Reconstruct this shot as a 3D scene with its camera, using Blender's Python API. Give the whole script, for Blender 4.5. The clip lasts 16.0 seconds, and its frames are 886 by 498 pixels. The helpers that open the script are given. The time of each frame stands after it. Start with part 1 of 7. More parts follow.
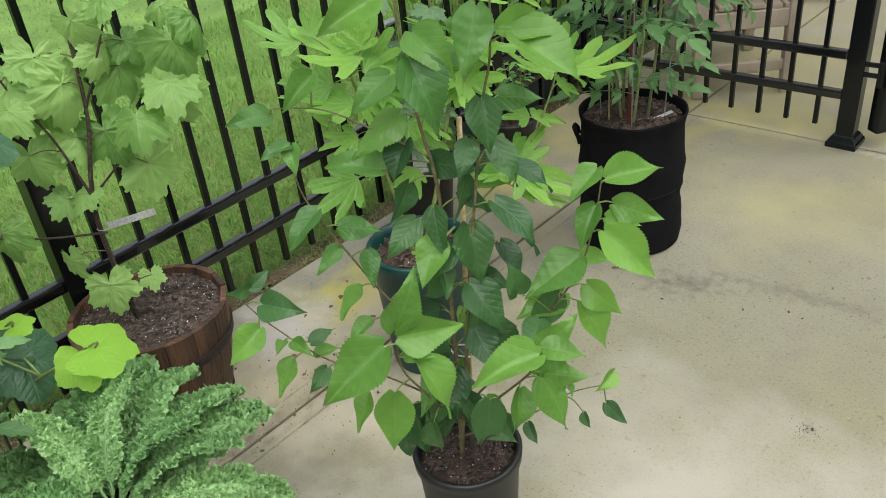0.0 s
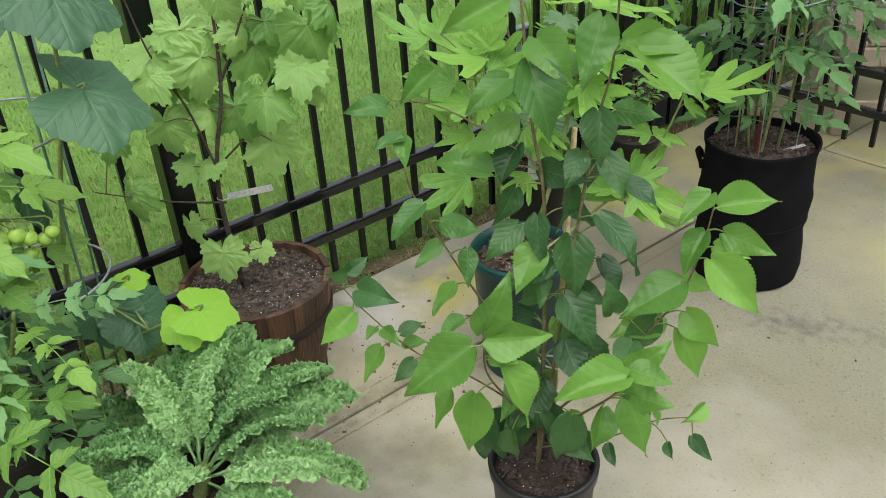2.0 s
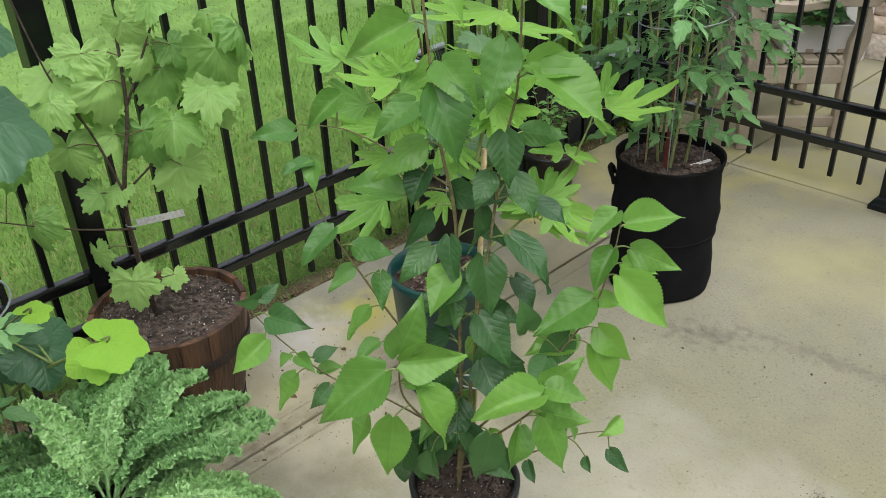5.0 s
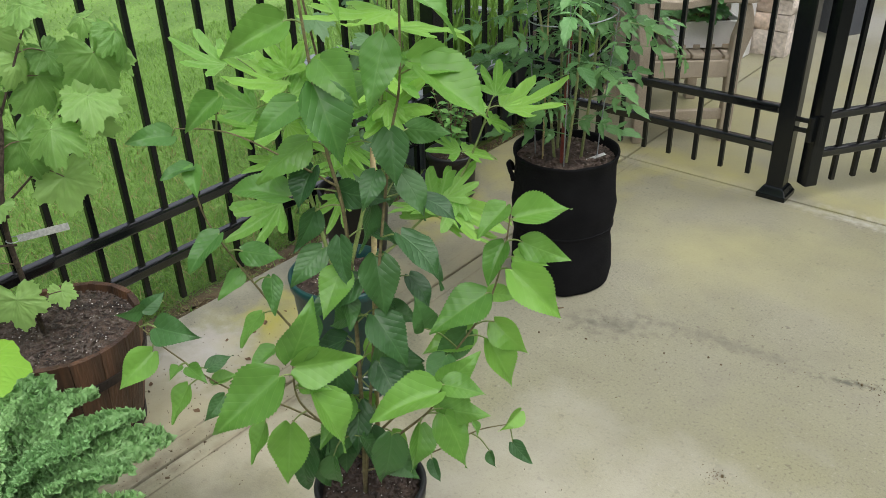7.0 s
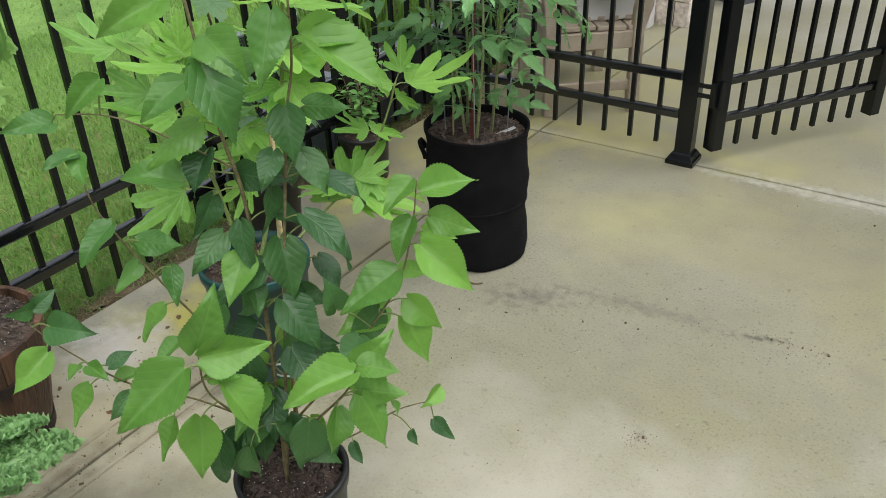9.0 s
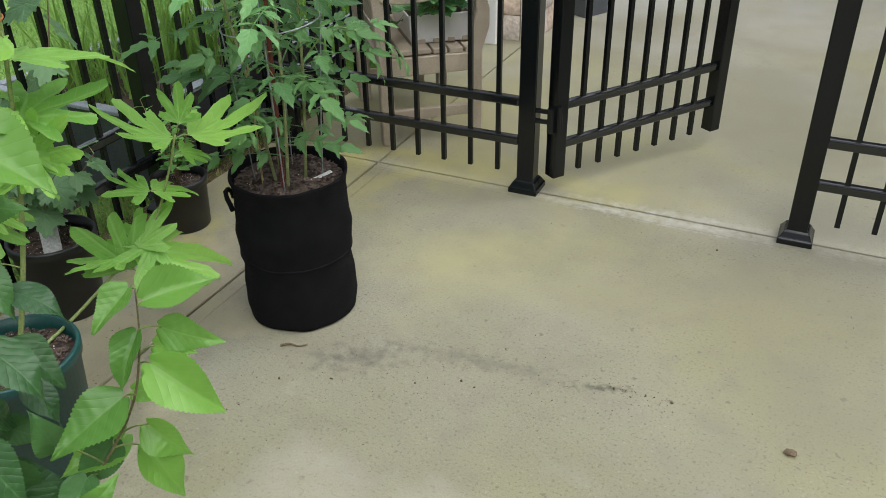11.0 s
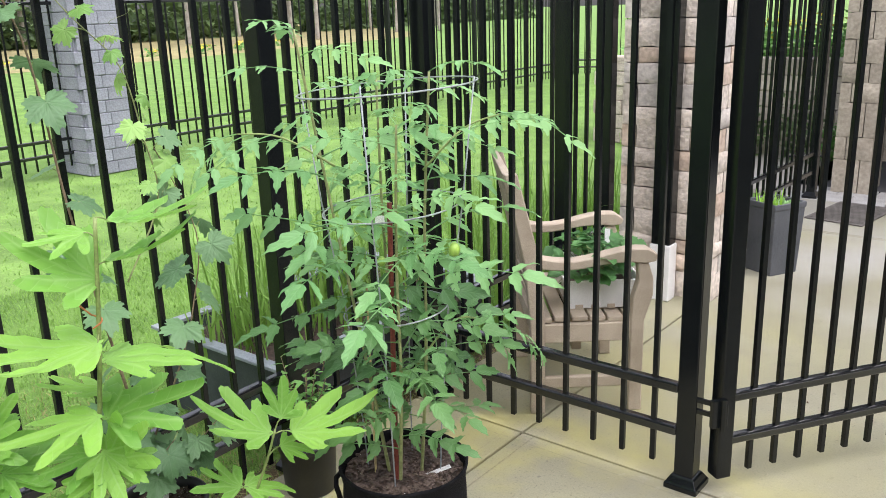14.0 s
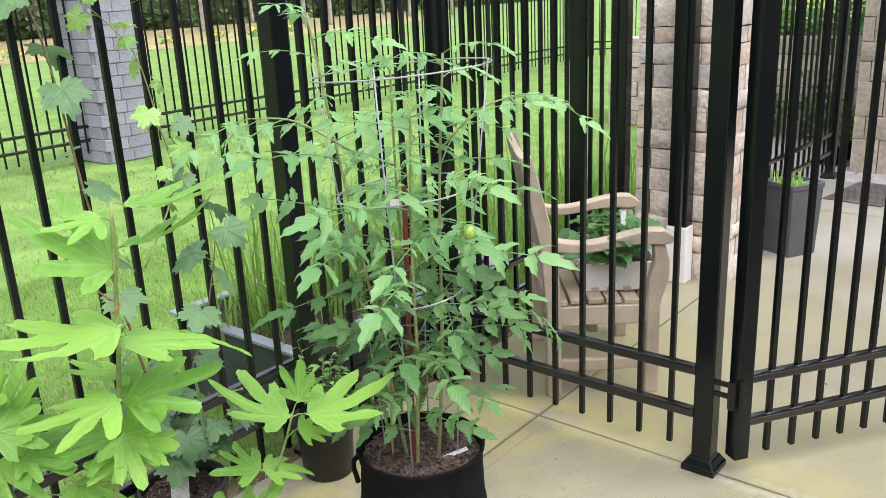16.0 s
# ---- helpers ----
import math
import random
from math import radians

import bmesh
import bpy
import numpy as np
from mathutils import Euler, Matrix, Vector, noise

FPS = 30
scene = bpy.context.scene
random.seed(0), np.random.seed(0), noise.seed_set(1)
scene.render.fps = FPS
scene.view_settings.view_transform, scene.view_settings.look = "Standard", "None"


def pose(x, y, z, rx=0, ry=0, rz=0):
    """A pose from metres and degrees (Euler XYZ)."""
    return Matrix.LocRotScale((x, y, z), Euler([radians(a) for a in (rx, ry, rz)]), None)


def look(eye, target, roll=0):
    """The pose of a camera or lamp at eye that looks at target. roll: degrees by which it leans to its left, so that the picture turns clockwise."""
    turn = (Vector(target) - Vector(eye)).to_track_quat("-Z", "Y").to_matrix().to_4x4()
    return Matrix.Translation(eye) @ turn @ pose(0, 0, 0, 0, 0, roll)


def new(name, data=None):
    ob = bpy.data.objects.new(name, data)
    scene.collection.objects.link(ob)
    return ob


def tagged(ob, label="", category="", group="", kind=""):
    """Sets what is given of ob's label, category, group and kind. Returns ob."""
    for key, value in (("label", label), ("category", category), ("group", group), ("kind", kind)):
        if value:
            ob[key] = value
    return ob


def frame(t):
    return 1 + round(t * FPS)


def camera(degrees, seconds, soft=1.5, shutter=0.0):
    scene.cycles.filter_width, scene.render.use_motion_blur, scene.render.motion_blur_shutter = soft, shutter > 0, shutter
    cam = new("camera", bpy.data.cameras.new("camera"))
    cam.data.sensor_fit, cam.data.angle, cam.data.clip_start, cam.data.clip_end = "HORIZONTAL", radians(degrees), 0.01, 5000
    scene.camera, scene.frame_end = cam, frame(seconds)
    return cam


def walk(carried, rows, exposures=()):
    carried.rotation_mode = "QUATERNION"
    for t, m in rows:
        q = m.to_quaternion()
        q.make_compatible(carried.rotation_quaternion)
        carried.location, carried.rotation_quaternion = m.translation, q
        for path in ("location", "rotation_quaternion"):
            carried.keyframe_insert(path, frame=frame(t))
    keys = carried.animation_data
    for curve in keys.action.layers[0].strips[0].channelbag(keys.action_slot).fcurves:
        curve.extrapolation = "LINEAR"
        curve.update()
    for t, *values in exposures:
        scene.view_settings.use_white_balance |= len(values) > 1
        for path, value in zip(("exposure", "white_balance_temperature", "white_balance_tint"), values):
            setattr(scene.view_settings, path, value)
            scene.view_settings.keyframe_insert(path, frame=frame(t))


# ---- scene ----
cam = camera(56.0, 16.0, soft=0.8)
PATH = [
    (0, (-0.304, 1.137, 1.463), (-1.483, 2.363, 0.412), -6.4),
    (0.5, (-0.298, 1.135, 1.464), (-1.588, 2.256, 0.425), -6.3),
    (1, (-0.292, 1.129, 1.474), (-1.651, 2.186, 0.457), -5.8),
    (1.5, (-0.29, 1.136, 1.467), (-1.668, 2.165, 0.446), -4.8),
    (2, (-0.29, 1.148, 1.462), (-1.655, 2.19, 0.437), -3.9),
    (2.5, (-0.291, 1.151, 1.466), (-1.632, 2.245, 0.463), -3.1),
    (3, (-0.285, 1.161, 1.466), (-1.581, 2.322, 0.479), -2.2),
    (3.5, (-0.282, 1.166, 1.466), (-1.53, 2.376, 0.477), -1.5),
    (5.8, (-0.273, 1.177, 1.468), (-1.541, 2.355, 0.465), -2.8),
    (6, (-0.263, 1.187, 1.459), (-1.509, 2.389, 0.459), -2.6),
    (6.5, (-0.253, 1.204, 1.454), (-1.419, 2.485, 0.453), -1.7),
    (7, (-0.251, 1.199, 1.455), (-1.37, 2.524, 0.459), -1.7),
    (7.5, (-0.252, 1.204, 1.449), (-1.335, 2.55, 0.442), -1.6),
    (8, (-0.242, 1.214, 1.442), (-1.273, 2.598, 0.431), -1.6),
    (8.5, (-0.238, 1.218, 1.44), (-1.234, 2.621, 0.419), -1.6),
    (9, (-0.235, 1.226, 1.431), (-1.201, 2.64, 0.398), -2.0),
    (9.5, (-0.214, 1.245, 1.43), (-1.102, 2.712, 0.4), -1.7),
    (10, (-0.194, 1.268, 1.427), (-0.991, 2.785, 0.395), -1.6),
    (10.2, (-0.201, 1.299, 1.423), (-0.94, 2.84, 0.384), -1.2),
    (12.3, (-0.192, 1.902, 1.448), (-0.979, 3.51, 0.557), 0.5),
    (12.5, (-0.195, 1.887, 1.481), (-1.1, 3.489, 0.697), 0.0),
    (13, (-0.221, 1.883, 1.532), (-1.317, 3.432, 0.899), -1.0),
    (13.5, (-0.219, 1.877, 1.53), (-1.388, 3.392, 0.948), -1.6),
    (14, (-0.211, 1.866, 1.535), (-1.418, 3.361, 0.978), -1.9),
    (14.5, (-0.202, 1.851, 1.539), (-1.448, 3.317, 0.991), -2.6),
    (15, (-0.207, 1.86, 1.534), (-1.449, 3.325, 0.979), -2.8),
    (15.5, (-0.206, 1.868, 1.531), (-1.436, 3.34, 0.966), -2.8),
    (16, (-0.212, 1.867, 1.53), (-1.441, 3.329, 0.94), -2.7),
]
walk(cam, [(t, look(eye, target, roll)) for t, eye, target, roll in PATH],
     exposures=[(0.0, 0.67, 6350, 12), (10.0, 0.6, 6250, 11), (12.5, 0.7, 6100, 14), (13.0, 1.17, 6150, 16), (16.0, 1.3, 6250, 18)])

# ---- light: an overcast day ----
world = bpy.data.worlds.new("overcast_sky")
scene.world = world
world.use_nodes = True
wn, wl = world.node_tree.nodes, world.node_tree.links
sky = wn.new("ShaderNodeTexSky")
sky.sky_type = "NISHITA"
sky.sun_disc = False
sky.sun_elevation = radians(58)
sky.sun_rotation = radians(60)
sky.air_density, sky.dust_density, sky.ozone_density = 1.0, 4.0, 1.0
hsv = wn.new("ShaderNodeHueSaturation")
hsv.inputs["Saturation"].default_value = 0.25
wl.new(sky.outputs["Color"], hsv.inputs["Color"])
wl.new(hsv.outputs["Color"], wn["Background"].inputs["Color"])
wn["Background"].inputs["Strength"].default_value = 0.15
sun = new("sun", bpy.data.lights.new("sun", "SUN"))
sun.data.energy, sun.data.angle, sun.data.color = 1.3, radians(40), (1.0, 0.97, 0.9)
sun.matrix_world = look((1.2, -1.5, 6), (-1.2, 2.6, 0))


# ---- materials ----
def nodes_of(name):
    m = bpy.data.materials.new(name)
    m.use_nodes = True
    nt = m.node_tree
    return m, nt, nt.nodes, nt.links, nt.nodes["Principled BSDF"]


def surface(name, a, b, rough=0.6, scale=8.0, fine=90.0, bump=0.15, metal=0.0, vary=0.0, space="Object", spec=0.5):
    """Two colours mixed by broad noise, grain from fine noise, relief from both; vary: change from piece to piece."""
    m, nt, n, l, p = nodes_of(name)
    co = n.new("ShaderNodeTexCoord")
    big, small = n.new("ShaderNodeTexNoise"), n.new("ShaderNodeTexNoise")
    big.inputs["Scale"].default_value, big.inputs["Detail"].default_value = scale, 5
    small.inputs["Scale"].default_value, small.inputs["Detail"].default_value = fine, 3
    for t in (big, small):
        l.new(co.outputs[space], t.inputs["Vector"])
    ramp = n.new("ShaderNodeValToRGB")
    ramp.color_ramp.elements[0].position, ramp.color_ramp.elements[1].position = 0.32, 0.68
    ramp.color_ramp.elements[0].color, ramp.color_ramp.elements[1].color = (*a, 1), (*b, 1)
    l.new(big.outputs["Fac"], ramp.inputs["Fac"])
    grain = n.new("ShaderNodeMapRange")
    grain.inputs["From Min"].default_value, grain.inputs["From Max"].default_value = 0.25, 0.75
    grain.inputs["To Min"].default_value, grain.inputs["To Max"].default_value = 0.72, 1.22
    l.new(small.outputs["Fac"], grain.inputs["Value"])
    hs = n.new("ShaderNodeHueSaturation")
    l.new(ramp.outputs["Color"], hs.inputs["Color"])
    value = grain.outputs["Result"]
    if vary:
        info, each, mul = n.new("ShaderNodeObjectInfo"), n.new("ShaderNodeMapRange"), n.new("ShaderNodeMath")
        each.inputs["To Min"].default_value, each.inputs["To Max"].default_value = 1 - vary, 1 + vary
        l.new(info.outputs["Random"], each.inputs["Value"])
        mul.operation = "MULTIPLY"
        l.new(value, mul.inputs[0]), l.new(each.outputs["Result"], mul.inputs[1])
        value = mul.outputs[0]
    l.new(value, hs.inputs["Value"])
    l.new(hs.outputs["Color"], p.inputs["Base Color"])
    p.inputs["Roughness"].default_value, p.inputs["Metallic"].default_value = rough, metal
    p.inputs["Specular IOR Level"].default_value = spec
    if bump:
        add, bp = n.new("ShaderNodeMath"), n.new("ShaderNodeBump")
        l.new(big.outputs["Fac"], add.inputs[0]), l.new(small.outputs["Fac"], add.inputs[1])
        bp.inputs["Strength"].default_value, bp.inputs["Distance"].default_value = bump, 0.01
        l.new(add.outputs[0], bp.inputs["Height"])
        l.new(bp.outputs["Normal"], p.inputs["Normal"])
    return m


def leafy(name, a, b, rough=0.45, veins="pinnate", count=9.0, glow=0.3, pale=(0.35, 0.55, 0.18), relief=0.35, island=False, ink=0.3, quilt=0.8):
    """A leaf: colour between a and b from leaf to leaf, paler veins from the leaf's own coordinates, light passing through."""
    m, nt, n, l, p = nodes_of(name)

    def calc(op, x, y=None, z=None):
        k = n.new("ShaderNodeMath")
        k.operation = op
        for i, v in enumerate((x, y, z)):
            if v is None:
                continue
            if hasattr(v, "links"):
                l.new(v, k.inputs[i])
            else:
                k.inputs[i].default_value = v
        return k.outputs[0]

    uv, sep = n.new("ShaderNodeUVMap"), n.new("ShaderNodeSeparateXYZ")
    l.new(uv.outputs["UV"], sep.inputs[0])
    u, v = sep.outputs["X"], sep.outputs["Y"]
    av = calc("ABSOLUTE", v)
    if veins == "pinnate":
        mid = calc("MULTIPLY", av, 30.0)
        slant = calc("SUBTRACT", u, calc("MULTIPLY", av, 0.75))
        swell = calc("PINGPONG", calc("MULTIPLY", slant, count), 0.5)
        side = calc("ADD", calc("MULTIPLY", swell, 11.0), 0.25)
        near = calc("MINIMUM", mid, side)
    else:
        ang = calc("ARCTAN2", v, u)
        rad = calc("SQRT", calc("ADD", calc("MULTIPLY", u, u), calc("MULTIPLY", v, v)))
        off = calc("PINGPONG", calc("ADD", ang, 20 * count), count / 2)
        across = calc("MULTIPLY", rad, calc("SINE", off))
        ahead = calc("SUBTRACT", calc("MULTIPLY", rad, calc("COSINE", off)), calc("MULTIPLY", across, 0.8))
        swell = calc("PINGPONG", calc("MULTIPLY", ahead, 6.5), 0.5)
        near = calc("MINIMUM", calc("MULTIPLY", across, 34.0), calc("ADD", calc("MULTIPLY", swell, 11.0), 0.3))
    line = n.new("ShaderNodeMapRange")
    line.inputs["From Max"].default_value, line.inputs["To Min"].default_value, line.inputs["To Max"].default_value = 1.0, 1.0, 0.0
    l.new(near, line.inputs["Value"])
    info, co, noise_ = n.new("ShaderNodeObjectInfo"), n.new("ShaderNodeTexCoord"), n.new("ShaderNodeTexNoise")
    noise_.inputs["Scale"].default_value, noise_.inputs["Detail"].default_value = 40.0, 4
    l.new(co.outputs["Object"], noise_.inputs["Vector"])
    fac = calc("ADD", calc("MULTIPLY", info.outputs["Random"] if not island else n.new("ShaderNodeNewGeometry").outputs["Random Per Island"], 0.75), calc("MULTIPLY", noise_.outputs["Fac"], 0.25))
    mix = n.new("ShaderNodeMix")
    mix.data_type = "RGBA"
    mix.inputs["A"].default_value, mix.inputs["B"].default_value = (*a, 1), (*b, 1)
    l.new(fac, mix.inputs["Factor"])
    vein = n.new("ShaderNodeMix")
    vein.data_type = "RGBA"
    vein.inputs["B"].default_value = (*pale, 1)
    l.new(calc("MULTIPLY", line.outputs["Result"], ink), vein.inputs["Factor"])
    l.new(mix.outputs["Result"], vein.inputs["A"])
    l.new(vein.outputs["Result"], p.inputs["Base Color"])
    p.inputs["Roughness"].default_value = rough
    p.inputs["Specular IOR Level"].default_value = 0.4
    bp = n.new("ShaderNodeBump")
    bp.inputs["Strength"].default_value, bp.inputs["Distance"].default_value = relief, 0.004
    l.new(calc("SUBTRACT", calc("ADD", calc("MULTIPLY", noise_.outputs["Fac"], 0.6), calc("MULTIPLY", calc("SINE", calc("MULTIPLY", swell, 3.14159)), quilt)), line.outputs["Result"]), bp.inputs["Height"])
    l.new(bp.outputs["Normal"], p.inputs["Normal"])
    tr, ms = n.new("ShaderNodeBsdfTranslucent"), n.new("ShaderNodeMixShader")
    hs = n.new("ShaderNodeHueSaturation")
    hs.inputs["Hue"].default_value, hs.inputs["Value"].default_value = 0.49, 1.6
    l.new(vein.outputs["Result"], hs.inputs["Color"]), l.new(hs.outputs["Color"], tr.inputs["Color"])
    ms.inputs["Fac"].default_value = glow
    l.new(p.outputs[0], ms.inputs[1]), l.new(tr.outputs[0], ms.inputs[2])
    l.new(ms.outputs[0], n["Material Output"].inputs["Surface"])
    return m


def concrete():
    m = surface("concrete", (0.215, 0.205, 0.14), (0.3, 0.287, 0.215), rough=0.52, scale=1.1, fine=260.0, bump=0.12, space="Generated")
    nt = m.node_tree
    n, l, p = nt.nodes, nt.links, nt.nodes["Principled BSDF"]
    geo = n.new("ShaderNodeNewGeometry")
    for t in [k for k in n if k.type == "TEX_NOISE"]:
        l.new(geo.outputs["Position"], t.inputs["Vector"])
    last = p.inputs["Base Color"].links[0].from_socket

    def blotch(scale, lo, hi, colour, amount, detail=6.0):
        nonlocal last
        t, r, x = n.new("ShaderNodeTexNoise"), n.new("ShaderNodeMapRange"), n.new("ShaderNodeMix")
        t.inputs["Scale"].default_value, t.inputs["Detail"].default_value = scale, detail
        l.new(geo.outputs["Position"], t.inputs["Vector"])
        r.inputs["From Min"].default_value, r.inputs["From Max"].default_value, r.inputs["To Max"].default_value = lo, hi, amount
        l.new(t.outputs["Fac"], r.inputs["Value"])
        x.data_type = "RGBA"
        x.inputs["B"].default_value = (*colour, 1)
        l.new(last, x.inputs["A"]), l.new(r.outputs["Result"], x.inputs["Factor"])
        last = x.outputs["Result"]

    blotch(0.5, 0.4, 0.62, (0.295, 0.28, 0.115), 0.6)      # yellow-green algae
    blotch(1.6, 0.45, 0.75, (0.32, 0.305, 0.25), 0.4)       # worn grey patches
    blotch(2.3, 0.54, 0.74, (0.2, 0.185, 0.14), 0.2)       # damp smudges
    blotch(9.0, 0.5, 0.75, (0.2, 0.185, 0.14), 0.45, 8.0)   # trowel mottling
    blotch(38.0, 0.66, 0.74, (0.1, 0.085, 0.06), 0.55, 2.0)  # specks of soil
    blotch(130.0, 0.57, 0.7, (0.1, 0.09, 0.065), 0.6, 3.0)  # fine grit
    blotch(95.0, 0.62, 0.75, (0.42, 0.4, 0.33), 0.4, 3.0)   # pale sand grains
    blotch(0.35, 0.5, 0.7, (0.31, 0.3, 0.25), 0.4)

    def ragged_patch(cx, cy, turn, rx, ry, colour, amount, grain=30.0):
        """A ragged-edged patch of colour: stains, pale areas and painted brightness."""
        nonlocal last
        mp, ln, t, k, r, x = n.new("ShaderNodeMapping"), n.new("ShaderNodeVectorMath"), n.new("ShaderNodeTexNoise"), n.new("ShaderNodeMath"), n.new("ShaderNodeMapRange"), n.new("ShaderNodeMix")
        mp.vector_type = "TEXTURE"
        mp.inputs["Location"].default_value = (cx, cy, 0)
        mp.inputs["Rotation"].default_value = (0, 0, radians(turn))
        mp.inputs["Scale"].default_value = (rx, ry, 10)
        l.new(geo.outputs["Position"], mp.inputs["Vector"])
        ln.operation = "LENGTH"
        l.new(mp.outputs["Vector"], ln.inputs[0])
        t.inputs["Scale"].default_value, t.inputs["Detail"].default_value = grain, 8.0
        l.new(geo.outputs["Position"], t.inputs["Vector"])
        k.operation = "MULTIPLY_ADD"
        l.new(t.outputs["Fac"], k.inputs[0])
        k.inputs[1].default_value = 2.6
        l.new(ln.outputs["Value"], k.inputs[2])
        r.inputs["From Min"].default_value, r.inputs["From Max"].default_value, r.inputs["To Min"].default_value, r.inputs["To Max"].default_value = 1.1, 2.2, amount, 0.0
        l.new(k.outputs[0], r.inputs["Value"])
        x.data_type = "RGBA"
        x.inputs["B"].default_value = (*colour, 1)
        l.new(last, x.inputs["A"]), l.new(r.outputs["Result"], x.inputs["Factor"])
        last = x.outputs["Result"]

    # pale dry concrete, these two whitened further for the light falling there
    ragged_patch(-1.15, 1.75, 30, 0.75, 0.5, (0.44, 0.41, 0.35), 0.8, 5.0)
    ragged_patch(-1.4, 1.7, 20, 0.4, 0.25, (0.5, 0.465, 0.39), 0.75, 9.0)
    ragged_patch(-1.1, 3.7, 10, 0.7, 0.45, (0.4, 0.38, 0.19), 0.6, 4.0)
    ragged_patch(-1.2, 3.08, 25, 0.18, 0.08, (0.1, 0.09, 0.07), 0.75)
    ragged_patch(-0.9, 3.2, 5, 0.3, 0.05, (0.12, 0.108, 0.085), 0.65)
    ragged_patch(-0.55, 3.23, 18, 0.11, 0.022, (0.05, 0.046, 0.038), 0.75, 60.0)
    ragged_patch(-0.69, 2.7, 100, 0.04, 0.02, (0.05, 0.046, 0.038), 0.7, 60.0)
    ragged_patch(-0.8, 2.75, 20, 0.6, 0.3, (0.2, 0.185, 0.14), 0.22, 8.0)
    ragged_patch(-0.8, 2.4, 20, 0.9, 0.5, (0.46, 0.435, 0.36), 0.65, 4.0)
    ragged_patch(-1.6, 2.1, 50, 0.5, 0.25, (0.5, 0.46, 0.35), 0.75, 7.0)
    ragged_patch(-1.95, 1.95, 70, 0.45, 0.2, (0.33, 0.285, 0.16), 0.7, 8.0)
    ragged_patch(-1.77, 2.0, 88, 0.9, 0.035, (0.12, 0.09, 0.055), 0.7, 22.0)
    ragged_patch(-1.7, 2.15, 84, 0.7, 0.02, (0.13, 0.1, 0.06), 0.6, 30.0)
    ragged_patch(-1.83, 2.1, 92, 0.7, 0.02, (0.13, 0.1, 0.06), 0.6, 30.0)
    ragged_patch(-1.35, 1.85, 40, 0.25, 0.1, (0.2, 0.17, 0.13), 0.5, 16.0)
    ragged_patch(-2.02, 2.45, 80, 0.42, 0.2, (0.36, 0.34, 0.12), 0.75, 9.0)
    ragged_patch(-2.05, 3.3, 90, 0.35, 0.13, (0.38, 0.35, 0.09), 0.8, 9.0)
    ragged_patch(-1.9, 4.0, 40, 0.5, 0.35, (0.4, 0.365, 0.12), 0.8, 5.0)
    ragged_patch(-1.35, 4.3, 5, 0.7, 0.25, (0.38, 0.35, 0.13), 0.7, 5.0)
    ragged_patch(-1.6, 4.9, 70, 0.6, 0.4, (0.38, 0.35, 0.14), 0.6, 4.0)
    ragged_patch(-0.7, 4.35, 0, 0.5, 0.2, (0.35, 0.33, 0.15), 0.5, 5.0)
    ragged_patch(-1.95, 2.1, 60, 0.25, 0.1, (0.15, 0.125, 0.085), 0.25, 14.0)
    ragged_patch(-1.55, 1.95, 40, 0.3, 0.1, (0.15, 0.135, 0.1), 0.5, 12.0)
    ragged_patch(-0.9, 7.6, 0, 2.6, 1.9, (0.36, 0.355, 0.34), 0.75, 1.5)
    ragged_patch(-1.0, 4.6, 10, 0.9, 0.4, (0.33, 0.31, 0.1), 0.5, 3.0)
    ragged_patch(-1.98, 2.05, 78, 1.4, 0.42, (0.465, 0.425, 0.285), 0.95, 6.0)
    ragged_patch(-1.815, 2.2, 90, 3.0, 0.005, (0.14, 0.11, 0.07), 0.55, 45.0)
    ragged_patch(-1.702, 2.2, 90, 3.0, 0.005, (0.14, 0.11, 0.07), 0.55, 45.0)
    ragged_patch(-0.55, 4.185, 0, 0.75, 0.05, (0.43, 0.415, 0.355), 0.85, 30.0)
    ragged_patch(-0.5, 4.24, 0, 0.6, 0.035, (0.4, 0.385, 0.33), 0.7, 30.0)
    ragged_patch(-0.6, 4.155, 0, 3.0, 0.004, (0.15, 0.135, 0.09), 0.6, 45.0)
    ragged_patch(-2.06, 2.27, 0, 0.2, 0.2, (0.53, 0.5, 0.45), 0.95, 10.0)
    ragged_patch(-2.03, 2.5, 100, 0.24, 0.15, (0.42, 0.385, 0.06), 0.9, 12.0)
    ragged_patch(-2.07, 2.26, 0, 0.15, 0.16, (0.54, 0.51, 0.47), 0.8, 24.0)
    ragged_patch(-1.78, 3.1, 85, 0.9, 0.28, (0.36, 0.315, 0.2), 0.8, 6.0)
    ragged_patch(-0.3, 3.75, 0, 0.8, 0.4, (0.25, 0.232, 0.145), 0.6, 3.0)
    ragged_patch(-0.2, 5.3, 0, 2.4, 1.5, (0.2, 0.19, 0.125), 0.75, 2.0)
    ragged_patch(0.45, 3.3, 90, 1.2, 0.8, (0.21, 0.2, 0.13), 0.7, 2.5)
    l.new(last, p.inputs["Base Color"])
    return m


CONCRETE = concrete()
DRYSPOT = surface("dry_concrete", (0.33, 0.31, 0.28), (0.38, 0.36, 0.32), rough=0.8, scale=5.0, fine=200.0, bump=0.08)
GRIME = surface("joint_grime", (0.012, 0.01, 0.007), (0.03, 0.026, 0.018), rough=0.95, scale=12.0, fine=120.0, bump=0.3)
WORN = surface("worn_joint_edge", (0.235, 0.225, 0.155), (0.37, 0.355, 0.295), rough=0.6, scale=1.6, fine=160.0, bump=0.06)
PAVER = surface("pale_paver", (0.3, 0.295, 0.285), (0.42, 0.41, 0.4), rough=0.85, scale=6.0, fine=90.0, bump=0.3, vary=0.12)
DARKFLOOR = surface("garage_floor", (0.04, 0.04, 0.044), (0.065, 0.065, 0.07), rough=0.9, scale=2.0, fine=160.0, bump=0.2)
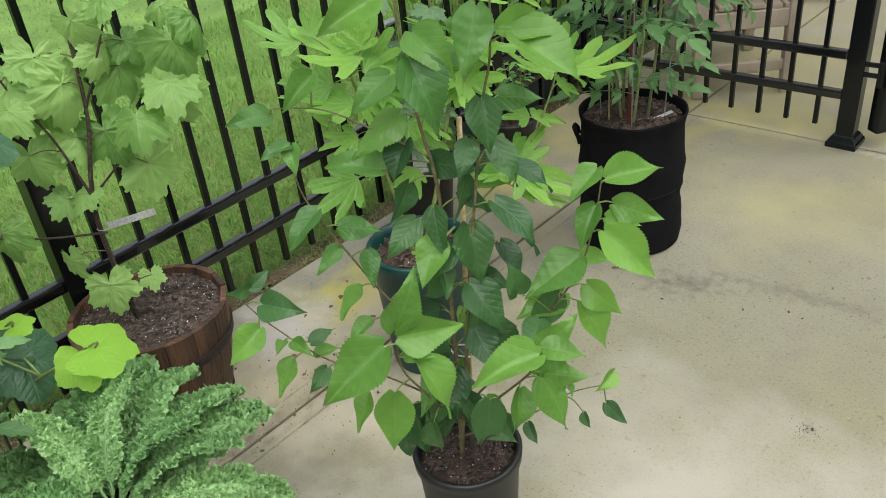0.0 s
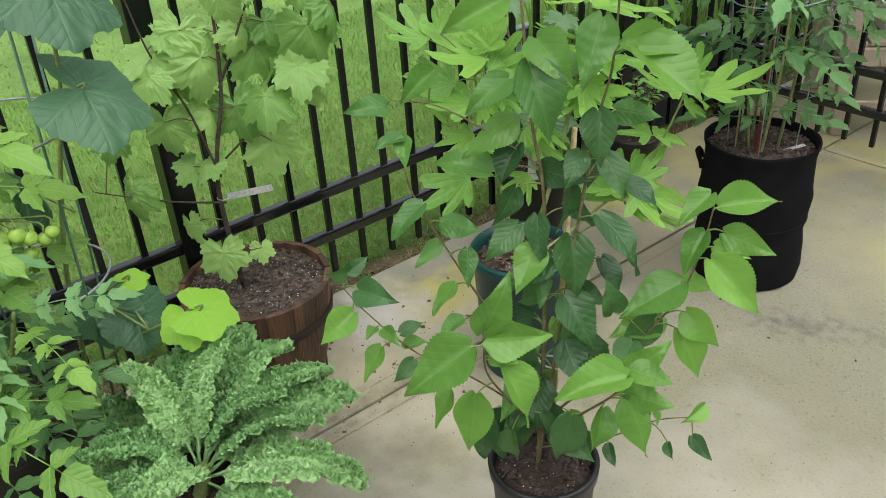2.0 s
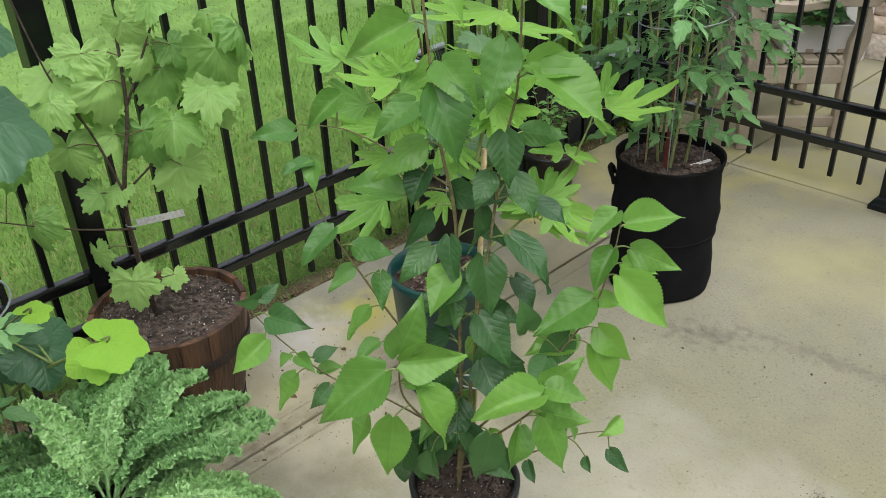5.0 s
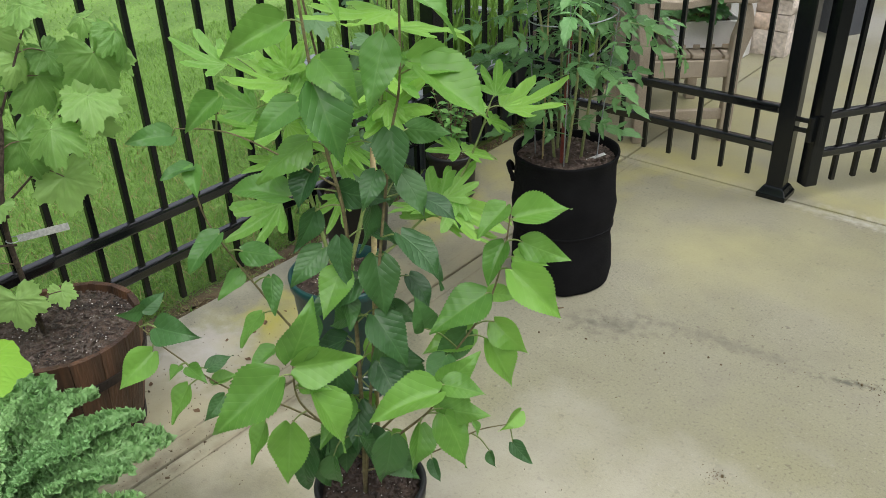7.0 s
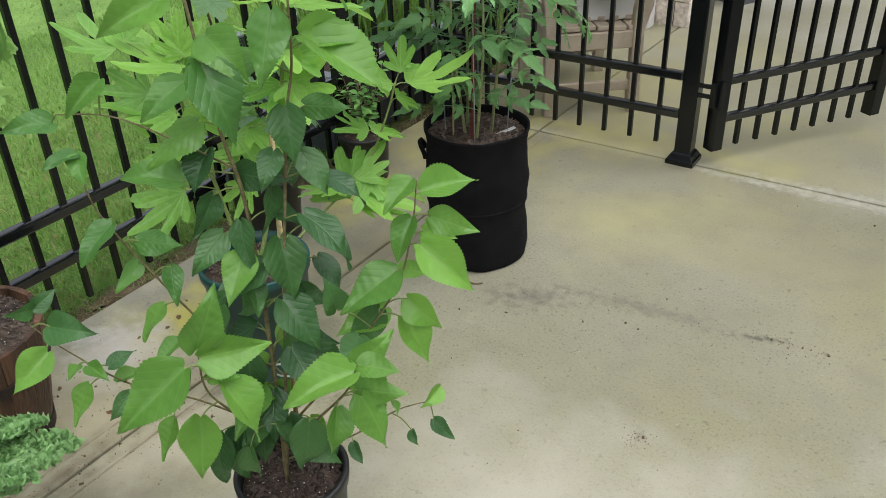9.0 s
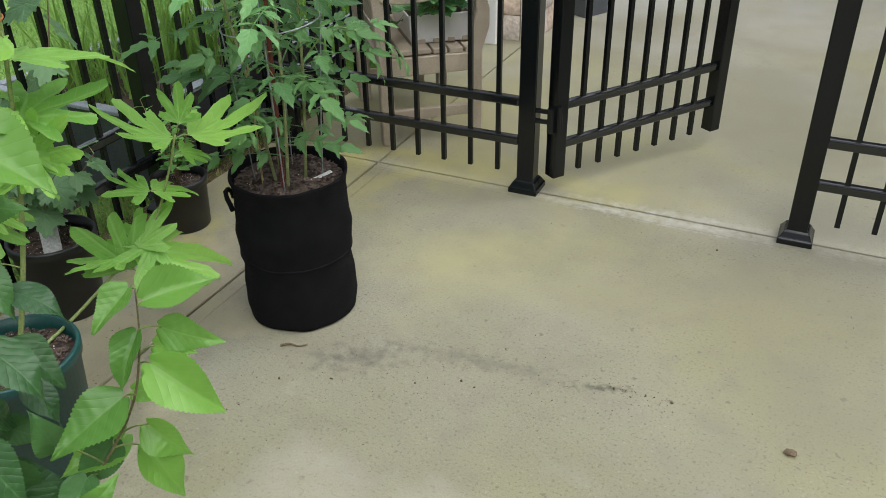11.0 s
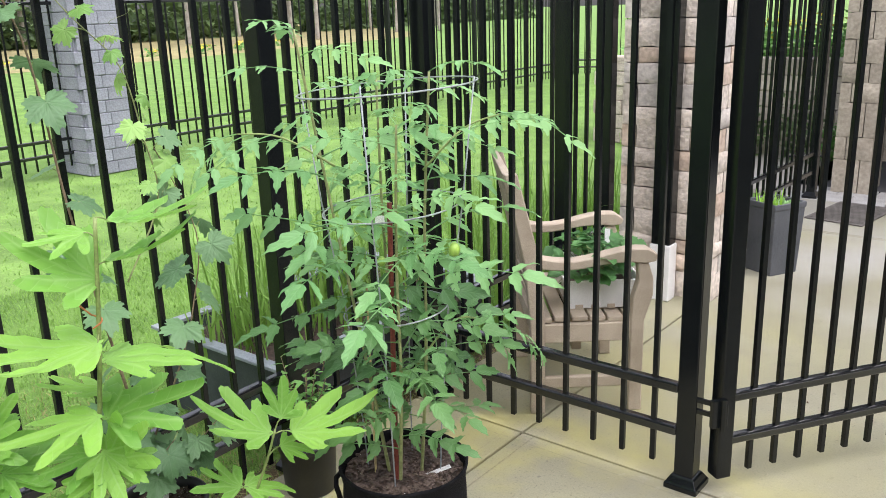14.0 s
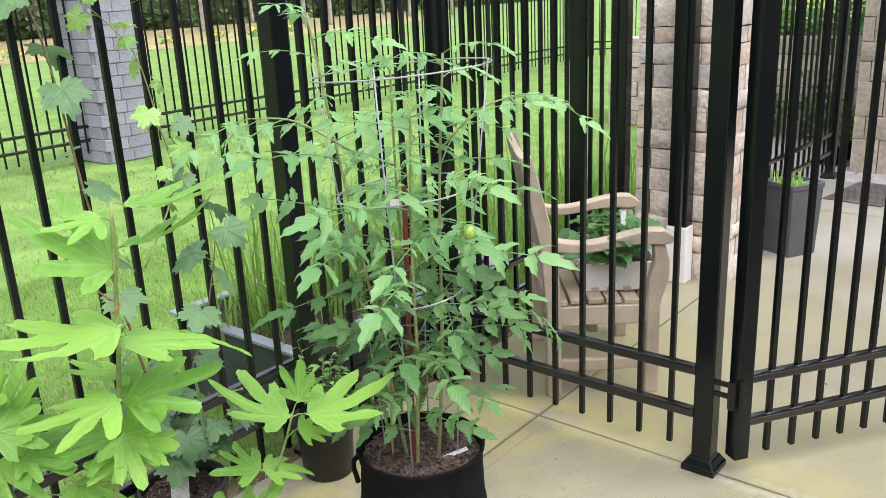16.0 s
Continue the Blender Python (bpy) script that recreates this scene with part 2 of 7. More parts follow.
BLACK = surface("black_powder_coat", (0.004, 0.0052, 0.0058), (0.006, 0.0075, 0.008), rough=0.2, scale=6.0, fine=300.0, bump=0.015, spec=0.35)
RAILBLACK = surface("wet_black_rail", (0.004, 0.0052, 0.0058), (0.006, 0.0075, 0.008), rough=0.2, scale=6.0, fine=300.0, bump=0.02)
RAILBLACK.node_tree.nodes["Principled BSDF"].inputs["Coat Weight"].default_value = 0.6
RAILBLACK.node_tree.nodes["Principled BSDF"].inputs["Coat Roughness"].default_value = 0.12
DIRT = surface("edge_soil", (0.09, 0.06, 0.035), (0.17, 0.13, 0.07), rough=0.95, scale=12.0, fine=120.0, bump=0.5)
SOIL = surface("potting_soil", (0.032, 0.02, 0.014), (0.1, 0.066, 0.048), rough=0.95, scale=60.0, fine=260.0, bump=0.9)
DRYSOIL = surface("dry_potting_soil", (0.04, 0.027, 0.02), (0.15, 0.106, 0.08), rough=0.95, scale=60.0, fine=260.0, bump=0.9)
DRYBARK = surface("dry_bark_chips", (0.04, 0.03, 0.024), (0.24, 0.19, 0.155), rough=0.9, scale=30.0, fine=200.0, bump=0.4, vary=0.45)
BARK = surface("bark_chips", (0.035, 0.024, 0.019), (0.11, 0.077, 0.06), rough=0.9, scale=30.0, fine=200.0, bump=0.4, vary=0.45)
PERLITE = surface("perlite", (0.55, 0.53, 0.5), (0.7, 0.68, 0.64), rough=0.9, scale=40.0, fine=200.0, bump=0.2)
FELT = surface("black_felt", (0.004, 0.004, 0.005), (0.008, 0.008, 0.009), rough=0.95, scale=14.0, fine=700.0, bump=0.35, spec=0.15)
PLASTIC = surface("black_plastic", (0.007, 0.007, 0.0075), (0.012, 0.012, 0.012), rough=0.45, scale=8.0, fine=120.0, bump=0.04)
TEAL = surface("teal_plastic", (0.004, 0.045, 0.042), (0.006, 0.062, 0.056), rough=0.42, scale=8.0, fine=140.0, bump=0.04)
def wood(name, a, b, stretch, **more):
    """A sawn surface: the two noises drawn out along the grain."""
    m = surface(name, a, b, **more)
    n, l = m.node_tree.nodes, m.node_tree.links
    co = next(k for k in n if k.type == "TEX_COORD")
    mp = n.new("ShaderNodeMapping")
    mp.inputs["Scale"].default_value = stretch
    l.new(co.outputs["Object"], mp.inputs["Vector"])
    for t in [k for k in n if k.type == "TEX_NOISE"]:
        l.new(mp.outputs["Vector"], t.inputs["Vector"])
    return m


STAVE = wood("barrel_wood", (0.045, 0.023, 0.013), (0.155, 0.076, 0.038), (1, 1, 0.07), rough=0.62, scale=26.0, fine=160.0, bump=0.4, vary=0.5)
HOOP = surface("barrel_hoop", (0.02, 0.014, 0.012), (0.035, 0.025, 0.02), rough=0.6, scale=20.0, fine=120.0, bump=0.1, metal=0.3)
TEAK = surface("weathered_teak", (0.33, 0.275, 0.205), (0.46, 0.39, 0.3), rough=0.75, scale=7.0, fine=420.0, bump=0.2, vary=0.1)
STONE = surface("split_stone", (0.45, 0.395, 0.335), (0.62, 0.55, 0.48), rough=0.92, scale=5.0, fine=40.0, bump=0.9, vary=0.14)
PINKSTONE = surface("pink_stone", (0.42, 0.325, 0.25), (0.55, 0.445, 0.36), rough=0.92, scale=5.0, fine=40.0, bump=0.4, vary=0.14)
# tan stone darkened to carry the shade on the farther pillar
TANSTONE = surface("shaded_tan_stone", (0.27, 0.235, 0.185), (0.4, 0.355, 0.29), rough=0.92, scale=4.0, fine=40.0, bump=0.35, vary=0.12)
GREYSTONE = surface("grey_stone", (0.4, 0.365, 0.33), (0.55, 0.505, 0.46), rough=0.92, scale=5.0, fine=40.0, bump=0.4, vary=0.14)
BARKSTONE = surface("brown_stone", (0.34, 0.29, 0.24), (0.54, 0.475, 0.41), rough=0.92, scale=5.0, fine=50.0, bump=0.7, vary=0.2)
MORTAR = surface("mortar", (0.27, 0.235, 0.2), (0.34, 0.3, 0.26), rough=0.95, scale=12.0, fine=140.0, bump=0.3)
GREYBRICK = surface("painted_grey_brick", (0.19, 0.195, 0.23), (0.26, 0.265, 0.305), rough=0.8, scale=6.0, fine=60.0, bump=0.2, vary=0.1)
WHITE = surface("white_plastic", (0.68, 0.68, 0.67), (0.76, 0.76, 0.75), rough=0.45, scale=10.0, fine=500.0, bump=0.02)
SLATE = surface("slate_grey_plastic", (0.06, 0.065, 0.075), (0.085, 0.09, 0.1), rough=0.6, scale=7.0, fine=120.0, bump=0.06)
ZINC = surface("grey_trough", (0.032, 0.038, 0.045), (0.05, 0.058, 0.066), rough=0.55, scale=7.0, fine=120.0, bump=0.06)
RIMGREY = surface("pale_rim", (0.2, 0.23, 0.25), (0.27, 0.3, 0.32), rough=0.5, scale=7.0, fine=120.0, bump=0.05)
RUBBER = surface("door_mat_rubber", (0.1, 0.092, 0.083), (0.165, 0.15, 0.138), rough=0.95, scale=12.0, fine=240.0, bump=0.6)
DARKWALL = surface("dark_siding", (0.016, 0.016, 0.018), (0.024, 0.024, 0.026), rough=0.8, scale=5.0, fine=60.0, bump=0.1)
UNSEENWALL = surface("unseen_wall_siding", (0.3, 0.27, 0.23), (0.38, 0.34, 0.29), rough=0.85, scale=3.0, fine=60.0, bump=0.15)
WIRE = surface("galvanised_wire", (0.26, 0.285, 0.3), (0.38, 0.41, 0.42), rough=0.5, scale=30.0, fine=200.0, bump=0.05, metal=0.3)
GREENWIRE = surface("green_wire", (0.05, 0.13, 0.07), (0.08, 0.17, 0.1), rough=0.5, scale=30.0, fine=200.0, bump=0.03)
REDSTAKE = surface("red_stake", (0.11, 0.02, 0.014), (0.18, 0.036, 0.022), rough=0.6, scale=20.0, fine=160.0, bump=0.1)
TWINE = surface("orange_twine", (0.4, 0.13, 0.04), (0.52, 0.2, 0.08), rough=0.8, scale=40.0, fine=300.0, bump=0.2)
BAMBOO = surface("bamboo", (0.36, 0.27, 0.12), (0.5, 0.4, 0.2), rough=0.55, scale=16.0, fine=140.0, bump=0.1)
TAGMETAL = surface("label_aluminium", (0.5, 0.5, 0.5), (0.6, 0.6, 0.58), rough=0.45, scale=20.0, fine=160.0, bump=0.05, metal=0.2)
TRUNK = surface("tree_bark", (0.24, 0.215, 0.185), (0.42, 0.385, 0.34), rough=0.95, scale=5.0, fine=40.0, bump=0.6)
LAWN = surface("lawn_soil", (0.1, 0.19, 0.035), (0.18, 0.315, 0.065), rough=0.95, scale=2.5, fine=70.0, bump=0.6)
MULCH = surface("golden_mulch", (0.24, 0.2, 0.085), (0.36, 0.31, 0.14), rough=0.95, scale=1.2, fine=30.0, bump=0.6)
STEMGREEN = surface("green_stem", (0.16, 0.22, 0.06), (0.24, 0.3, 0.1), rough=0.55, scale=30.0, fine=160.0, bump=0.1)
STEMTAN = surface("tan_stem", (0.17, 0.2, 0.075), (0.27, 0.29, 0.12), rough=0.65, scale=30.0, fine=160.0, bump=0.15)
MULSTEM = surface("mulberry_stem", (0.13, 0.105, 0.05), (0.22, 0.195, 0.09), rough=0.75, scale=40.0, fine=160.0, bump=0.3)
STEMBROWN = surface("woody_stem", (0.11, 0.075, 0.045), (0.2, 0.15, 0.085), rough=0.8, scale=40.0, fine=160.0, bump=0.3)
VINEWOOD = surface("vine_wood", (0.035, 0.024, 0.016), (0.085, 0.06, 0.042), rough=0.9, scale=40.0, fine=160.0, bump=0.6)
TOMATO = surface("unripe_tomato_skin", (0.25, 0.42, 0.06), (0.34, 0.52, 0.1), rough=0.3, scale=20.0, fine=100.0, bump=0.02, vary=0.1)
YELLOW = surface("yellow_petal", (0.75, 0.55, 0.02), (0.8, 0.65, 0.05), rough=0.6, scale=20.0, fine=90.0, bump=0.05)

MULBERRY = leafy("mulberry_leaf", (0.068, 0.185, 0.032), (0.215, 0.435, 0.075), 0.34, "pinnate", 7.0, 0.32, (0.3, 0.5, 0.14), 0.16, False, 0.15, 0.45)
# darker copy of the leaf; shade inside the crown is put into its colour
MULDARK = leafy("mulberry_leaf_dark", (0.02, 0.068, 0.022), (0.075, 0.185, 0.05), 0.38, "pinnate", 7.0, 0.18, (0.11, 0.24, 0.08), 0.25, False, 0.25, 0.4)
MULMID = leafy("mulberry_leaf_mature", (0.048, 0.142, 0.032), (0.15, 0.34, 0.065), 0.36, "pinnate", 7.0, 0.25, (0.2, 0.37, 0.11), 0.2, False, 0.2, 0.42)
FIG = leafy("fig_leaf", (0.14, 0.325, 0.06), (0.275, 0.515, 0.09), 0.42, "palmate", 0.46, 0.38, (0.4, 0.58, 0.24), 0.28, False, 0.28, 0.9)
GRAPE = leafy("grape_leaf", (0.1, 0.24, 0.045), (0.34, 0.55, 0.16), 0.42, "palmate", 1.0, 0.34, (0.4, 0.56, 0.24), 0.15, False, 0.2, 0.6)
GRAPEDARK = leafy("muscadine_leaf", (0.075, 0.16, 0.07), (0.16, 0.29, 0.13), 0.45, "palmate", 1.05, 0.3, (0.2, 0.32, 0.18), 0.18, False, 0.2)
CUKE = leafy("cucumber_leaf", (0.042, 0.115, 0.052), (0.075, 0.175, 0.085), 0.42, "palmate", 1.05, 0.2, (0.14, 0.28, 0.15), 0.35, False, 0.35, 0.5)
LIME = leafy("young_cucumber_leaf", (0.24, 0.48, 0.045), (0.32, 0.57, 0.07), 0.55, "palmate", 1.05, 0.35, (0.4, 0.62, 0.14), 0.25, False, 0.2, 1.0)
TOMLEAF = leafy("tomato_leaf", (0.11, 0.27, 0.09), (0.24, 0.44, 0.17), 0.45, "pinnate", 6.0, 0.3, (0.28, 0.45, 0.21), 0.3, False, 0.25, 0.6)
TOMDARK = leafy("dark_tomato_leaf", (0.05, 0.135, 0.042), (0.13, 0.27, 0.085), 0.45, "pinnate", 6.0, 0.26, (0.2, 0.34, 0.15), 0.3, False, 0.25, 0.6)
TOMLIME = leafy("light_tomato_leaf", (0.1, 0.24, 0.045), (0.25, 0.44, 0.08), 0.4, "pinnate", 6.0, 0.33, (0.4, 0.58, 0.22), 0.4, False, 0.3, 0.6)
KALE = leafy("kale_leaf", (0.175, 0.355, 0.128), (0.395, 0.61, 0.27), 0.5, "pinnate", 3.0, 0.2, (0.36, 0.5, 0.28), 0.3, False, 0.2, 0.3)
BLUEB = leafy("blueberry_leaf", (0.0875, 0.25, 0.0625), (0.213, 0.425, 0.112), 0.5, "pinnate", 5.0, 0.3)
STRAW = leafy("strawberry_leaf", (0.04, 0.13, 0.036), (0.1, 0.25, 0.07), 0.5, "pinnate", 9.0, 0.25, (0.12, 0.25, 0.08))
GRASS = leafy("grass_blade", (0.09, 0.19, 0.03), (0.21, 0.38, 0.065), 0.55, "pinnate", 1.0, 0.3, (0.2, 0.34, 0.06), 0.1, True)
STRAWGRASS = leafy("dry_grass_blade", (0.2, 0.17, 0.07), (0.36, 0.33, 0.14), 0.7, "pinnate", 1.0, 0.2, (0.3, 0.3, 0.1), 0.1, True)
WOODS = leafy("woodland_leaf", (0.05, 0.085, 0.035), (0.13, 0.2, 0.065), 0.6, "pinnate", 4.0, 0.25, (0.06, 0.12, 0.03), 0.2, True)


# ---- building blocks ----
def link(name, bm, material, parent=None, label="", smooth=False):
    me = bpy.data.meshes.new(name)
    bm.to_mesh(me)
    bm.free()
    me.materials.append(material)
    if smooth:
        me.shade_smooth()
    ob = new(name, me)
    if parent is not None:
        ob.parent = parent
    if label:
        ob["label"] = label
    return ob


part = link


def thing(name, at, label, category, group="", kind="", turn=0.0):
    ob = new(name)
    ob.matrix_world = pose(*at, 0, 0, turn)
    ob.empty_display_size = 0.05
    return tagged(ob, label, category, group, kind)


def box(bm, x0, x1, y0, y1, z0, z1, bevel=0.0, m=None):
    r = bmesh.ops.create_cube(bm, size=1.0, matrix=(m or Matrix()) @ Matrix.LocRotScale(((x0 + x1) / 2, (y0 + y1) / 2, (z0 + z1) / 2), None, (x1 - x0, y1 - y0, z1 - z0)))
    if bevel:
        es = list({e for v in r["verts"] for e in v.link_edges})
        bmesh.ops.bevel(bm, geom=es, offset=bevel, segments=2, profile=0.5, affect="EDGES")
    return bm


def spline(points, steps=6):
    """A smooth line through points."""
    p = [Vector(q) for q in points]
    if len(p) < 3:
        return [p[0].lerp(p[-1], i / steps) for i in range(steps + 1)]
    out = []
    for i in range(len(p) - 1):
        a, b, c, d = p[max(i - 1, 0)], p[i], p[i + 1], p[min(i + 2, len(p) - 1)]
        for k in range(steps):
            t = k / steps
            out.append(0.5 * (2 * b + (c - a) * t + (2 * a - 5 * b + 4 * c - d) * t * t + (3 * b - a - 3 * c + d) * t ** 3))
    return out + [p[-1]]


def tube(bm, line, r0, r1=None, seg=7, closed=False, square=False):
    """A tube along a line of Vectors, tapering from r0 to r1."""
    r1 = r0 if r1 is None else r1
    rings, n = [], len(line)
    side = None
    for i, p in enumerate(line):
        a = line[(i - 1) % n] if closed else line[max(i - 1, 0)]
        b = line[(i + 1) % n] if closed else line[min(i + 1, n - 1)]
        d = (b - a).normalized()
        if side is None:
            side = d.orthogonal().normalized()
        side = (side - d * side.dot(d)).normalized()
        up = d.cross(side)
        r = r0 + (r1 - r0) * i / max(n - 1, 1)
        rings.append([bm.verts.new(p + r * (math.cos(2 * math.pi * k / seg) * side + math.sin(2 * math.pi * k / seg) * up)) for k in range(seg)])
    for i in range(n if closed else n - 1):
        a, b = rings[i], rings[(i + 1) % n]
        for k in range(seg):
            bm.faces.new((a[k], a[(k + 1) % seg], b[(k + 1) % seg], b[k]))
    if not closed:
        bm.faces.new(rings[0][::-1]), bm.faces.new(rings[-1])
    return bm


def turned(bm, profile, seg=48, wobble=0.0, squash=1.0):
    """A body of revolution from rows of (radius, height)."""
    rings = []
    for r, z in profile:
        rings.append([bm.verts.new(((r + wobble * noise.noise((math.cos(a) * 2, math.sin(a) * 2, z * 9))) * math.cos(a), squash * (r + wobble * noise.noise((math.cos(a) * 2, math.sin(a) * 2, z * 9))) * math.sin(a), z + 0.5 * wobble * noise.noise((math.cos(a) * 3, math.sin(a) * 3, 5 + z))))
                      for a in (2 * math.pi * k / seg for k in range(seg))])
    for a, b in zip(rings, rings[1:]):
        for k in range(seg):
            bm.faces.new((a[k], a[(k + 1) % seg], b[(k + 1) % seg], b[k]))
    if profile[0][0] > 0:
        bm.faces.new(rings[0][::-1])
    if profile[-1][0] > 0:
        bm.faces.new(rings[-1])
    return bm


def grid_mesh(name, verts, faces, uvs, material, smooth=True):
    me = bpy.data.meshes.new(name)
    me.from_pydata(verts, [], faces)
    lay = me.uv_layers.new(name="UVMap")
    idx = np.empty(len(me.loops), int)
    me.loops.foreach_get("vertex_index", idx)
    lay.data.foreach_set("uv", np.asarray(uvs, float)[idx].ravel())
    me.materials.append(material)
    if smooth:
        me.shade_smooth()
    return me


def blade_leaf(material, length, width, shape, teeth=0, tooth=0.05, fold=0.15, droop=0.25, ripple=0.03, n=22, half=4, seed=0):
    """A simple leaf along +x from its stalk; shape(u) is its half width from 0 to 1; teeth along the margin."""
    rnd = random.Random(seed)
    ph = rnd.uniform(0, 6)
    verts, uvs, faces = [], [], []
    if teeth:
        n = teeth * 2
    for i in range(n + 1):
        u = i / n
        w = width * shape(u)
        for j in range(-half, half + 1):
            v = j / half
            e = 1.0
            x = u
            if teeth and abs(j) == half and 0 < i < n:
                e += tooth * (1 if i % 2 else -1)
                x += 0.012 * (1 if i % 2 else 0)
            y = v * w * e
            z = fold * abs(y) + droop * length * (u - u * u) + ripple * length * math.sin(9 * u + ph + 1.5 * v) * abs(v)
            z += 0.006 * length * math.sin((u - 0.5 * abs(v)) * 40) * abs(v) * (1 - abs(v)) * 4 + 0.05 * length * math.sin(2.2 * u + ph) * v
            x -= 0.09 * math.exp(-(u / 0.1) ** 2) * (1 - (abs(v) - 0.6) ** 2 / 0.36) * (1 if v else 0)
            verts.append((x * length, y, z))
            uvs.append((u, v * shape(u) * 0.5))
    m = 2 * half + 1
    for i in range(n):
        for j in range(2 * half):
            faces.append((i * m + j, (i + 1) * m + j, (i + 1) * m + j + 1, i * m + j + 1))
    return grid_mesh("leaf", verts, faces, uvs, material)


def palm_leaf(material, size, radius, cup=0.1, droop=0.25, ripple=0.05, n=120, rings=(0.18, 0.4, 0.62, 0.82, 1.0), seed=0, teeth=0, tooth=0.05, quilt=0.0, side=0.5, fold=0.0):
    """A lobed leaf spread round its stalk, its middle lobe along +x; radius(angle) from -pi to pi."""
    rnd = random.Random(seed)
    ph = [rnd.uniform(0, 6) for _ in range(4)]
    verts, uvs, faces = [(0, 0, 0)], [(0, 0)], []
    for k, f in enumerate(rings):
        for i in range(n):
            a = -math.pi + 2 * math.pi * (i + 0.5) / n
            full = radius(a)
            r = full * f
            if teeth and f == 1.0:
                r *= 1 + tooth * (1 if (i * teeth * 2 // n) % 2 else -1)
            x, y = r * math.cos(a), r * math.sin(a)
            z = cup * r * r - droop * max(x, 0) ** 2 - side * droop * y * y + ripple * f * math.sin(5 * a + ph[0]) * r + 0.4 * ripple * f * math.sin(11 * a + ph[1]) * r
            z -= fold * abs(y)
            if quilt:
                z += quilt * (1 - 0.5 * f) * noise.noise((x * 6 + ph[2], y * 6, ph[3])) + 0.5 * quilt * noise.noise((x * 15 + ph[2], y * 15, ph[3]))
            verts.append((x * size, y * size, z * size))
            uvs.append((x, y))
    for i in range(n):
        j = (i + 1) % n
        faces.append((0, 1 + i, 1 + j))
        for k in range(len(rings) - 1):
            a, b = 1 + k * n, 1 + (k + 1) * n
            faces.append((a + i, b + i, b + j, a + j))
    return grid_mesh("leaf", verts, faces, uvs, material)


def merged(meshes, material):
    """One mesh out of meshes at poses."""
    verts, faces, uvs = [], [], []
    for me, m in meshes:
        base = len(verts)
        loc = [None] * len(me.vertices)
        lay = me.uv_layers[0].data
        for poly in me.polygons:
            faces.append(tuple(base + v for v in poly.vertices))
            for li in poly.loop_indices:
                loc[me.loops[li].vertex_index] = tuple(lay[li].uv)
        verts += [tuple(m @ v.co) for v in me.vertices]
        uvs += [u or (0, 0) for u in loc]
    return grid_mesh("leaf", verts, faces, uvs, material)


def aim(at, direction, normal=(0, 0, 1), roll=0.0, scale=1.0):
    """The pose of a leaf at a place: its length along direction, its face towards normal."""
    x = Vector(direction).normalized()
    z = Vector(normal) - x * Vector(normal).dot(x)
    z = z.normalized() if z.length > 1e-4 else x.orthogonal().normalized()
    y = z.cross(x)
    m = Matrix((x, y, z)).transposed().to_4x4()
    return Matrix.Translation(at) @ m @ Matrix.Rotation(roll, 4, "X") @ Matrix.Scale(scale, 4)


def leaf_on(parent, mesh, m, name="leaf"):
    ob = new(name, mesh)
    ob.parent = parent
    ob.matrix_basis = parent.matrix_basis.inverted() @ m
    return ob


def heart(u):
    if u >= 1:
        return 0.0
    if u < 0.22:
        return math.sqrt(max(0.0, 1 - (1 - (u + 0.02) / 0.24) ** 2))
    t = (u - 0.22) / 0.78
    return (1 - t) * (1 + 0.9 * t - 0.95 * t * t)


def lobed_blade(material, length, width, lobes, depth, fold, droop, seed=0, n=18, half=2):
    """A pointed leaflet along +x with rounded lobes along its margin."""
    rnd = random.Random(seed)
    ph = rnd.uniform(0, 6)
    verts, uvs, faces = [], [], []
    for i in range(n + 1):
        u = i / n
        w = width * (min(1, u / 0.22) ** 0.6 if u < 0.22 else (1 - (u - 0.22) / 0.78) ** 0.8 * (1 + 0.35 * (u - 0.22)))
        lob = depth * math.sin(2 * math.pi * lobes * u ** 1.1 + 0.6)
        for j in range(-half, half + 1):
            v = j / half
            e = 1 + (lob if abs(j) == half else 0.25 * lob)
            y = v * w * e
            z = fold * abs(y) - droop * length * u * u + 0.022 * length * math.sin(6 * u + ph + 1.3 * v) * abs(v) - 0.25 * fold * y * y / max(width, 1e-4)
            verts.append((length * (u + 0.03 * abs(v) * lob / max(depth, 1e-3)), y, z + 0.006 * length * math.sin(22 * u + 2 * v) * abs(v)))
            uvs.append((u, v * 0.5 * w / width))
    m = 2 * half + 1
    for i in range(n):
        for j in range(2 * half):
            faces.append((i * m + j, (i + 1) * m + j, (i + 1) * m + j + 1, i * m + j + 1))
    return grid_mesh("leaf", verts, faces, uvs, material)


def oval(u):
    return 0.0 if u <= 0 or u >= 1 else math.sin(math.pi * u ** 0.8) ** 0.8


# ---- the ground ----
GROUND_FAR = 400.0
bm = bmesh.new()
box(bm, -GROUND_FAR, -2.27, -GROUND_FAR, GROUND_FAR, -0.3, -0.035)
box(bm, -2.27, GROUND_FAR, 24.0, GROUND_FAR, -0.3, -0.036)
box(bm, -2.27, GROUND_FAR, -GROUND_FAR, -6.0, -0.3, -0.036)
box(bm, 9.0, GROUND_FAR, -6.0, 24.0, -0.3, -0.036)
tagged(link("ground", bm, LAWN), "mown green lawn spreading beyond the black fence", "lawn", kind="structure")

floor = thing("floor", (0, 0, 0), "damp tan concrete patio with tooled joints and algae stains", "patio", kind="structure")
JX, JY, G = -1.757, 4.216, 0.0048
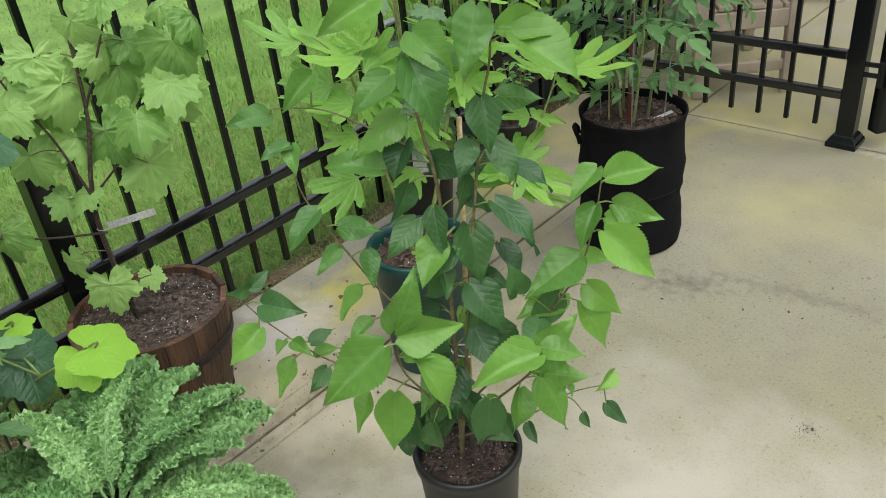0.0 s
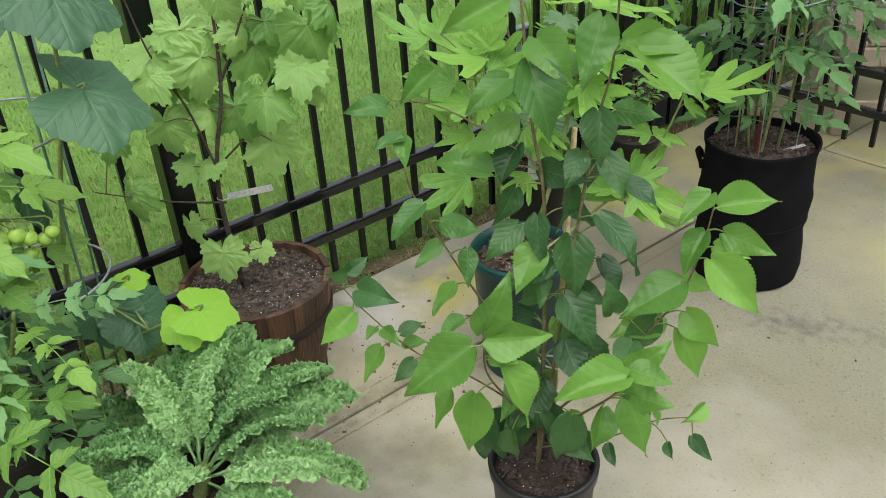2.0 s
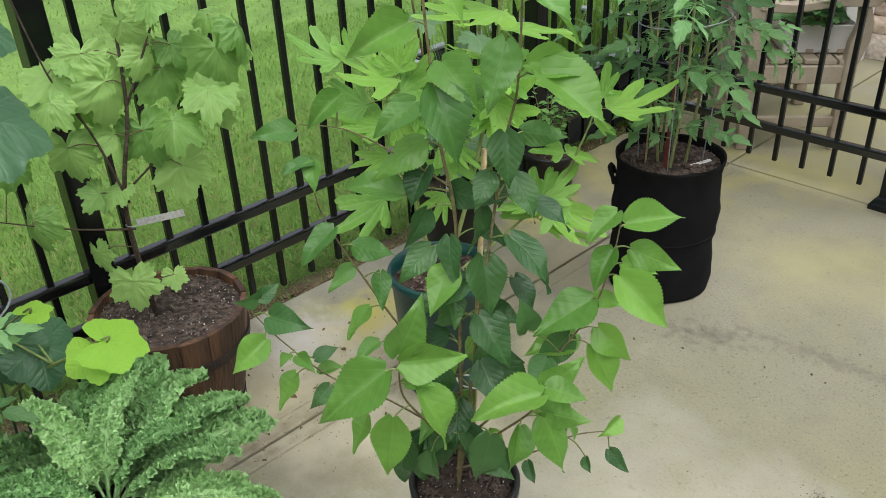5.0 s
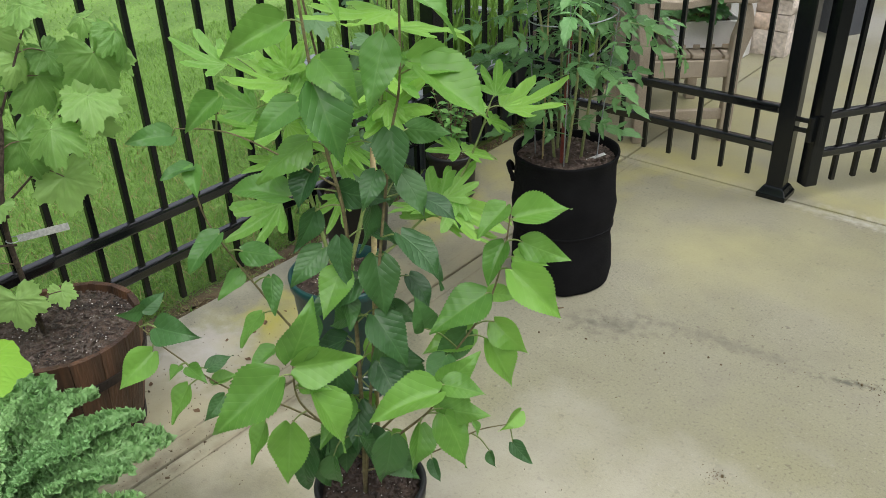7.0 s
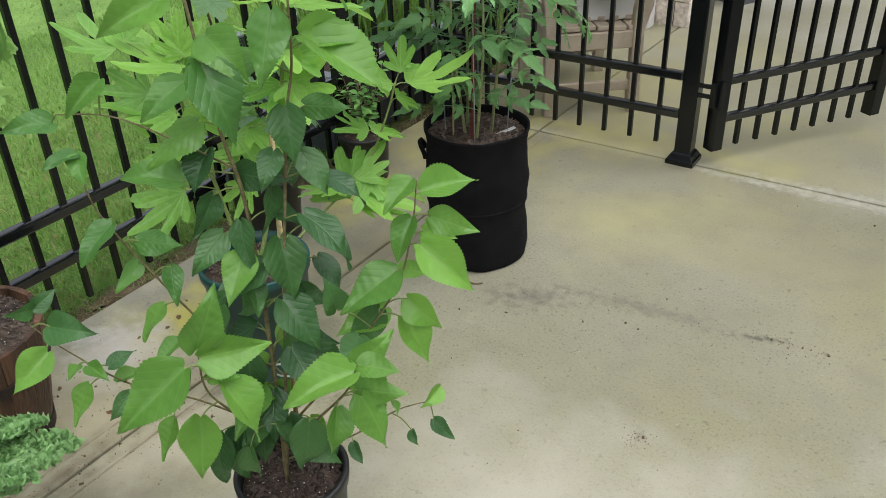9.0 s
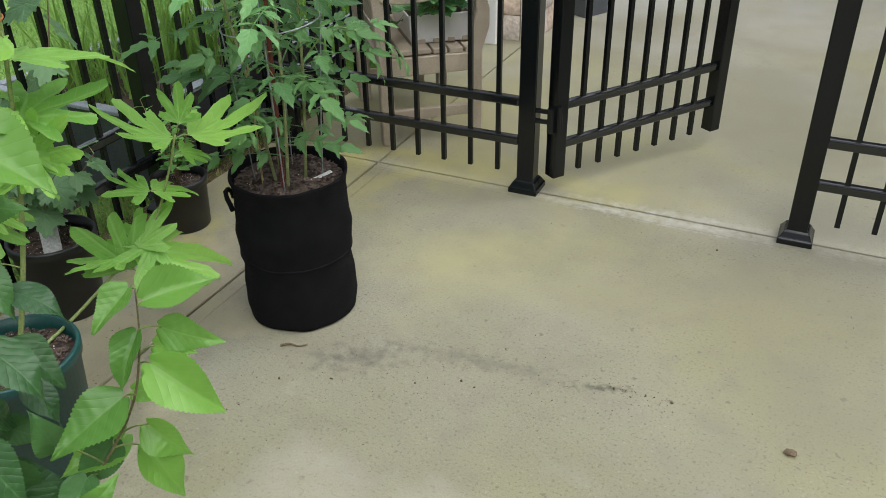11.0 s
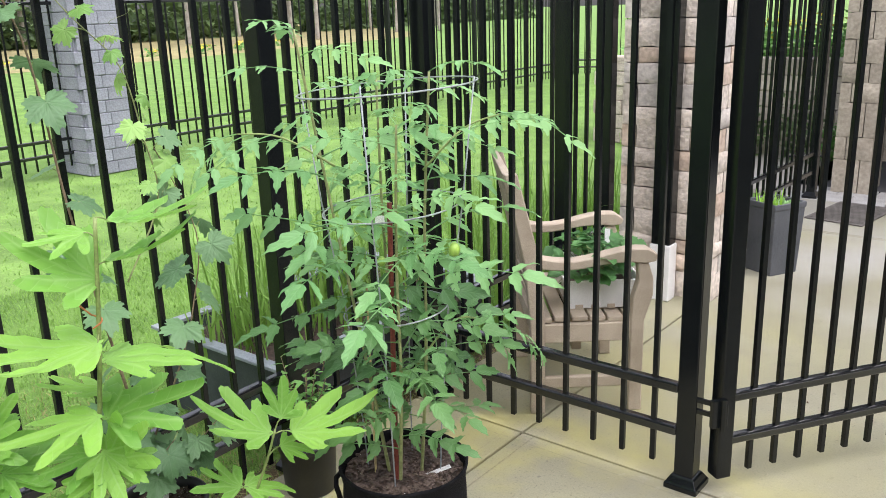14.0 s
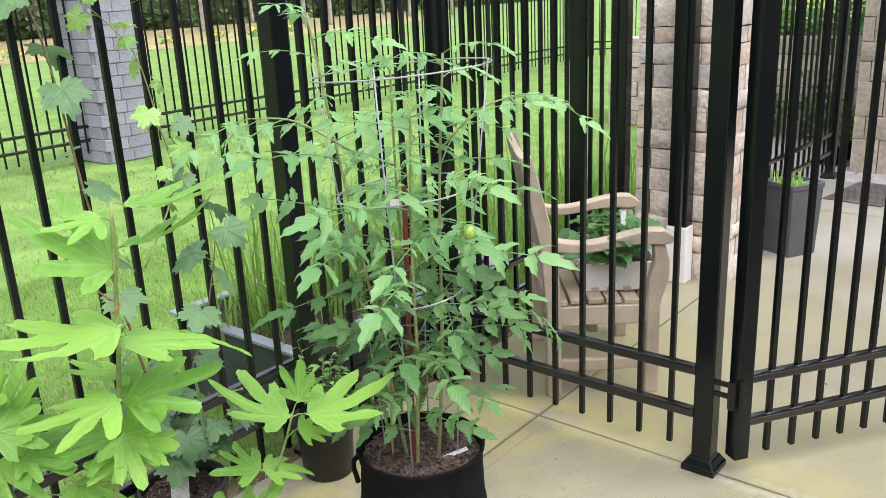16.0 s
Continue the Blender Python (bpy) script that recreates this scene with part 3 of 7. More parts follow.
for x0, x1, y0, y1 in ((-2.27, JX - G, -6, JY - G), (JX + G, 1.9 - G, -6, JY - G), (1.9 + G, 9, -6, JY - G),
                       (-2.27, JX - G, JY + G, 7.7 - G), (JX + G, 1.9 - G, JY + G, 7.7 - G), (1.9 + G, 9, JY + G, 7.7 - G),
                       (-2.27, 9, 7.7 + G, 8.62)):
    bm = bmesh.new()
    box(bm, x0, x1, y0, y1, -0.12, 0.0, 0.0025)
    part("slab", bm, CONCRETE, floor)
bm = bmesh.new()
box(bm, -2.26, 8.9, -5.9, 23.9, -0.13, -0.014)
part("joint_bed", bm, GRIME, floor)
for x0, x1, y0, y1, mt in ((JX - 0.06, JX - 0.008, -5.9, JY - 0.008, CONCRETE), (JX + 0.008, JX + 0.055, -5.9, JY - 0.008, CONCRETE), (-2.2, 8.9, 7.655, 7.692, WORN)):
    bm = bmesh.new()
    box(bm, x0, x1, y0, y1, -0.01, 0.0012, 0.0008)
    part("tooled_edge", bm, mt, floor)
# the floor is much darker from the pavers back
bm = bmesh.new()
box(bm, -2.27, 9, 9.16, 24, -0.12, -0.004)
part("garage_slab", bm, DARKFLOOR, floor, "dark grey floor under the carport")
bm = bmesh.new()
box(bm, -0.13, 0.13, -0.13, 0.13, -0.06, 0.0, 0.006)
PAVER_MESH = bpy.data.meshes.new("paver")
bm.to_mesh(PAVER_MESH)
bm.free()
PAVER_MESH.materials.append(PAVER)
for i in range(20):
    for k in range(2):
        ob = new("paver", PAVER_MESH)
        ob.parent = floor
        ob.matrix_basis = pose(-2.1 + 0.268 * i + 0.13 * k, 8.755 + 0.268 * k, 0.002 * ((i * 7 + k) % 3))
# strip of bare soil between the concrete and the lawn
bm = bmesh.new()
nx, ny = 8, 160
vs = [[bm.verts.new((-2.262 - 0.16 * i / nx - 0.03 * noise.noise((j * 0.2, i, 1)), -2 + 8.0 * j / ny, -0.03 + 0.02 * noise.noise((i * 0.6, j * 0.35, 0)) + 0.012 * math.sin(math.pi * i / nx))) for j in range(ny + 1)] for i in range(nx + 1)]
for i in range(nx):
    for j in range(ny):
        bm.faces.new((vs[i][j], vs[i][j + 1], vs[i + 1][j + 1], vs[i + 1][j]))
tagged(link("soil_strip", bm, DIRT, smooth=True), "bare brown soil edge between patio and lawn", "soil", kind="structure")

# mulch bed under the far trees
bm = bmesh.new()
pts = [(-26.5, -24), (-26.5, 6), (-27.2, 13), (-28, 20), (-30, 29), (-33, 42), (-95, 95), (-95, -24)]
bm.faces.new([bm.verts.new((x, y, -0.02)) for x, y in pts])
tagged(link("mulch_bed", bm, MULCH), "golden mulch bed under the trees beyond the lawn", "mulch", kind="structure")


# ---- fences ----
def bar(bm, x0, y0, x1, y1, z, w, h):
    """A level rail between two places in plan."""
    d = Vector((x1 - x0, y1 - y0, 0))
    m = Matrix.Translation(((x0 + x1) / 2, (y0 + y1) / 2, z)) @ Matrix.Rotation(math.atan2(d.y, d.x), 4, "Z")
    box(bm, -d.length / 2, d.length / 2, -w / 2, w / 2, -h / 2, h / 2, 0.006, m)
    # a groove along each side of the rail
    for s in (-1, 1):
        box(bm, -d.length / 2, d.length / 2, s * (w / 2 + 0.001) - 0.001, s * (w / 2 + 0.001) + 0.001, h * 0.18, h * 0.3, 0, m)


PICKET = bmesh.new()
box(PICKET, -0.0085, 0.0085, -0.0085, 0.0085, 0.07, 1.86, 0.0015)
PICKET_MESH = bpy.data.meshes.new("picket")
PICKET.to_mesh(PICKET_MESH)
PICKET.free()
PICKET_MESH.materials.append(BLACK)
POSTB = bmesh.new()
box(POSTB, -0.032, 0.032, -0.032, 0.032, 0.0, 1.9, 0.004)
box(POSTB, -0.04, 0.04, -0.04, 0.04, 1.9, 1.915, 0.004)
POST_MESH = bpy.data.meshes.new("post")
POSTB.to_mesh(POST_MESH)
POSTB.free()
POST_MESH.materials.append(BLACK)


def plate_mesh():
    bm = bmesh.new()
    rows = [(0.055, 0.0), (0.055, 0.018), (0.05, 0.024), (0.04, 0.042), (0.034, 0.048)]
    prev = None
    for r, z in rows:
        ring = [bm.verts.new((sx * r, sy * r, z)) for sx, sy in ((-1, -1), (1, -1), (1, 1), (-1, 1))]
        if prev:
            for k in range(4):
                bm.faces.new((prev[k], prev[(k + 1) % 4], ring[(k + 1) % 4], ring[k]))
        else:
            bm.faces.new(ring[::-1])
        prev = ring
    bm.faces.new(prev)
    bmesh.ops.bevel(bm, geom=bm.edges[:], offset=0.0015, segments=1, affect="EDGES")
    me = bpy.data.meshes.new("base_plate")
    bm.to_mesh(me)
    bm.free()
    me.materials.append(BLACK)
    return me


PLATE_MESH = plate_mesh()


def child(name, mesh, parent, m):
    ob = new(name, mesh)
    ob.parent = parent
    ob.matrix_basis = m
    return ob


def fence(name, a, b, posts, plates, label, first=0.0, pitch=0.1105, rails=(0.208, 0.355, 1.70, 1.83)):
    """A run of railing from a to b; posts and pickets at distances along it."""
    f = thing(name, (a[0], a[1], 0), label, "fence", "black metal fence runs", turn=math.degrees(math.atan2(b[1] - a[1], b[0] - a[0])))
    length = math.hypot(b[0] - a[0], b[1] - a[1])
    for s in posts:
        post = child("post", POST_MESH, f, pose(s, 0, 0))
        if plates:
            child("base_plate", PLATE_MESH, post, pose(0, 0, 0))
    for z in rails:
        bm = bmesh.new()
        bar(bm, 0, 0, length, 0, z, 0.03, 0.034)
        part("rail", bm, RAILBLACK, f)
    s = first
    while s < length - 0.02:
        if all(abs(s - q) > 0.05 for q in posts):
            child("picket", PICKET_MESH, f, pose(s, 0, 0))
        s += pitch
    return f


FX, FY = -2.262, 4.21
fence("fence", (FX, -3.6), (FX, 4.27), [0.06, 1.83, 3.6, 5.4, 7.155], True, "black metal picket fence between patio and lawn", first=0.0901, pitch=0.1103, rails=(0.215, 0.36, 1.70, 1.83))
panel = fence("fence", (-2.225, FY), (-1.155, FY), [], False, "short black metal fence panel ending at the gate post", first=0.1035, pitch=0.1106, rails=(0.2, 0.35, 1.70, 1.83))
for px, py in ((0.0, 0.07), (1.1, 0.02)):
    post = child("post", POST_MESH, panel, pose(px, py, 0))
    child("base_plate", PLATE_MESH, post, pose(0, 0, 0))
fence("fence", (-0.172, FY + 0.022), (4.0, FY + 0.022), [0.0, 1.85, 3.7], True, "black metal picket fence beyond the gateway", first=0.115)
fence("fence", (FX, FY + 0.1), (FX, 5.86), [1.05, 1.5], False, "black metal picket fence behind the garden chair", first=0.06)
fence("fence", (-2.05, 6.42), (-1.97, 8.72), [0.05, 2.28], True, "black metal fence beside the stone pillar", first=0.1)
for ay, by in ((-4, 6.25), (6.75, 18.0)):
    n_ = int((by - ay) / 2.4)
    fence("fence", (-8.5 - 0.06 * (ay - 4), ay), (-8.5 - 0.06 * (by - 4), by), [i * 2.4 for i in range(n_ + 1)], False, "black metal fence across the lawn", first=0.07, pitch=0.125)
fence("fence", (-9.4, 18.0), (-2.3, 21.0), [i * 2.4 for i in range(4)], False, "black metal fence closing the far lawn", first=0.07, pitch=0.125)

# the open gate
gate = thing("gate", (-1.028, 4.216, 0), "black metal gate standing open beyond its post", "gate", turn=56.1)
for s in (0.016, 0.812):
    bm = bmesh.new()
    box(bm, s - 0.026, s + 0.026, -0.026, 0.026, 0.076, 1.86, 0.004)
    part("stile", bm, BLACK, gate)
for z in (0.198, 0.345, 1.70, 1.83):
    bm = bmesh.new()
    bar(bm, 0.042, 0, 0.786, 0, z, 0.028, 0.032)
    part("rail", bm, RAILBLACK, gate)
for i in range(7):
    child("picket", PICKET_MESH, gate, pose(0.125 + 0.0951 * i, 0, 0.008))
bm = bmesh.new()
box(bm, -0.036, -0.004, -0.022, -0.004, 0.255, 0.35, 0.003)
box(bm, 0.0, 0.012, -0.034, -0.02, 0.265, 0.34, 0.003)
tube(bm, [Vector((-0.003, -0.03, 0.25)), Vector((-0.003, -0.03, 0.355))], 0.009, seg=10)
box(bm, -1.094, -1.03, 4.2, 4.212, 0.28, 0.296, 0.002, gate.matrix_basis.inverted())
box(bm, -1.094, -1.03, 4.2, 4.212, 0.318, 0.334, 0.002, gate.matrix_basis.inverted())
part("hinge", bm, BLACK, gate, "black spring hinge")


# ---- pots ----
def soil_bed(pot, radius, z, seed, bark=60, perlite=30, material=SOIL, chip=0.0048, chips=BARK):
    """A lumpy bed of soil with bits of bark and perlite in it."""
    rnd = random.Random(seed)
    bm = bmesh.new()
    rings = 9
    rows = [[bm.verts.new((0, 0, z))]]
    for i in range(1, rings + 1):
        r = radius * i / rings
        rows.append([bm.verts.new((r * math.cos(a), r * math.sin(a), z + 0.012 * noise.noise((r * 30 * math.cos(a), r * 30 * math.sin(a), seed)) + 0.006 * noise.noise((r * 110 * math.cos(a), r * 110 * math.sin(a), seed)))) for a in (2 * math.pi * k / 40 for k in range(40))])
    for k in range(40):
        bm.faces.new((rows[0][0], rows[1][k], rows[1][(k + 1) % 40]))
        for a, b in zip(rows[1:], rows[2:]):
            bm.faces.new((a[k], b[k], b[(k + 1) % 40], a[(k + 1) % 40]))
    bed = part("soil", bm, material, pot, "dark potting mix with bark", smooth=True)
    for name, count, mat_, size in (("bark_chip", bark * 5, chips, chip), ("perlite", perlite * 2, PERLITE, 0.0019)):
        bm = bmesh.new()
        for _ in range(count):
            a, r = rnd.uniform(0, 6.3), radius * 0.96 * math.sqrt(rnd.random())
            s = size * rnd.uniform(0.5, 1.3)
            m = Matrix.LocRotScale((r * math.cos(a), r * math.sin(a), z + 0.006), Euler((rnd.uniform(-0.5, 0.5), rnd.uniform(-0.5, 0.5), rnd.uniform(0, 6))), (s * (2.2 if mat_ is chips else 1), s, s * (0.5 if mat_ is chips else 1)))
            bmesh.ops.create_icosphere(bm, subdivisions=1, radius=0.7, matrix=m)
        ob = part(name, bm, mat_, pot)
        ob["kind"] = "stuff"
    return bed


def plastic_pot(at, r_top, r_base, h, label, material=PLASTIC, seed=1, bark=70, perlite=40):
    pot = thing("plant_pot", at, label, "plant pot", "plastic plant pots")
    bm = bmesh.new()
    t = 0.004
    turned(bm, [(r_base, 0), (r_base + 0.002, 0.004), (r_top * 0.985, h - 0.03), (r_top + 0.004, h - 0.028), (r_top + 0.006, h - 0.004), (r_top + 0.003, h), (r_top - t, h), (r_top - t - 0.002, h - 0.03), (r_top * 0.9, h - 0.06)], 56)
    part("body", bm, material, pot, smooth=True)
    soil_bed(pot, r_top - t - 0.003, h - 0.035, seed, bark, perlite)
    return pot


plastic_pot((-1.127, 1.998, 0), 0.103, 0.085, 0.27, "black plastic nursery pot on the concrete", seed=1)
plastic_pot((-1.62, 2.42, 0), 0.132, 0.105, 0.36, "teal green plastic pot behind the mulberry", TEAL, seed=2)
plastic_pot((-2.115, 2.95, 0), 0.118, 0.095, 0.25, "black plastic pot against the fence", seed=3)
plastic_pot((-2.135, 3.5, 0), 0.094, 0.082, 0.185, "small black ribbed plastic pot on the concrete", seed=4)
plastic_pot((-1.56, 1.39, 0), 0.19, 0.15, 0.3, "wide black plastic pot full of kale", seed=5)
plastic_pot((-1.95, 1.22, 0), 0.17, 0.14, 0.32, "black plastic pot holding tomato and cucumber vines", seed=6)

# fabric grow bag
bag = thing("grow_bag", (-1.478, 3.25, 0), "black felt grow bag standing on the concrete", "grow bag")
bm = bmesh.new()
rows = [(0.148, 0.0), (0.157, 0.006)]
for k in range(15):
    z = 0.02 + 0.405 * k / 14
    rows.append((0.158 + 0.0025 * math.sin(k * 0.9) + 0.0015 * math.sin(k * 2.3), z))
rows += [(0.163, 0.436), (0.164, 0.443), (0.158, 0.444), (0.155, 0.436), (0.152, 0.36)]
turned(bm, rows, 72, 0.005)
part("fabric_body", bm, FELT, bag, smooth=True)
for a in (215, 80):
    bm = bmesh.new()
    c, s = math.cos(radians(a)), math.sin(radians(a))
    line = [Vector((0.164 * c - w * s, 0.164 * s + w * c, z)) + Vector((c, s, 0)) * o for w, z, o in ((-0.04, 0.352, -0.004), (-0.04, 0.372, 0.0), (-0.03, 0.385, 0.007), (0, 0.39, 0.012), (0.03, 0.385, 0.007), (0.04, 0.372, 0.0), (0.04, 0.352, -0.004))]
    tube(bm, line, 0.007, seg=6)
    part("handle", bm, FELT, bag, smooth=True)
bm = bmesh.new()
turned(bm, [(0.158, 0.201), (0.1605, 0.203), (0.1605, 0.206), (0.158, 0.208)], 72, 0.005)
part("seam", bm, FELT, bag, smooth=True)
soil_bed(bag, 0.15, 0.415, 8, 170, 6, SOIL, 0.0055)

# half barrel
tub = thing("barrel_planter", (-2.035, 1.865, 0), "round wooden half barrel planter with dark hoops", "planter")
NS = 17
for k in range(NS):
    bm = bmesh.new()
    a0, a1 = 2 * math.pi * (k + 0.012) / NS, 2 * math.pi * (k + 0.988) / NS
    rows = []
    for z in (0.0, 0.08, 0.17, 0.26, 0.325):
        ro = 0.136 + 0.058 * (z / 0.325) + 0.008 * math.sin(math.pi * z / 0.325)
        rows.append([bm.verts.new(((ro - d) * math.cos(a), (ro - d) * math.sin(a), z + (0.003 * math.sin(k * 5.1) if z > 0.3 else 0))) for d, a in ((0, a0), (0, (a0 + a1) / 2), (0, a1), (0.013, a1), (0.013, a0))])
    for a, b in zip(rows, rows[1:]):
        for i in range(5):
            bm.faces.new((a[i], a[(i + 1) % 5], b[(i + 1) % 5], b[i]))
    bm.faces.new(rows[0][::-1]), bm.faces.new(rows[-1])
    part("stave", bm, STAVE, tub)
for z, h in ((0.03, 0.03), (0.235, 0.022)):
    bm = bmesh.new()
    ro = 0.14 + 0.058 * (z / 0.325) + 0.008 * math.sin(math.pi * z / 0.325)
    turned(bm, [(ro - 0.004, z - h / 2), (ro + 0.001, z - h / 2), (ro + 0.003, z + h / 2), (ro - 0.003, z + h / 2)], 60)
    part("hoop", bm, HOOP, tub, smooth=False)
soil_bed(tub, 0.182, 0.303, 11, 190, 130, DRYSOIL, chips=DRYBARK)


# ---- leaf shapes ----
MUL = [blade_leaf(MULBERRY, 0.118, w, heart, 19, 0.032, f, d, 0.035, half=4, seed=s) for s, d, w, f in ((1, 0.15, 0.0385, 0.3), (2, 0.32, 0.04, 0.5), (3, 0.42, 0.036, 0.15), (4, 0.05, 0.039, 0.65), (8, 0.25, 0.037, -0.25), (9, 0.3, 0.035, 0.8))]
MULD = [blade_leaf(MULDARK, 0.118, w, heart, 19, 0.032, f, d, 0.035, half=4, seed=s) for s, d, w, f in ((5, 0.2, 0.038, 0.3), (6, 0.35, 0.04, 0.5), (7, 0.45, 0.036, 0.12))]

MULM = [blade_leaf(MULMID, 0.118, w, heart, 19, 0.032, f, d, 0.035, half=4, seed=s) for s, d, w, f in ((11, 0.25, 0.036, 0.35), (12, 0.4, 0.037, 0.6), (13, 0.15, 0.034, -0.2))]


def fig_leaf(size, seed, droop, cup):
    """A fig leaf: a wedge at the stalk and five broad tapering fingers, each keeled and bent in its own way."""
    rnd = random.Random(seed)
    lobes = []
    for axis, r, w in ((0.0, 1.05, 0.2), (0.55, 0.95, 0.19), (-0.55, 0.95, 0.19), (1.15, 0.66, 0.21), (-1.15, 0.66, 0.21)):
        lobes.append((axis + rnd.uniform(-0.08, 0.08), r * rnd.uniform(0.84, 1.1), w * rnd.uniform(0.85, 1.15), rnd.uniform(-0.35, 0.25), rnd.uniform(0.04, 0.25)))
    o = rnd.uniform(0, 40)
    n, rings = 230, (0.15, 0.3, 0.45, 0.6, 0.74, 0.88, 1.0)
    edge = []
    for i in range(n):
        a = -math.pi + 2 * math.pi * (i + 0.5) / n
        low = 0.4 if abs(a) < 1.0 else max(0.05, 0.4 - 0.42 * (abs(a) - 1.0))
        full = low
        for axis, r, w, _, _ in lobes:
            full = max(full, low + (r - low) * math.exp(-(abs(a - axis) / w) ** 2.7))
        edge.append((a, full * (1 + 0.11 * noise.noise((a * 9, o, 0)) + 0.05 * noise.noise((a * 30, o, 0)))))
    verts, uvs, faces = [(0, 0, 0)], [(0, 0)], []
    for f in rings:
        for a, full in edge:
            r = full * f
            axis, _, _, bend, keel = min(lobes, key=lambda q: abs(a - q[0]))
            x, y = r * math.cos(a), r * math.sin(a)
            out = max(0.0, r - 0.3)
            z = cup * r * r - droop * r * r - bend * out * out + keel * r * abs(math.sin(a - axis)) * min(1, r / 0.4)
            z += 0.035 * noise.noise((x * 5 + o, y * 5, 0)) + 0.012 * noise.noise((x * 14, y * 14 + o, 3))
            verts.append((x * size, y * size, z * size))
            uvs.append((x, y))
    for i in range(n):
        j = (i + 1) % n
        faces.append((0, 1 + i, 1 + j))
        for k in range(len(rings) - 1):
            a, b = 1 + k * n, 1 + (k + 1) * n
            faces.append((a + i, b + i, b + j, a + j))
    return grid_mesh("leaf", verts, faces, uvs, FIG)


def grape_radius(a):
    d = abs(a)
    out = 0.6
    for axis, r, w in ((0.0, 1.0, 0.56), (1.0, 0.9, 0.5), (2.0, 0.72, 0.52)):
        out = max(out, 0.62 + (r - 0.62) * (1 - min(1, abs(d - axis) / w) ** 1.6))
    if d > 2.6:
        out *= max(0.15, 1 - (d - 2.6) * 1.7)
    return out


def cuke_radius(a):
    d = abs(a)
    out = 0.8
    for axis, r, w in ((0.0, 1.02, 0.5), (1.05, 0.98, 0.55), (2.1, 0.86, 0.5)):
        out = max(out, 0.8 + (r - 0.8) * (1 - min(1, abs(d - axis) / w) ** 1.3))
    if d > 2.5:
        out *= max(0.1, 1 - (d - 2.5) * 1.5)
    return out


FIGS = [fig_leaf(0.125, sd, dr, cup) for sd, dr, cup in ((1, 0.05, 0.06), (2, 0.2, 0.06), (3, 0.0, 0.1), (4, 0.1, 0.1), (5, 0.25, 0.05), (6, 0.0, 0.2))]
GRAPES = [palm_leaf(GRAPE, 0.08, grape_radius, cup, dr, 0.03, 156, (0.06, 0.14, 0.24, 0.35, 0.46, 0.57, 0.68, 0.79, 0.9, 1.0), seed=s, teeth=22, tooth=0.045, quilt=0.075, fold=fo) for s, dr, cup, fo in ((1, 0.3, 0.1, 0.2), (2, 0.5, 0.0, 0.35), (3, 0.1, -0.1, -0.1), (4, 0.6, 0.1, 0.05), (9, 0.4, -0.1, 0.45), (10, 0.2, 0.0, 0.1))]
GRAPESD = [palm_leaf(GRAPEDARK, 0.074, grape_radius, 0.1, dr, 0.04, 120, (0.1, 0.24, 0.4, 0.55, 0.7, 0.86, 1.0), seed=s, teeth=20, tooth=0.06, quilt=0.06) for s, dr in ((5, 0.25), (6, 0.5))]
CUKES = [palm_leaf(CUKE, 0.122, cuke_radius, 0.0, 0.32, 0.03, 110, (0.08, 0.18, 0.3, 0.42, 0.54, 0.66, 0.78, 0.9, 1.0), seed=4, teeth=26, tooth=0.012, quilt=0.07, side=0.9),
         palm_leaf(LIME, 0.075, cuke_radius, 0.0, 0.18, 0.012, 110, (0.1, 0.25, 0.4, 0.55, 0.7, 0.85, 1.0), seed=5, teeth=24, tooth=0.012, quilt=0.03, side=0.5)]


def compound(material, length, pairs, seed, small=True, wide=0.0175, depth=0.24, long=0.069):
    """A tomato leaf: a bent midrib with toothed leaflets in pairs."""
    rnd = random.Random(seed)
    kinds = [lobed_blade(material, long, wide, lobes, depth, 0.28, d, seed + i) for i, (d, lobes) in enumerate(((0.2, 3.0), (0.45, 2.6), (0.1, 3.4)))]
    got = []
    bend = rnd.uniform(0.3, 0.65)

    def rib(u):
        return Vector((length * u, 0.03 * length * math.sin(3 * u), -bend * length * u * u + 0.25 * length * u))

    for i in range(pairs):
        u = 0.28 + 0.62 * i / max(1, pairs - 1)
        for s in (-1, 1):
            got.append((kinds[rnd.randrange(3)], aim(rib(u), (0.55, s * 1.0, rnd.uniform(-0.45, 0.1)), (rnd.uniform(-0.2, 0.2), rnd.uniform(-0.2, 0.2), 1), scale=rnd.uniform(0.7, 1.0))))
            if small and i < pairs - 1:
                got.append((kinds[rnd.randrange(3)], aim(rib(u + 0.09), (0.4, s * 1.0, -0.2), (0, 0, 1), scale=0.4)))
    got.append((kinds[0], aim(rib(0.97), (1, 0, -0.5), (0, 0, 1), scale=1.25)))
    bm = bmesh.new()
    tube(bm, [rib(k / 8) for k in range(9)], 0.0022, 0.001, 5)
    me = bpy.data.meshes.new("rib")
    bm.to_mesh(me)
    bm.free()
    me.uv_layers.new(name="UVMap")
    got.append((me, Matrix()))
    return merged(got, material)


TOMS = [compound(TOMLEAF, 0.24, 3, s, True, 0.0155, 0.17, 0.074) for s in (1, 2, 3, 4)]
TOMSD = [compound(TOMDARK, 0.22, 3, s, True, 0.017, 0.15, 0.072) for s in (8, 9, 10, 11)]
TOMSL = [compound(TOMLIME, 0.22, 3, s, True, 0.0225, 0.13, 0.072) for s in (5, 6, 7)]


# ---- growing ----
def branch(plant, points, r0, r1, material, name="branch"):
    line = spline(points, 6)
    base = plant.matrix_basis.translation
    bm = bmesh.new()
    tube(bm, [p - base for p in line], r0, r1, 7)
    return line, part(name, bm, material, plant, smooth=True)


def along(line, u):
    k = u * (len(line) - 1)
    i = min(int(k), len(line) - 2)
    return line[i].lerp(line[i + 1], k - i), (line[i + 1] - line[i]).normalized()


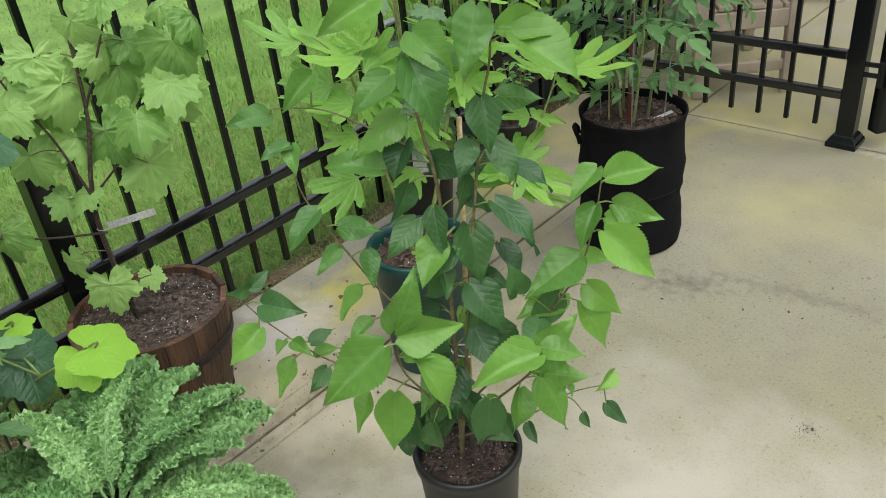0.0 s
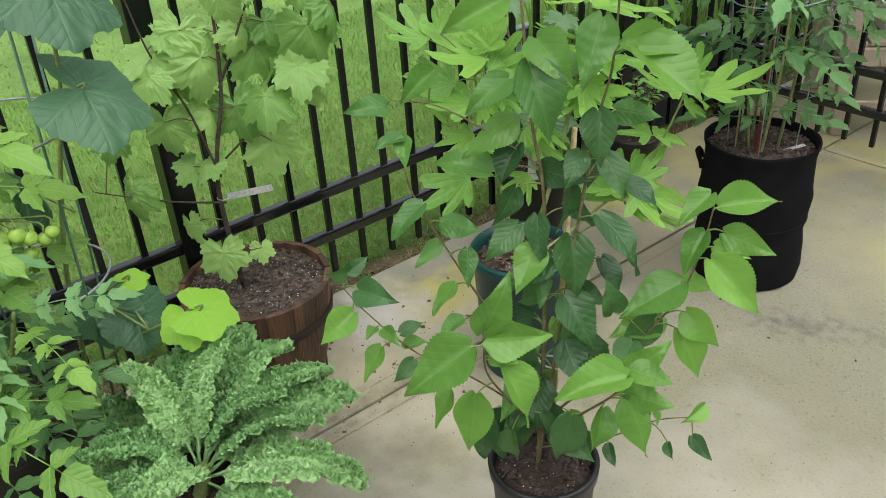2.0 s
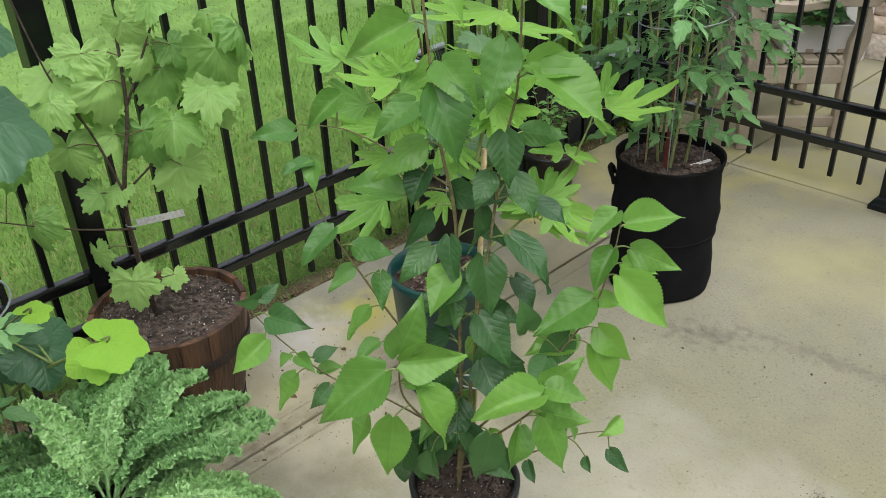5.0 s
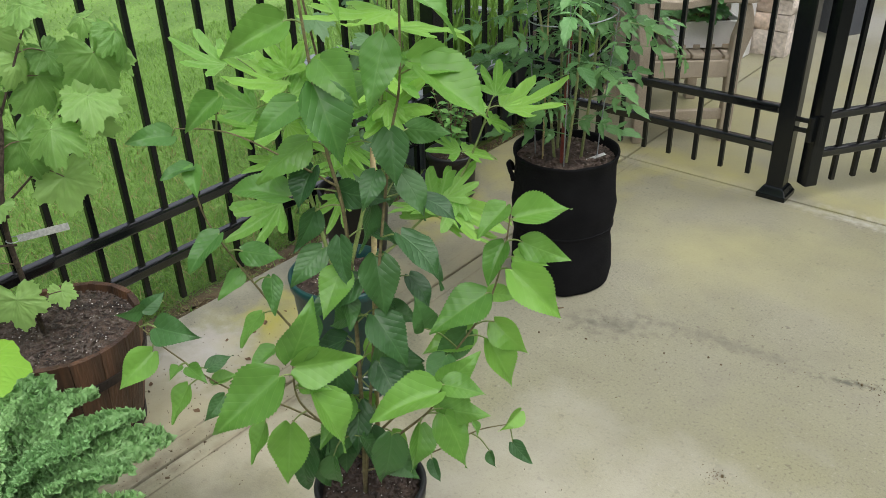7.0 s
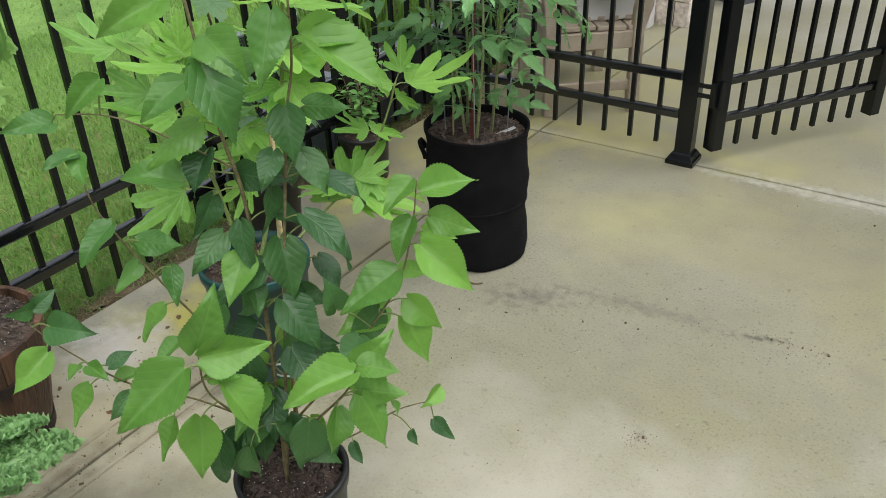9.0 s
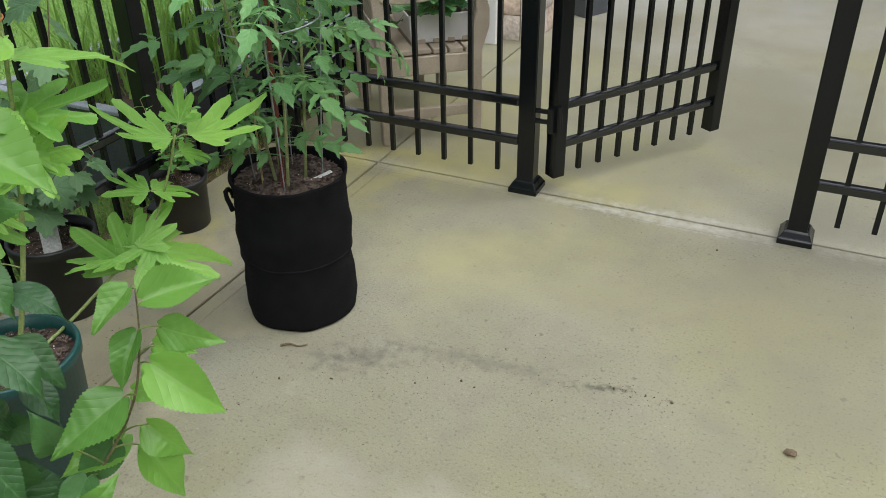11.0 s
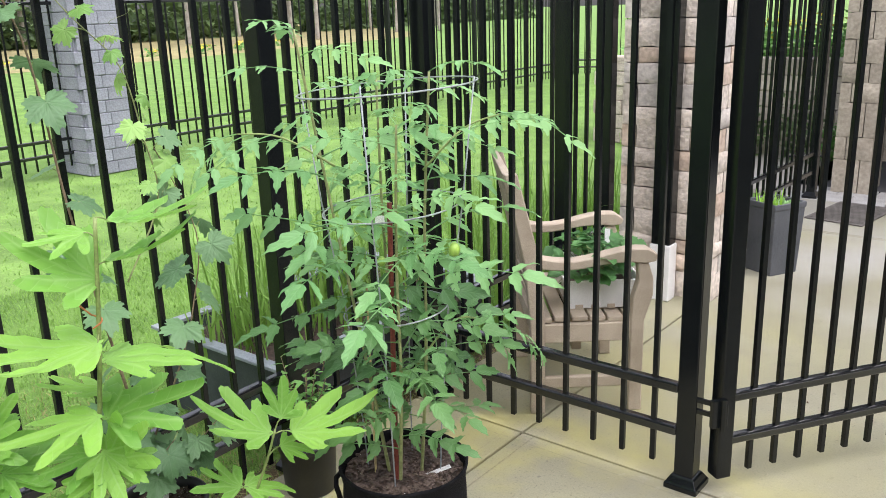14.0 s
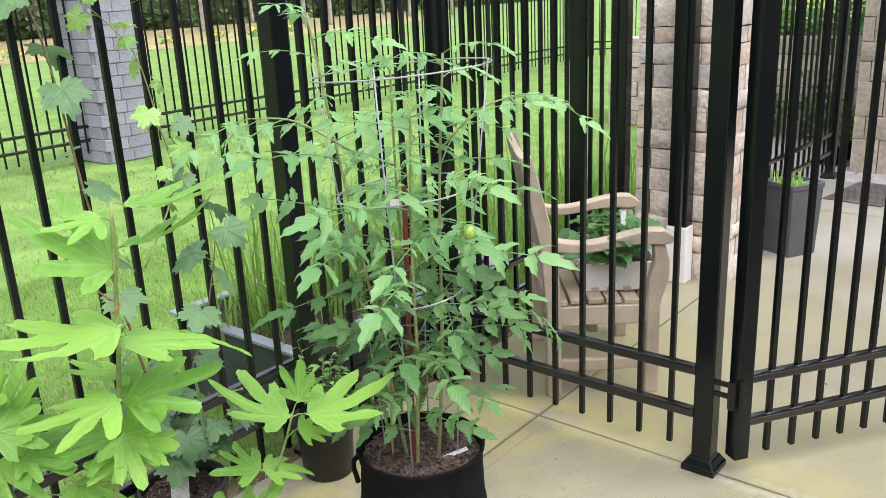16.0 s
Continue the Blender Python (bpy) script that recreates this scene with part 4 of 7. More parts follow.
def leaves(plant, line, kinds, count, rnd, start=0.1, size=(0.7, 1.1), stalk=0.04, droop=0.5, out=1.0, face=(0, 0, 1), stalk_mat=STEMGREEN, tip=True, spread=1.0, centre=None, end=1.0):
    """Leaves on stalks along a branch, one after another round it, smaller towards its tip."""
    bm = bmesh.new()
    base = plant.matrix_basis.translation
    turn = rnd.uniform(0, 6.3)
    for i in range(count):
        u = start + (end - start) * (i + 0.5 * rnd.random()) / count
        if tip and end == 1.0 and i == count - 1:
            u = 1.0
        p, d = along(line, min(u, 1.0))
        turn += 2.4 + rnd.uniform(-0.4, 0.4)
        side = d.orthogonal().normalized()
        side = Matrix.Rotation(turn, 3, d) @ side
        way = (side * out + d * 0.35)
        if centre is not None:
            way += 0.5 * spread * (p - Vector(centre)).normalized()
        way.z = way.z * 0.5
        way = way.normalized()
        ln = stalk * rnd.uniform(0.6, 1.3)
        q = p + way * ln + Vector((0, 0, 0.25 * ln))
        tube(bm, [v - base for v in spline([p, p.lerp(q, 0.5) + Vector((0, 0, 0.1 * ln)), q], 3)], 0.0016, 0.0011, 5)
        ahead = Vector((way.x, way.y, way.z - droop * rnd.uniform(0.6, 1.5)))
        f = Vector(face) + Vector((rnd.uniform(-0.35, 0.35), rnd.uniform(-0.35, 0.35), 0.3)) + 0.5 * Vector((way.x, way.y, 0))
        s = rnd.uniform(*size) * (1.0 - 0.25 * max(0, u - 0.7) / 0.3)
        leaf_on(plant, kinds[rnd.randrange(len(kinds))], aim(q, ahead, f, rnd.uniform(-0.3, 0.3), s))
    if count:
        part("stalk", bm, stalk_mat, plant, smooth=True)["kind"] = "stuff"


# ---- mulberry ----
def spray(plant, lines, ends, kinds, rnd, full, face, stalk_mat=STEMGREEN, lift=0.0, spin=0.35):
    """Leaves from stalk end to tip, each on a stalk from the nearest branch; full: the leaf mesh's own length."""
    bm = bmesh.new()
    base = plant.matrix_basis.translation
    for x0, y0, z0, x1, y1, z1 in ends:
        a, b = Vector((x0, y0, z0)), Vector((x1, y1, z1))
        p = min((q for line in lines for q in line), key=lambda q: (q - a).length + 0.6 * max(0, q.z - a.z))
        tube(bm, [v - base for v in spline([p, p.lerp(a, 0.5) + Vector((0, 0, 0.12 * (p - a).length + lift)), a], 4)], 0.0017, 0.0012, 5)
        f = Vector(face) + Vector((rnd.uniform(-spin, spin), rnd.uniform(-spin, spin), rnd.uniform(-spin, spin)))
        f += max(0.0, (b - a).normalized().z) * Vector((0.5, -0.4, 0.0))
        leaf_on(plant, kinds[rnd.randrange(len(kinds))], aim(a, b - a, f, 0, (b - a).length / full))
    part("stalk", bm, stalk_mat, plant, smooth=True)["kind"] = "stuff"


TO_EYE = (0.6, -0.5, 0.75)
rnd = random.Random(21)
mul = thing("mulberry_plant", (-1.135, 1.99, 0.245), "leafy young mulberry with toothed heart-shaped leaves", "plant")
MB = (-1.135, 1.99, 0.24)
LINES = [branch(mul, pts, r0, r0 * 0.4, MULSTEM)[0] for pts, r0 in (
    ([MB, (-1.13, 2.0, 0.53), (-1.13, 2.0, 0.83), (-1.14, 1.98, 0.99), (-1.15, 1.96, 1.3)], 0.0048),
    ([MB, (-1.1, 2.02, 0.65), (-1.07, 2.05, 0.96), (-1.05, 2.06, 1.08), (-1.05, 2.07, 1.35)], 0.0034),
    ([(-1.13, 2.0, 0.36), (-1.04, 2.08, 0.5), (-0.97, 2.15, 0.64), (-0.95, 2.18, 0.74), (-0.94, 2.19, 0.84)], 0.0028),
    ([(-1.14, 1.99, 0.29), (-1.04, 2.08, 0.33), (-0.98, 2.15, 0.37), (-0.92, 2.2, 0.385)], 0.0022),
    ([(-1.14, 1.99, 0.37), (-1.19, 1.88, 0.5), (-1.24, 1.8, 0.57), (-1.29, 1.74, 0.66), (-1.31, 1.71, 0.72)], 0.0022),
    ([(-1.14, 2.0, 0.51), (-1.19, 1.93, 0.62), (-1.23, 1.88, 0.74), (-1.27, 1.84, 0.86), (-1.27, 1.83, 0.95)], 0.0026),
    ([(-1.14, 1.99, 0.33), (-1.11, 1.9, 0.48), (-1.09, 1.83, 0.6), (-1.08, 1.82, 0.68)], 0.003),
    ([(-1.13, 2.0, 0.33), (-1.02, 2.0, 0.46), (-0.96, 2.0, 0.54), (-0.94, 2.0, 0.6)], 0.003),
    ([(-1.13, 1.99, 0.9), (-1.19, 1.93, 0.96), (-1.24, 1.88, 1.0), (-1.29, 1.83, 1.01)], 0.002))]
UPPER_LEAVES = [
    (-1.129, 1.972, 1.218, -1.079, 1.980, 1.158), (-1.041, 2.048, 1.207, -0.962, 2.085, 1.133), (-1.040, 2.020, 1.138, -1.038, 1.979, 1.042),
    (-1.103, 1.941, 1.080, -1.061, 1.942, 0.967), (-1.049, 2.083, 1.088, -0.962, 2.128, 1.070), (-1.150, 1.937, 1.163, -1.189, 1.854, 1.125),
    (-1.146, 1.941, 1.047, -1.168, 1.875, 1.006), (-1.300, 1.828, 0.997, -1.321, 1.763, 1.001), (-1.247, 1.881, 1.051, -1.260, 1.825, 1.011),
    (-1.266, 1.833, 0.954, -1.243, 1.814, 0.916), (-1.268, 1.831, 0.954, -1.276, 1.780, 0.949), (-1.190, 1.939, 0.884, -1.268, 1.888, 0.891),
    (-1.075, 2.099, 0.973, -1.005, 2.127, 0.971)]
spray(mul, LINES, UPPER_LEAVES, MULM + MUL[5:], rnd, 0.119, TO_EYE, spin=0.6)
# inner, centre and base leaves wear the copy darkened for shade
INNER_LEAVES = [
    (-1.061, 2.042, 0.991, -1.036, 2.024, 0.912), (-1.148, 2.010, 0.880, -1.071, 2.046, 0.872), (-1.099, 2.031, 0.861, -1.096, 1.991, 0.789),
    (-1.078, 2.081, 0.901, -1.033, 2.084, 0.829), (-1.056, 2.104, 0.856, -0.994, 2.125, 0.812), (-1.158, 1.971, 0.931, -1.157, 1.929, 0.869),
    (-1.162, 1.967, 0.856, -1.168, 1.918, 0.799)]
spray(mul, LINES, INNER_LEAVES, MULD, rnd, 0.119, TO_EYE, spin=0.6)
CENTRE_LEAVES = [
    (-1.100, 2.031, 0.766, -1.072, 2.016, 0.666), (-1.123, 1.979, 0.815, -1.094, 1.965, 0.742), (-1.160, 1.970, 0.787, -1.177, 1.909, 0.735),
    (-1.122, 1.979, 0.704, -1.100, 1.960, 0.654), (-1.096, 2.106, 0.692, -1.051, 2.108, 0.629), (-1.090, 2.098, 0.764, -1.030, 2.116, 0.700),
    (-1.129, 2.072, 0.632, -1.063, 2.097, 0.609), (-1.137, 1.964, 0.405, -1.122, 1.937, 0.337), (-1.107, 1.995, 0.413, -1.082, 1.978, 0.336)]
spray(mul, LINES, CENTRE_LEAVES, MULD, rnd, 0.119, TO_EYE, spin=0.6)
LOWER_LEAVES = [
    (-1.095, 2.035, 0.384, -1.055, 2.034, 0.344), (-1.160, 1.927, 0.415, -1.145, 1.900, 0.348), (-1.149, 2.052, 0.564, -1.109, 2.050, 0.498),
    (-1.091, 2.083, 0.507, -1.095, 2.035, 0.487), (-1.184, 2.017, 0.583, -1.177, 1.980, 0.562), (-1.148, 2.038, 0.446, -1.148, 1.996, 0.416),
    (-1.075, 2.056, 0.335, -1.049, 2.039, 0.294), (-1.024, 2.065, 0.333, -0.994, 2.053, 0.303)]
spray(mul, LINES, LOWER_LEAVES, MULD + MUL[:1], rnd, 0.119, TO_EYE, spin=0.6)
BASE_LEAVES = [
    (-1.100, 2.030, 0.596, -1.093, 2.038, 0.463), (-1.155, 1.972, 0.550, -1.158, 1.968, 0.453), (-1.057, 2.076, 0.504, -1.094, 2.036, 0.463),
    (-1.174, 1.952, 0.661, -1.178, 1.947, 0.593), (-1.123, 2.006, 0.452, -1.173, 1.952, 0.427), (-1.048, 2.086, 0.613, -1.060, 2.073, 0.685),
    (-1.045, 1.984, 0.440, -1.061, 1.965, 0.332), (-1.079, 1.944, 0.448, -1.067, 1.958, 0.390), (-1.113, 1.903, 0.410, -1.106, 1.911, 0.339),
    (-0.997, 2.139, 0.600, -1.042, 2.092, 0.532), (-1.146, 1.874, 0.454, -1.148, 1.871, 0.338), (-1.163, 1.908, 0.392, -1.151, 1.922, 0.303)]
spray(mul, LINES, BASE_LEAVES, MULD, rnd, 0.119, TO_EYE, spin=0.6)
FRONT_LEAVES = [
    (-1.082, 1.821, 0.691, -1.067, 1.865, 0.787), (-1.078, 1.824, 0.676, -1.021, 1.911, 0.669), (-1.090, 1.798, 0.666, -1.142, 1.702, 0.590),
    (-1.055, 1.833, 0.630, -1.006, 1.841, 0.528), (-1.101, 1.815, 0.554, -1.089, 1.785, 0.456), (-1.154, 1.804, 0.533, -1.152, 1.764, 0.476),
    (-0.934, 1.986, 0.592, -0.992, 1.884, 0.569), (-0.951, 2.011, 0.579, -0.916, 2.075, 0.630), (-0.940, 2.008, 0.591, -0.873, 2.033, 0.587),
    (-0.962, 2.028, 0.516, -0.886, 2.063, 0.515), (-0.947, 2.015, 0.517, -0.903, 2.017, 0.421), (-0.977, 1.985, 0.501, -0.970, 1.949, 0.424),
    (-1.083, 1.834, 0.637, -1.027, 1.848, 0.641)]
spray(mul, LINES, FRONT_LEAVES, MUL, rnd, 0.119, TO_EYE, spin=0.6)
RIGHT_LEAVES = [
    (-0.954, 2.136, 0.693, -1.002, 2.045, 0.642), (-0.949, 2.184, 0.771, -0.951, 2.140, 0.708), (-0.927, 2.207, 0.771, -0.852, 2.240, 0.746),
    (-0.936, 2.197, 0.745, -0.878, 2.213, 0.739), (-0.928, 2.177, 0.731, -0.849, 2.214, 0.644), (-0.981, 2.180, 0.663, -0.921, 2.198, 0.662),
    (-0.960, 2.173, 0.615, -0.899, 2.192, 0.561), (-0.968, 2.165, 0.578, -0.919, 2.172, 0.488), (-0.948, 2.185, 0.840, -0.963, 2.127, 0.801),
    (-0.936, 2.197, 0.818, -0.880, 2.283, 0.816), (-1.008, 2.167, 0.582, -1.052, 2.080, 0.556)]
spray(mul, LINES, RIGHT_LEAVES, MUL, rnd, 0.119, TO_EYE, spin=0.6)
LOWR_LEAVES = [
    (-0.925, 2.208, 0.406, -0.937, 2.154, 0.387), (-0.965, 2.168, 0.310, -0.938, 2.153, 0.294), (-0.934, 2.199, 0.329, -0.889, 2.202, 0.297),
    (-0.988, 2.144, 0.390, -0.964, 2.126, 0.377)]
spray(mul, LINES, LOWR_LEAVES, MUL + MULD, rnd, 0.119, TO_EYE, spin=0.6)
LEFT_LEAVES = [
    (-1.277, 1.708, 0.760, -1.268, 1.745, 0.779), (-1.277, 1.708, 0.760, -1.277, 1.665, 0.774), (-1.267, 1.718, 0.727, -1.196, 1.748, 0.722),
    (-1.278, 1.707, 0.682, -1.294, 1.648, 0.637), (-1.272, 1.741, 0.635, -1.257, 1.713, 0.633), (-1.241, 1.773, 0.626, -1.227, 1.816, 0.634),
    (-1.261, 1.753, 0.631, -1.217, 1.754, 0.618), (-1.266, 1.747, 0.595, -1.266, 1.704, 0.541), (-1.246, 1.796, 0.552, -1.250, 1.750, 0.523),
    (-1.256, 1.786, 0.578, -1.237, 1.834, 0.576)]
spray(mul, LINES, LEFT_LEAVES, MUL + MULD, rnd, 0.119, TO_EYE, spin=0.6)
LEFTM_LEAVES = [
    (-1.244, 1.841, 0.843, -1.258, 1.784, 0.794), (-1.231, 1.869, 0.805, -1.161, 1.897, 0.802), (-1.253, 1.875, 0.757, -1.259, 1.826, 0.723),
    (-1.196, 1.890, 0.759, -1.174, 1.870, 0.703), (-1.221, 1.879, 0.684, -1.226, 1.831, 0.639), (-1.229, 1.899, 0.597, -1.236, 1.849, 0.570)]
spray(mul, LINES, LEFTM_LEAVES, MUL + MULM, rnd, 0.119, TO_EYE, spin=0.6)
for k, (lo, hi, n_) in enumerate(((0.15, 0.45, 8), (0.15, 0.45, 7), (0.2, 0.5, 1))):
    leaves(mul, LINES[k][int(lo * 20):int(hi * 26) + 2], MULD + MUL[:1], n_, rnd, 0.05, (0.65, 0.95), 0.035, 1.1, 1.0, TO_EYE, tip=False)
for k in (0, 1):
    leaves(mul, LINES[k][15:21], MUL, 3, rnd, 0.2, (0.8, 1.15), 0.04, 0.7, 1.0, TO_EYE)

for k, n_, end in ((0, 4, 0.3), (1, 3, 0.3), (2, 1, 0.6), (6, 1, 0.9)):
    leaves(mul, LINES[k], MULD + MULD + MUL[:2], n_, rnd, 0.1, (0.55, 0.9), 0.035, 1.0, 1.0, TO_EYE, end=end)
stake = thing("bamboo_stake", (-1.17, 2.06, 0), "pale bamboo stake tied to the mulberry", "stake")
bm = bmesh.new()
tube(bm, [Vector((0, 0, 0.2)), Vector((-0.005, 0.03, 0.55)), Vector((-0.012, 0.065, 0.905))], 0.0055, 0.005, 9)
part("cane", bm, BAMBOO, stake, smooth=True)
bm = bmesh.new()
tube(bm, spline([(0.02, 0.0, 0.44), (0.0, -0.02, 0.45), (-0.03, 0.0, 0.445), (0, 0.03, 0.44), (0.03, 0.01, 0.455)], 4), 0.002, seg=5)
part("tie", bm, WHITE, stake, "white twine tie")

# ---- fig ----
rnd = random.Random(31)
fig = thing("fig_plant", (-1.62, 2.42, 0.32), "bright green fig with deeply lobed leaves", "plant")
LINES = [branch(fig, pts, r0, r0 * 0.55, STEMGREEN, "stem")[0] for pts, r0 in (
    ([(-1.61, 2.42, 0.32), (-1.56, 2.48, 0.6), (-1.52, 2.52, 0.9), (-1.5, 2.55, 1.22)], 0.0062),
    ([(-1.63, 2.41, 0.32), (-1.67, 2.39, 0.55), (-1.68, 2.36, 0.72), (-1.69, 2.34, 0.82)], 0.0058),
    ([(-1.61, 2.44, 0.32), (-1.6, 2.6, 0.36), (-1.54, 2.78, 0.48), (-1.5, 2.83, 0.6), (-1.48, 2.86, 0.7)], 0.0045))]
FIGA_LEAVES = [
    (-1.497, 2.574, 1.208, -1.449, 2.711, 1.189), (-1.504, 2.562, 1.140, -1.456, 2.697, 1.144), (-1.512, 2.546, 1.112, -1.591, 2.436, 1.173),
    (-1.515, 2.540, 0.965, -1.444, 2.721, 0.963), (-1.492, 2.518, 1.010, -1.552, 2.337, 1.000),
    (-1.521, 2.527, 0.858, -1.464, 2.683, 0.868), (-1.492, 2.497, 0.880, -1.533, 2.352, 0.878),
    (-1.501, 2.502, 0.808, -1.465, 2.506, 0.722), (-1.532, 2.507, 0.796, -1.547, 2.412, 0.791), (-1.589, 2.571, 0.878, -1.610, 2.464, 0.903),
    (-1.535, 2.545, 1.190, -1.549, 2.453, 1.190)]
spray(fig, LINES, FIGA_LEAVES, FIGS, rnd, 0.125, (0.15, -0.12, 1.0), spin=0.35)
FIGB_LEAVES = [
    (-1.653, 2.343, 0.887, -1.659, 2.366, 0.977), (-1.703, 2.288, 0.813, -1.792, 2.220, 0.824), 
    (-1.738, 2.250, 0.918, -1.821, 2.188, 0.946), (-1.721, 2.269, 0.930, -1.722, 2.298, 0.984), (-1.649, 2.348, 0.837, -1.587, 2.446, 0.844),
    (-1.642, 2.385, 0.773, -1.567, 2.424, 0.753), (-1.656, 2.341, 0.656, -1.567, 2.394, 0.636), (-1.713, 2.322, 0.562, -1.757, 2.229, 0.496),
    (-1.589, 2.444, 0.702, -1.519, 2.476, 0.632)]
spray(fig, LINES, FIGB_LEAVES, FIGS, rnd, 0.13, (0.3, -0.26, 1.0), spin=0.45)
FIGC_LEAVES = [
    (-1.472, 2.871, 0.724, -1.479, 2.894, 0.804), (-1.459, 2.887, 0.690, -1.375, 3.026, 0.682), (-1.488, 2.850, 0.693, -1.591, 2.751, 0.735),
    (-1.498, 2.885, 0.644, -1.468, 2.955, 0.622), (-1.524, 2.804, 0.576, -1.480, 2.892, 0.564), (-1.531, 2.795, 0.578, -1.603, 2.736, 0.618)]
spray(fig, LINES, FIGC_LEAVES, FIGS, rnd, 0.125, (-0.05, 0.05, 1.0), spin=0.35)

FIGD_LEAVES = [
    (-1.653, 2.344, 0.866, -1.775, 2.239, 0.924), (-1.66, 2.31, 0.77, -1.77, 2.17, 0.8), (-1.672, 2.367, 0.836, -1.620, 2.455, 0.931),
    (-1.644, 2.354, 0.892, -1.705, 2.316, 0.977), (-1.673, 2.381, 0.764, -1.567, 2.528, 0.777)]
spray(fig, LINES, FIGD_LEAVES, FIGS, rnd, 0.145, (0.4, -0.34, 1.0), spin=0.45)

FIGE_LEAVES = [
    (-1.543, 2.728, 0.439, -1.439, 2.942, 0.390), (-1.536, 2.740, 0.461, -1.509, 2.825, 0.543), (-1.551, 2.715, 0.416, -1.580, 2.706, 0.574),
    (-1.542, 2.731, 0.395, -1.448, 2.829, 0.317), (-1.559, 2.702, 0.450, -1.596, 2.581, 0.449)]
spray(fig, LINES, FIGE_LEAVES, FIGS, rnd, 0.13, (0.25, -0.1, 1.0), spin=0.35)

FIGF_LEAVES = [
    (-1.517, 2.513, 0.781, -1.456, 2.573, 0.842), (-1.508, 2.522, 0.778, -1.462, 2.567, 0.757), (-1.518, 2.512, 0.76, -1.513, 2.437, 0.737),
    (-1.669, 2.344, 0.767, -1.645, 2.387, 0.697), (-1.61, 2.422, 0.687, -1.554, 2.477, 0.616), (-1.685, 2.326, 0.68, -1.74, 2.265, 0.651),
    (-1.696, 2.314, 0.569, -1.759, 2.244, 0.487), (-1.606, 2.425, 0.571, -1.62, 2.412, 0.495), (-1.747, 2.257, 0.747, -1.702, 2.307, 0.78),
    (-1.525, 2.78, 0.459, -1.545, 2.663, 0.441)]
spray(fig, LINES, FIGF_LEAVES, FIGS, rnd, 0.12, (0.4, -0.34, 0.8), spin=0.4)

twine = thing("twine_tie", (-1.51, 2.53, 1.03), "orange twine tied loosely round the fig stem", "twine")
bm = bmesh.new()
tube(bm, spline([(0.0, -0.008, 0.0), (0.012, 0.0, 0.01), (0.0, 0.01, 0.014), (-0.012, 0.0, 0.02), (0.005, -0.012, 0.03), (-0.02, -0.03, 0.06), (-0.015, -0.035, 0.085)], 4), 0.0016, seg=5)
part("cord", bm, TWINE, twine, smooth=True)

# ---- grape in the barrel ----
rnd = random.Random(41)
vine = thing("grape_vine", (-2.05, 1.84, 0.28), "grape vine with broad toothed leaves in the barrel", "plant")
GB = (-2.05, 1.84, 0.28)
LINES = [branch(vine, pts, r0, r0 * 0.45, VINEWOOD, "cane")[0] for pts, r0 in (
    ([GB, (-2.06, 1.83, 0.54), (-2.05, 1.84, 0.67), (-2.04, 1.88, 0.83), (-2.05, 1.9, 1.0)], 0.0075),
    ([(-2.05, 1.84, 0.62), (-2.06, 1.8, 0.8), (-2.09, 1.75, 0.95), (-2.12, 1.7, 1.3)], 0.0034),
    ([(-2.05, 1.86, 0.66), (-2.0, 1.95, 0.75), (-1.96, 2.04, 0.85), (-1.94, 2.1, 1.0)], 0.0028),
    ([(-2.05, 1.88, 0.83), (-2.0, 1.95, 1.0), (-1.98, 1.99, 1.1), (-1.97, 2.02, 1.35)], 0.003),
    ([(-2.05, 1.84, 0.55), (-2.1, 1.74, 0.57), (-2.13, 1.66, 0.6), (-2.17, 1.58, 0.63)], 0.003),
    ([(-2.05, 1.84, 0.36), (-2.03, 1.83, 0.4)], 0.004))]
GRAPE_LEAVES = [
    (-2.025, 1.906, 1.032, -1.983, 1.928, 0.976), (-2.061, 1.820, 0.975, -2.043, 1.785, 0.902), (-2.013, 1.935, 0.956, -1.991, 1.908, 0.906),
    (-2.029, 1.845, 0.915, -2.000, 1.836, 0.813), (-2.028, 1.977, 0.912, -2.023, 1.910, 0.836), (-1.910, 2.052, 0.963, -1.872, 2.063, 0.868),
    (-1.907, 2.111, 0.997, -1.869, 2.122, 0.937), (-1.941, 2.002, 0.856, -1.899, 2.025, 0.759), (-2.027, 1.901, 0.787, -1.991, 1.909, 0.698),
    (-2.090, 1.751, 0.774, -2.061, 1.742, 0.695), (-2.001, 1.963, 0.687, -1.974, 1.951, 0.594), (-2.057, 1.828, 0.656, -2.047, 1.775, 0.639)]
GRAPE_MORE = [
    (-2.133, 1.649, 0.617, -2.110, 1.625, 0.542), (-2.089, 1.754, 0.508, -2.057, 1.752, 0.456), (-2.087, 1.758, 0.930, -2.087, 1.681, 0.904),
    (-2.136, 1.642, 0.755, -2.114, 1.615, 0.704), (-2.094, 1.794, 0.647, -2.083, 1.743, 0.619), (-2.017, 2.001, 0.961, -1.981, 2.011, 0.912),
    (-2.069, 1.853, 0.781, -2.037, 1.851, 0.714), (-2.098, 1.809, 0.861, -2.085, 1.763, 0.814), (-2.019, 1.791, 0.440, -1.991, 1.781, 0.362),
    (-2.001, 1.885, 0.423, -1.974, 1.873, 0.389)]
for ends in (GRAPE_LEAVES, GRAPE_MORE):
    spray(vine, LINES, ends, GRAPES, rnd, 0.086, (0.65, -0.45, 0.8), STEMBROWN, spin=0.8)
for k in (1, 2, 3):
    leaves(vine, LINES[k], GRAPES, 5, rnd, 0.4, (0.7, 1.0), 0.06, 0.8, 1.0, (0.7, -0.5, 0.6), STEMBROWN)
tag = thing("plant_label", (-2.05, 1.84, 0.565), "blank grey aluminium strip label wired to the vine", "label", turn=62)
bm = bmesh.new()
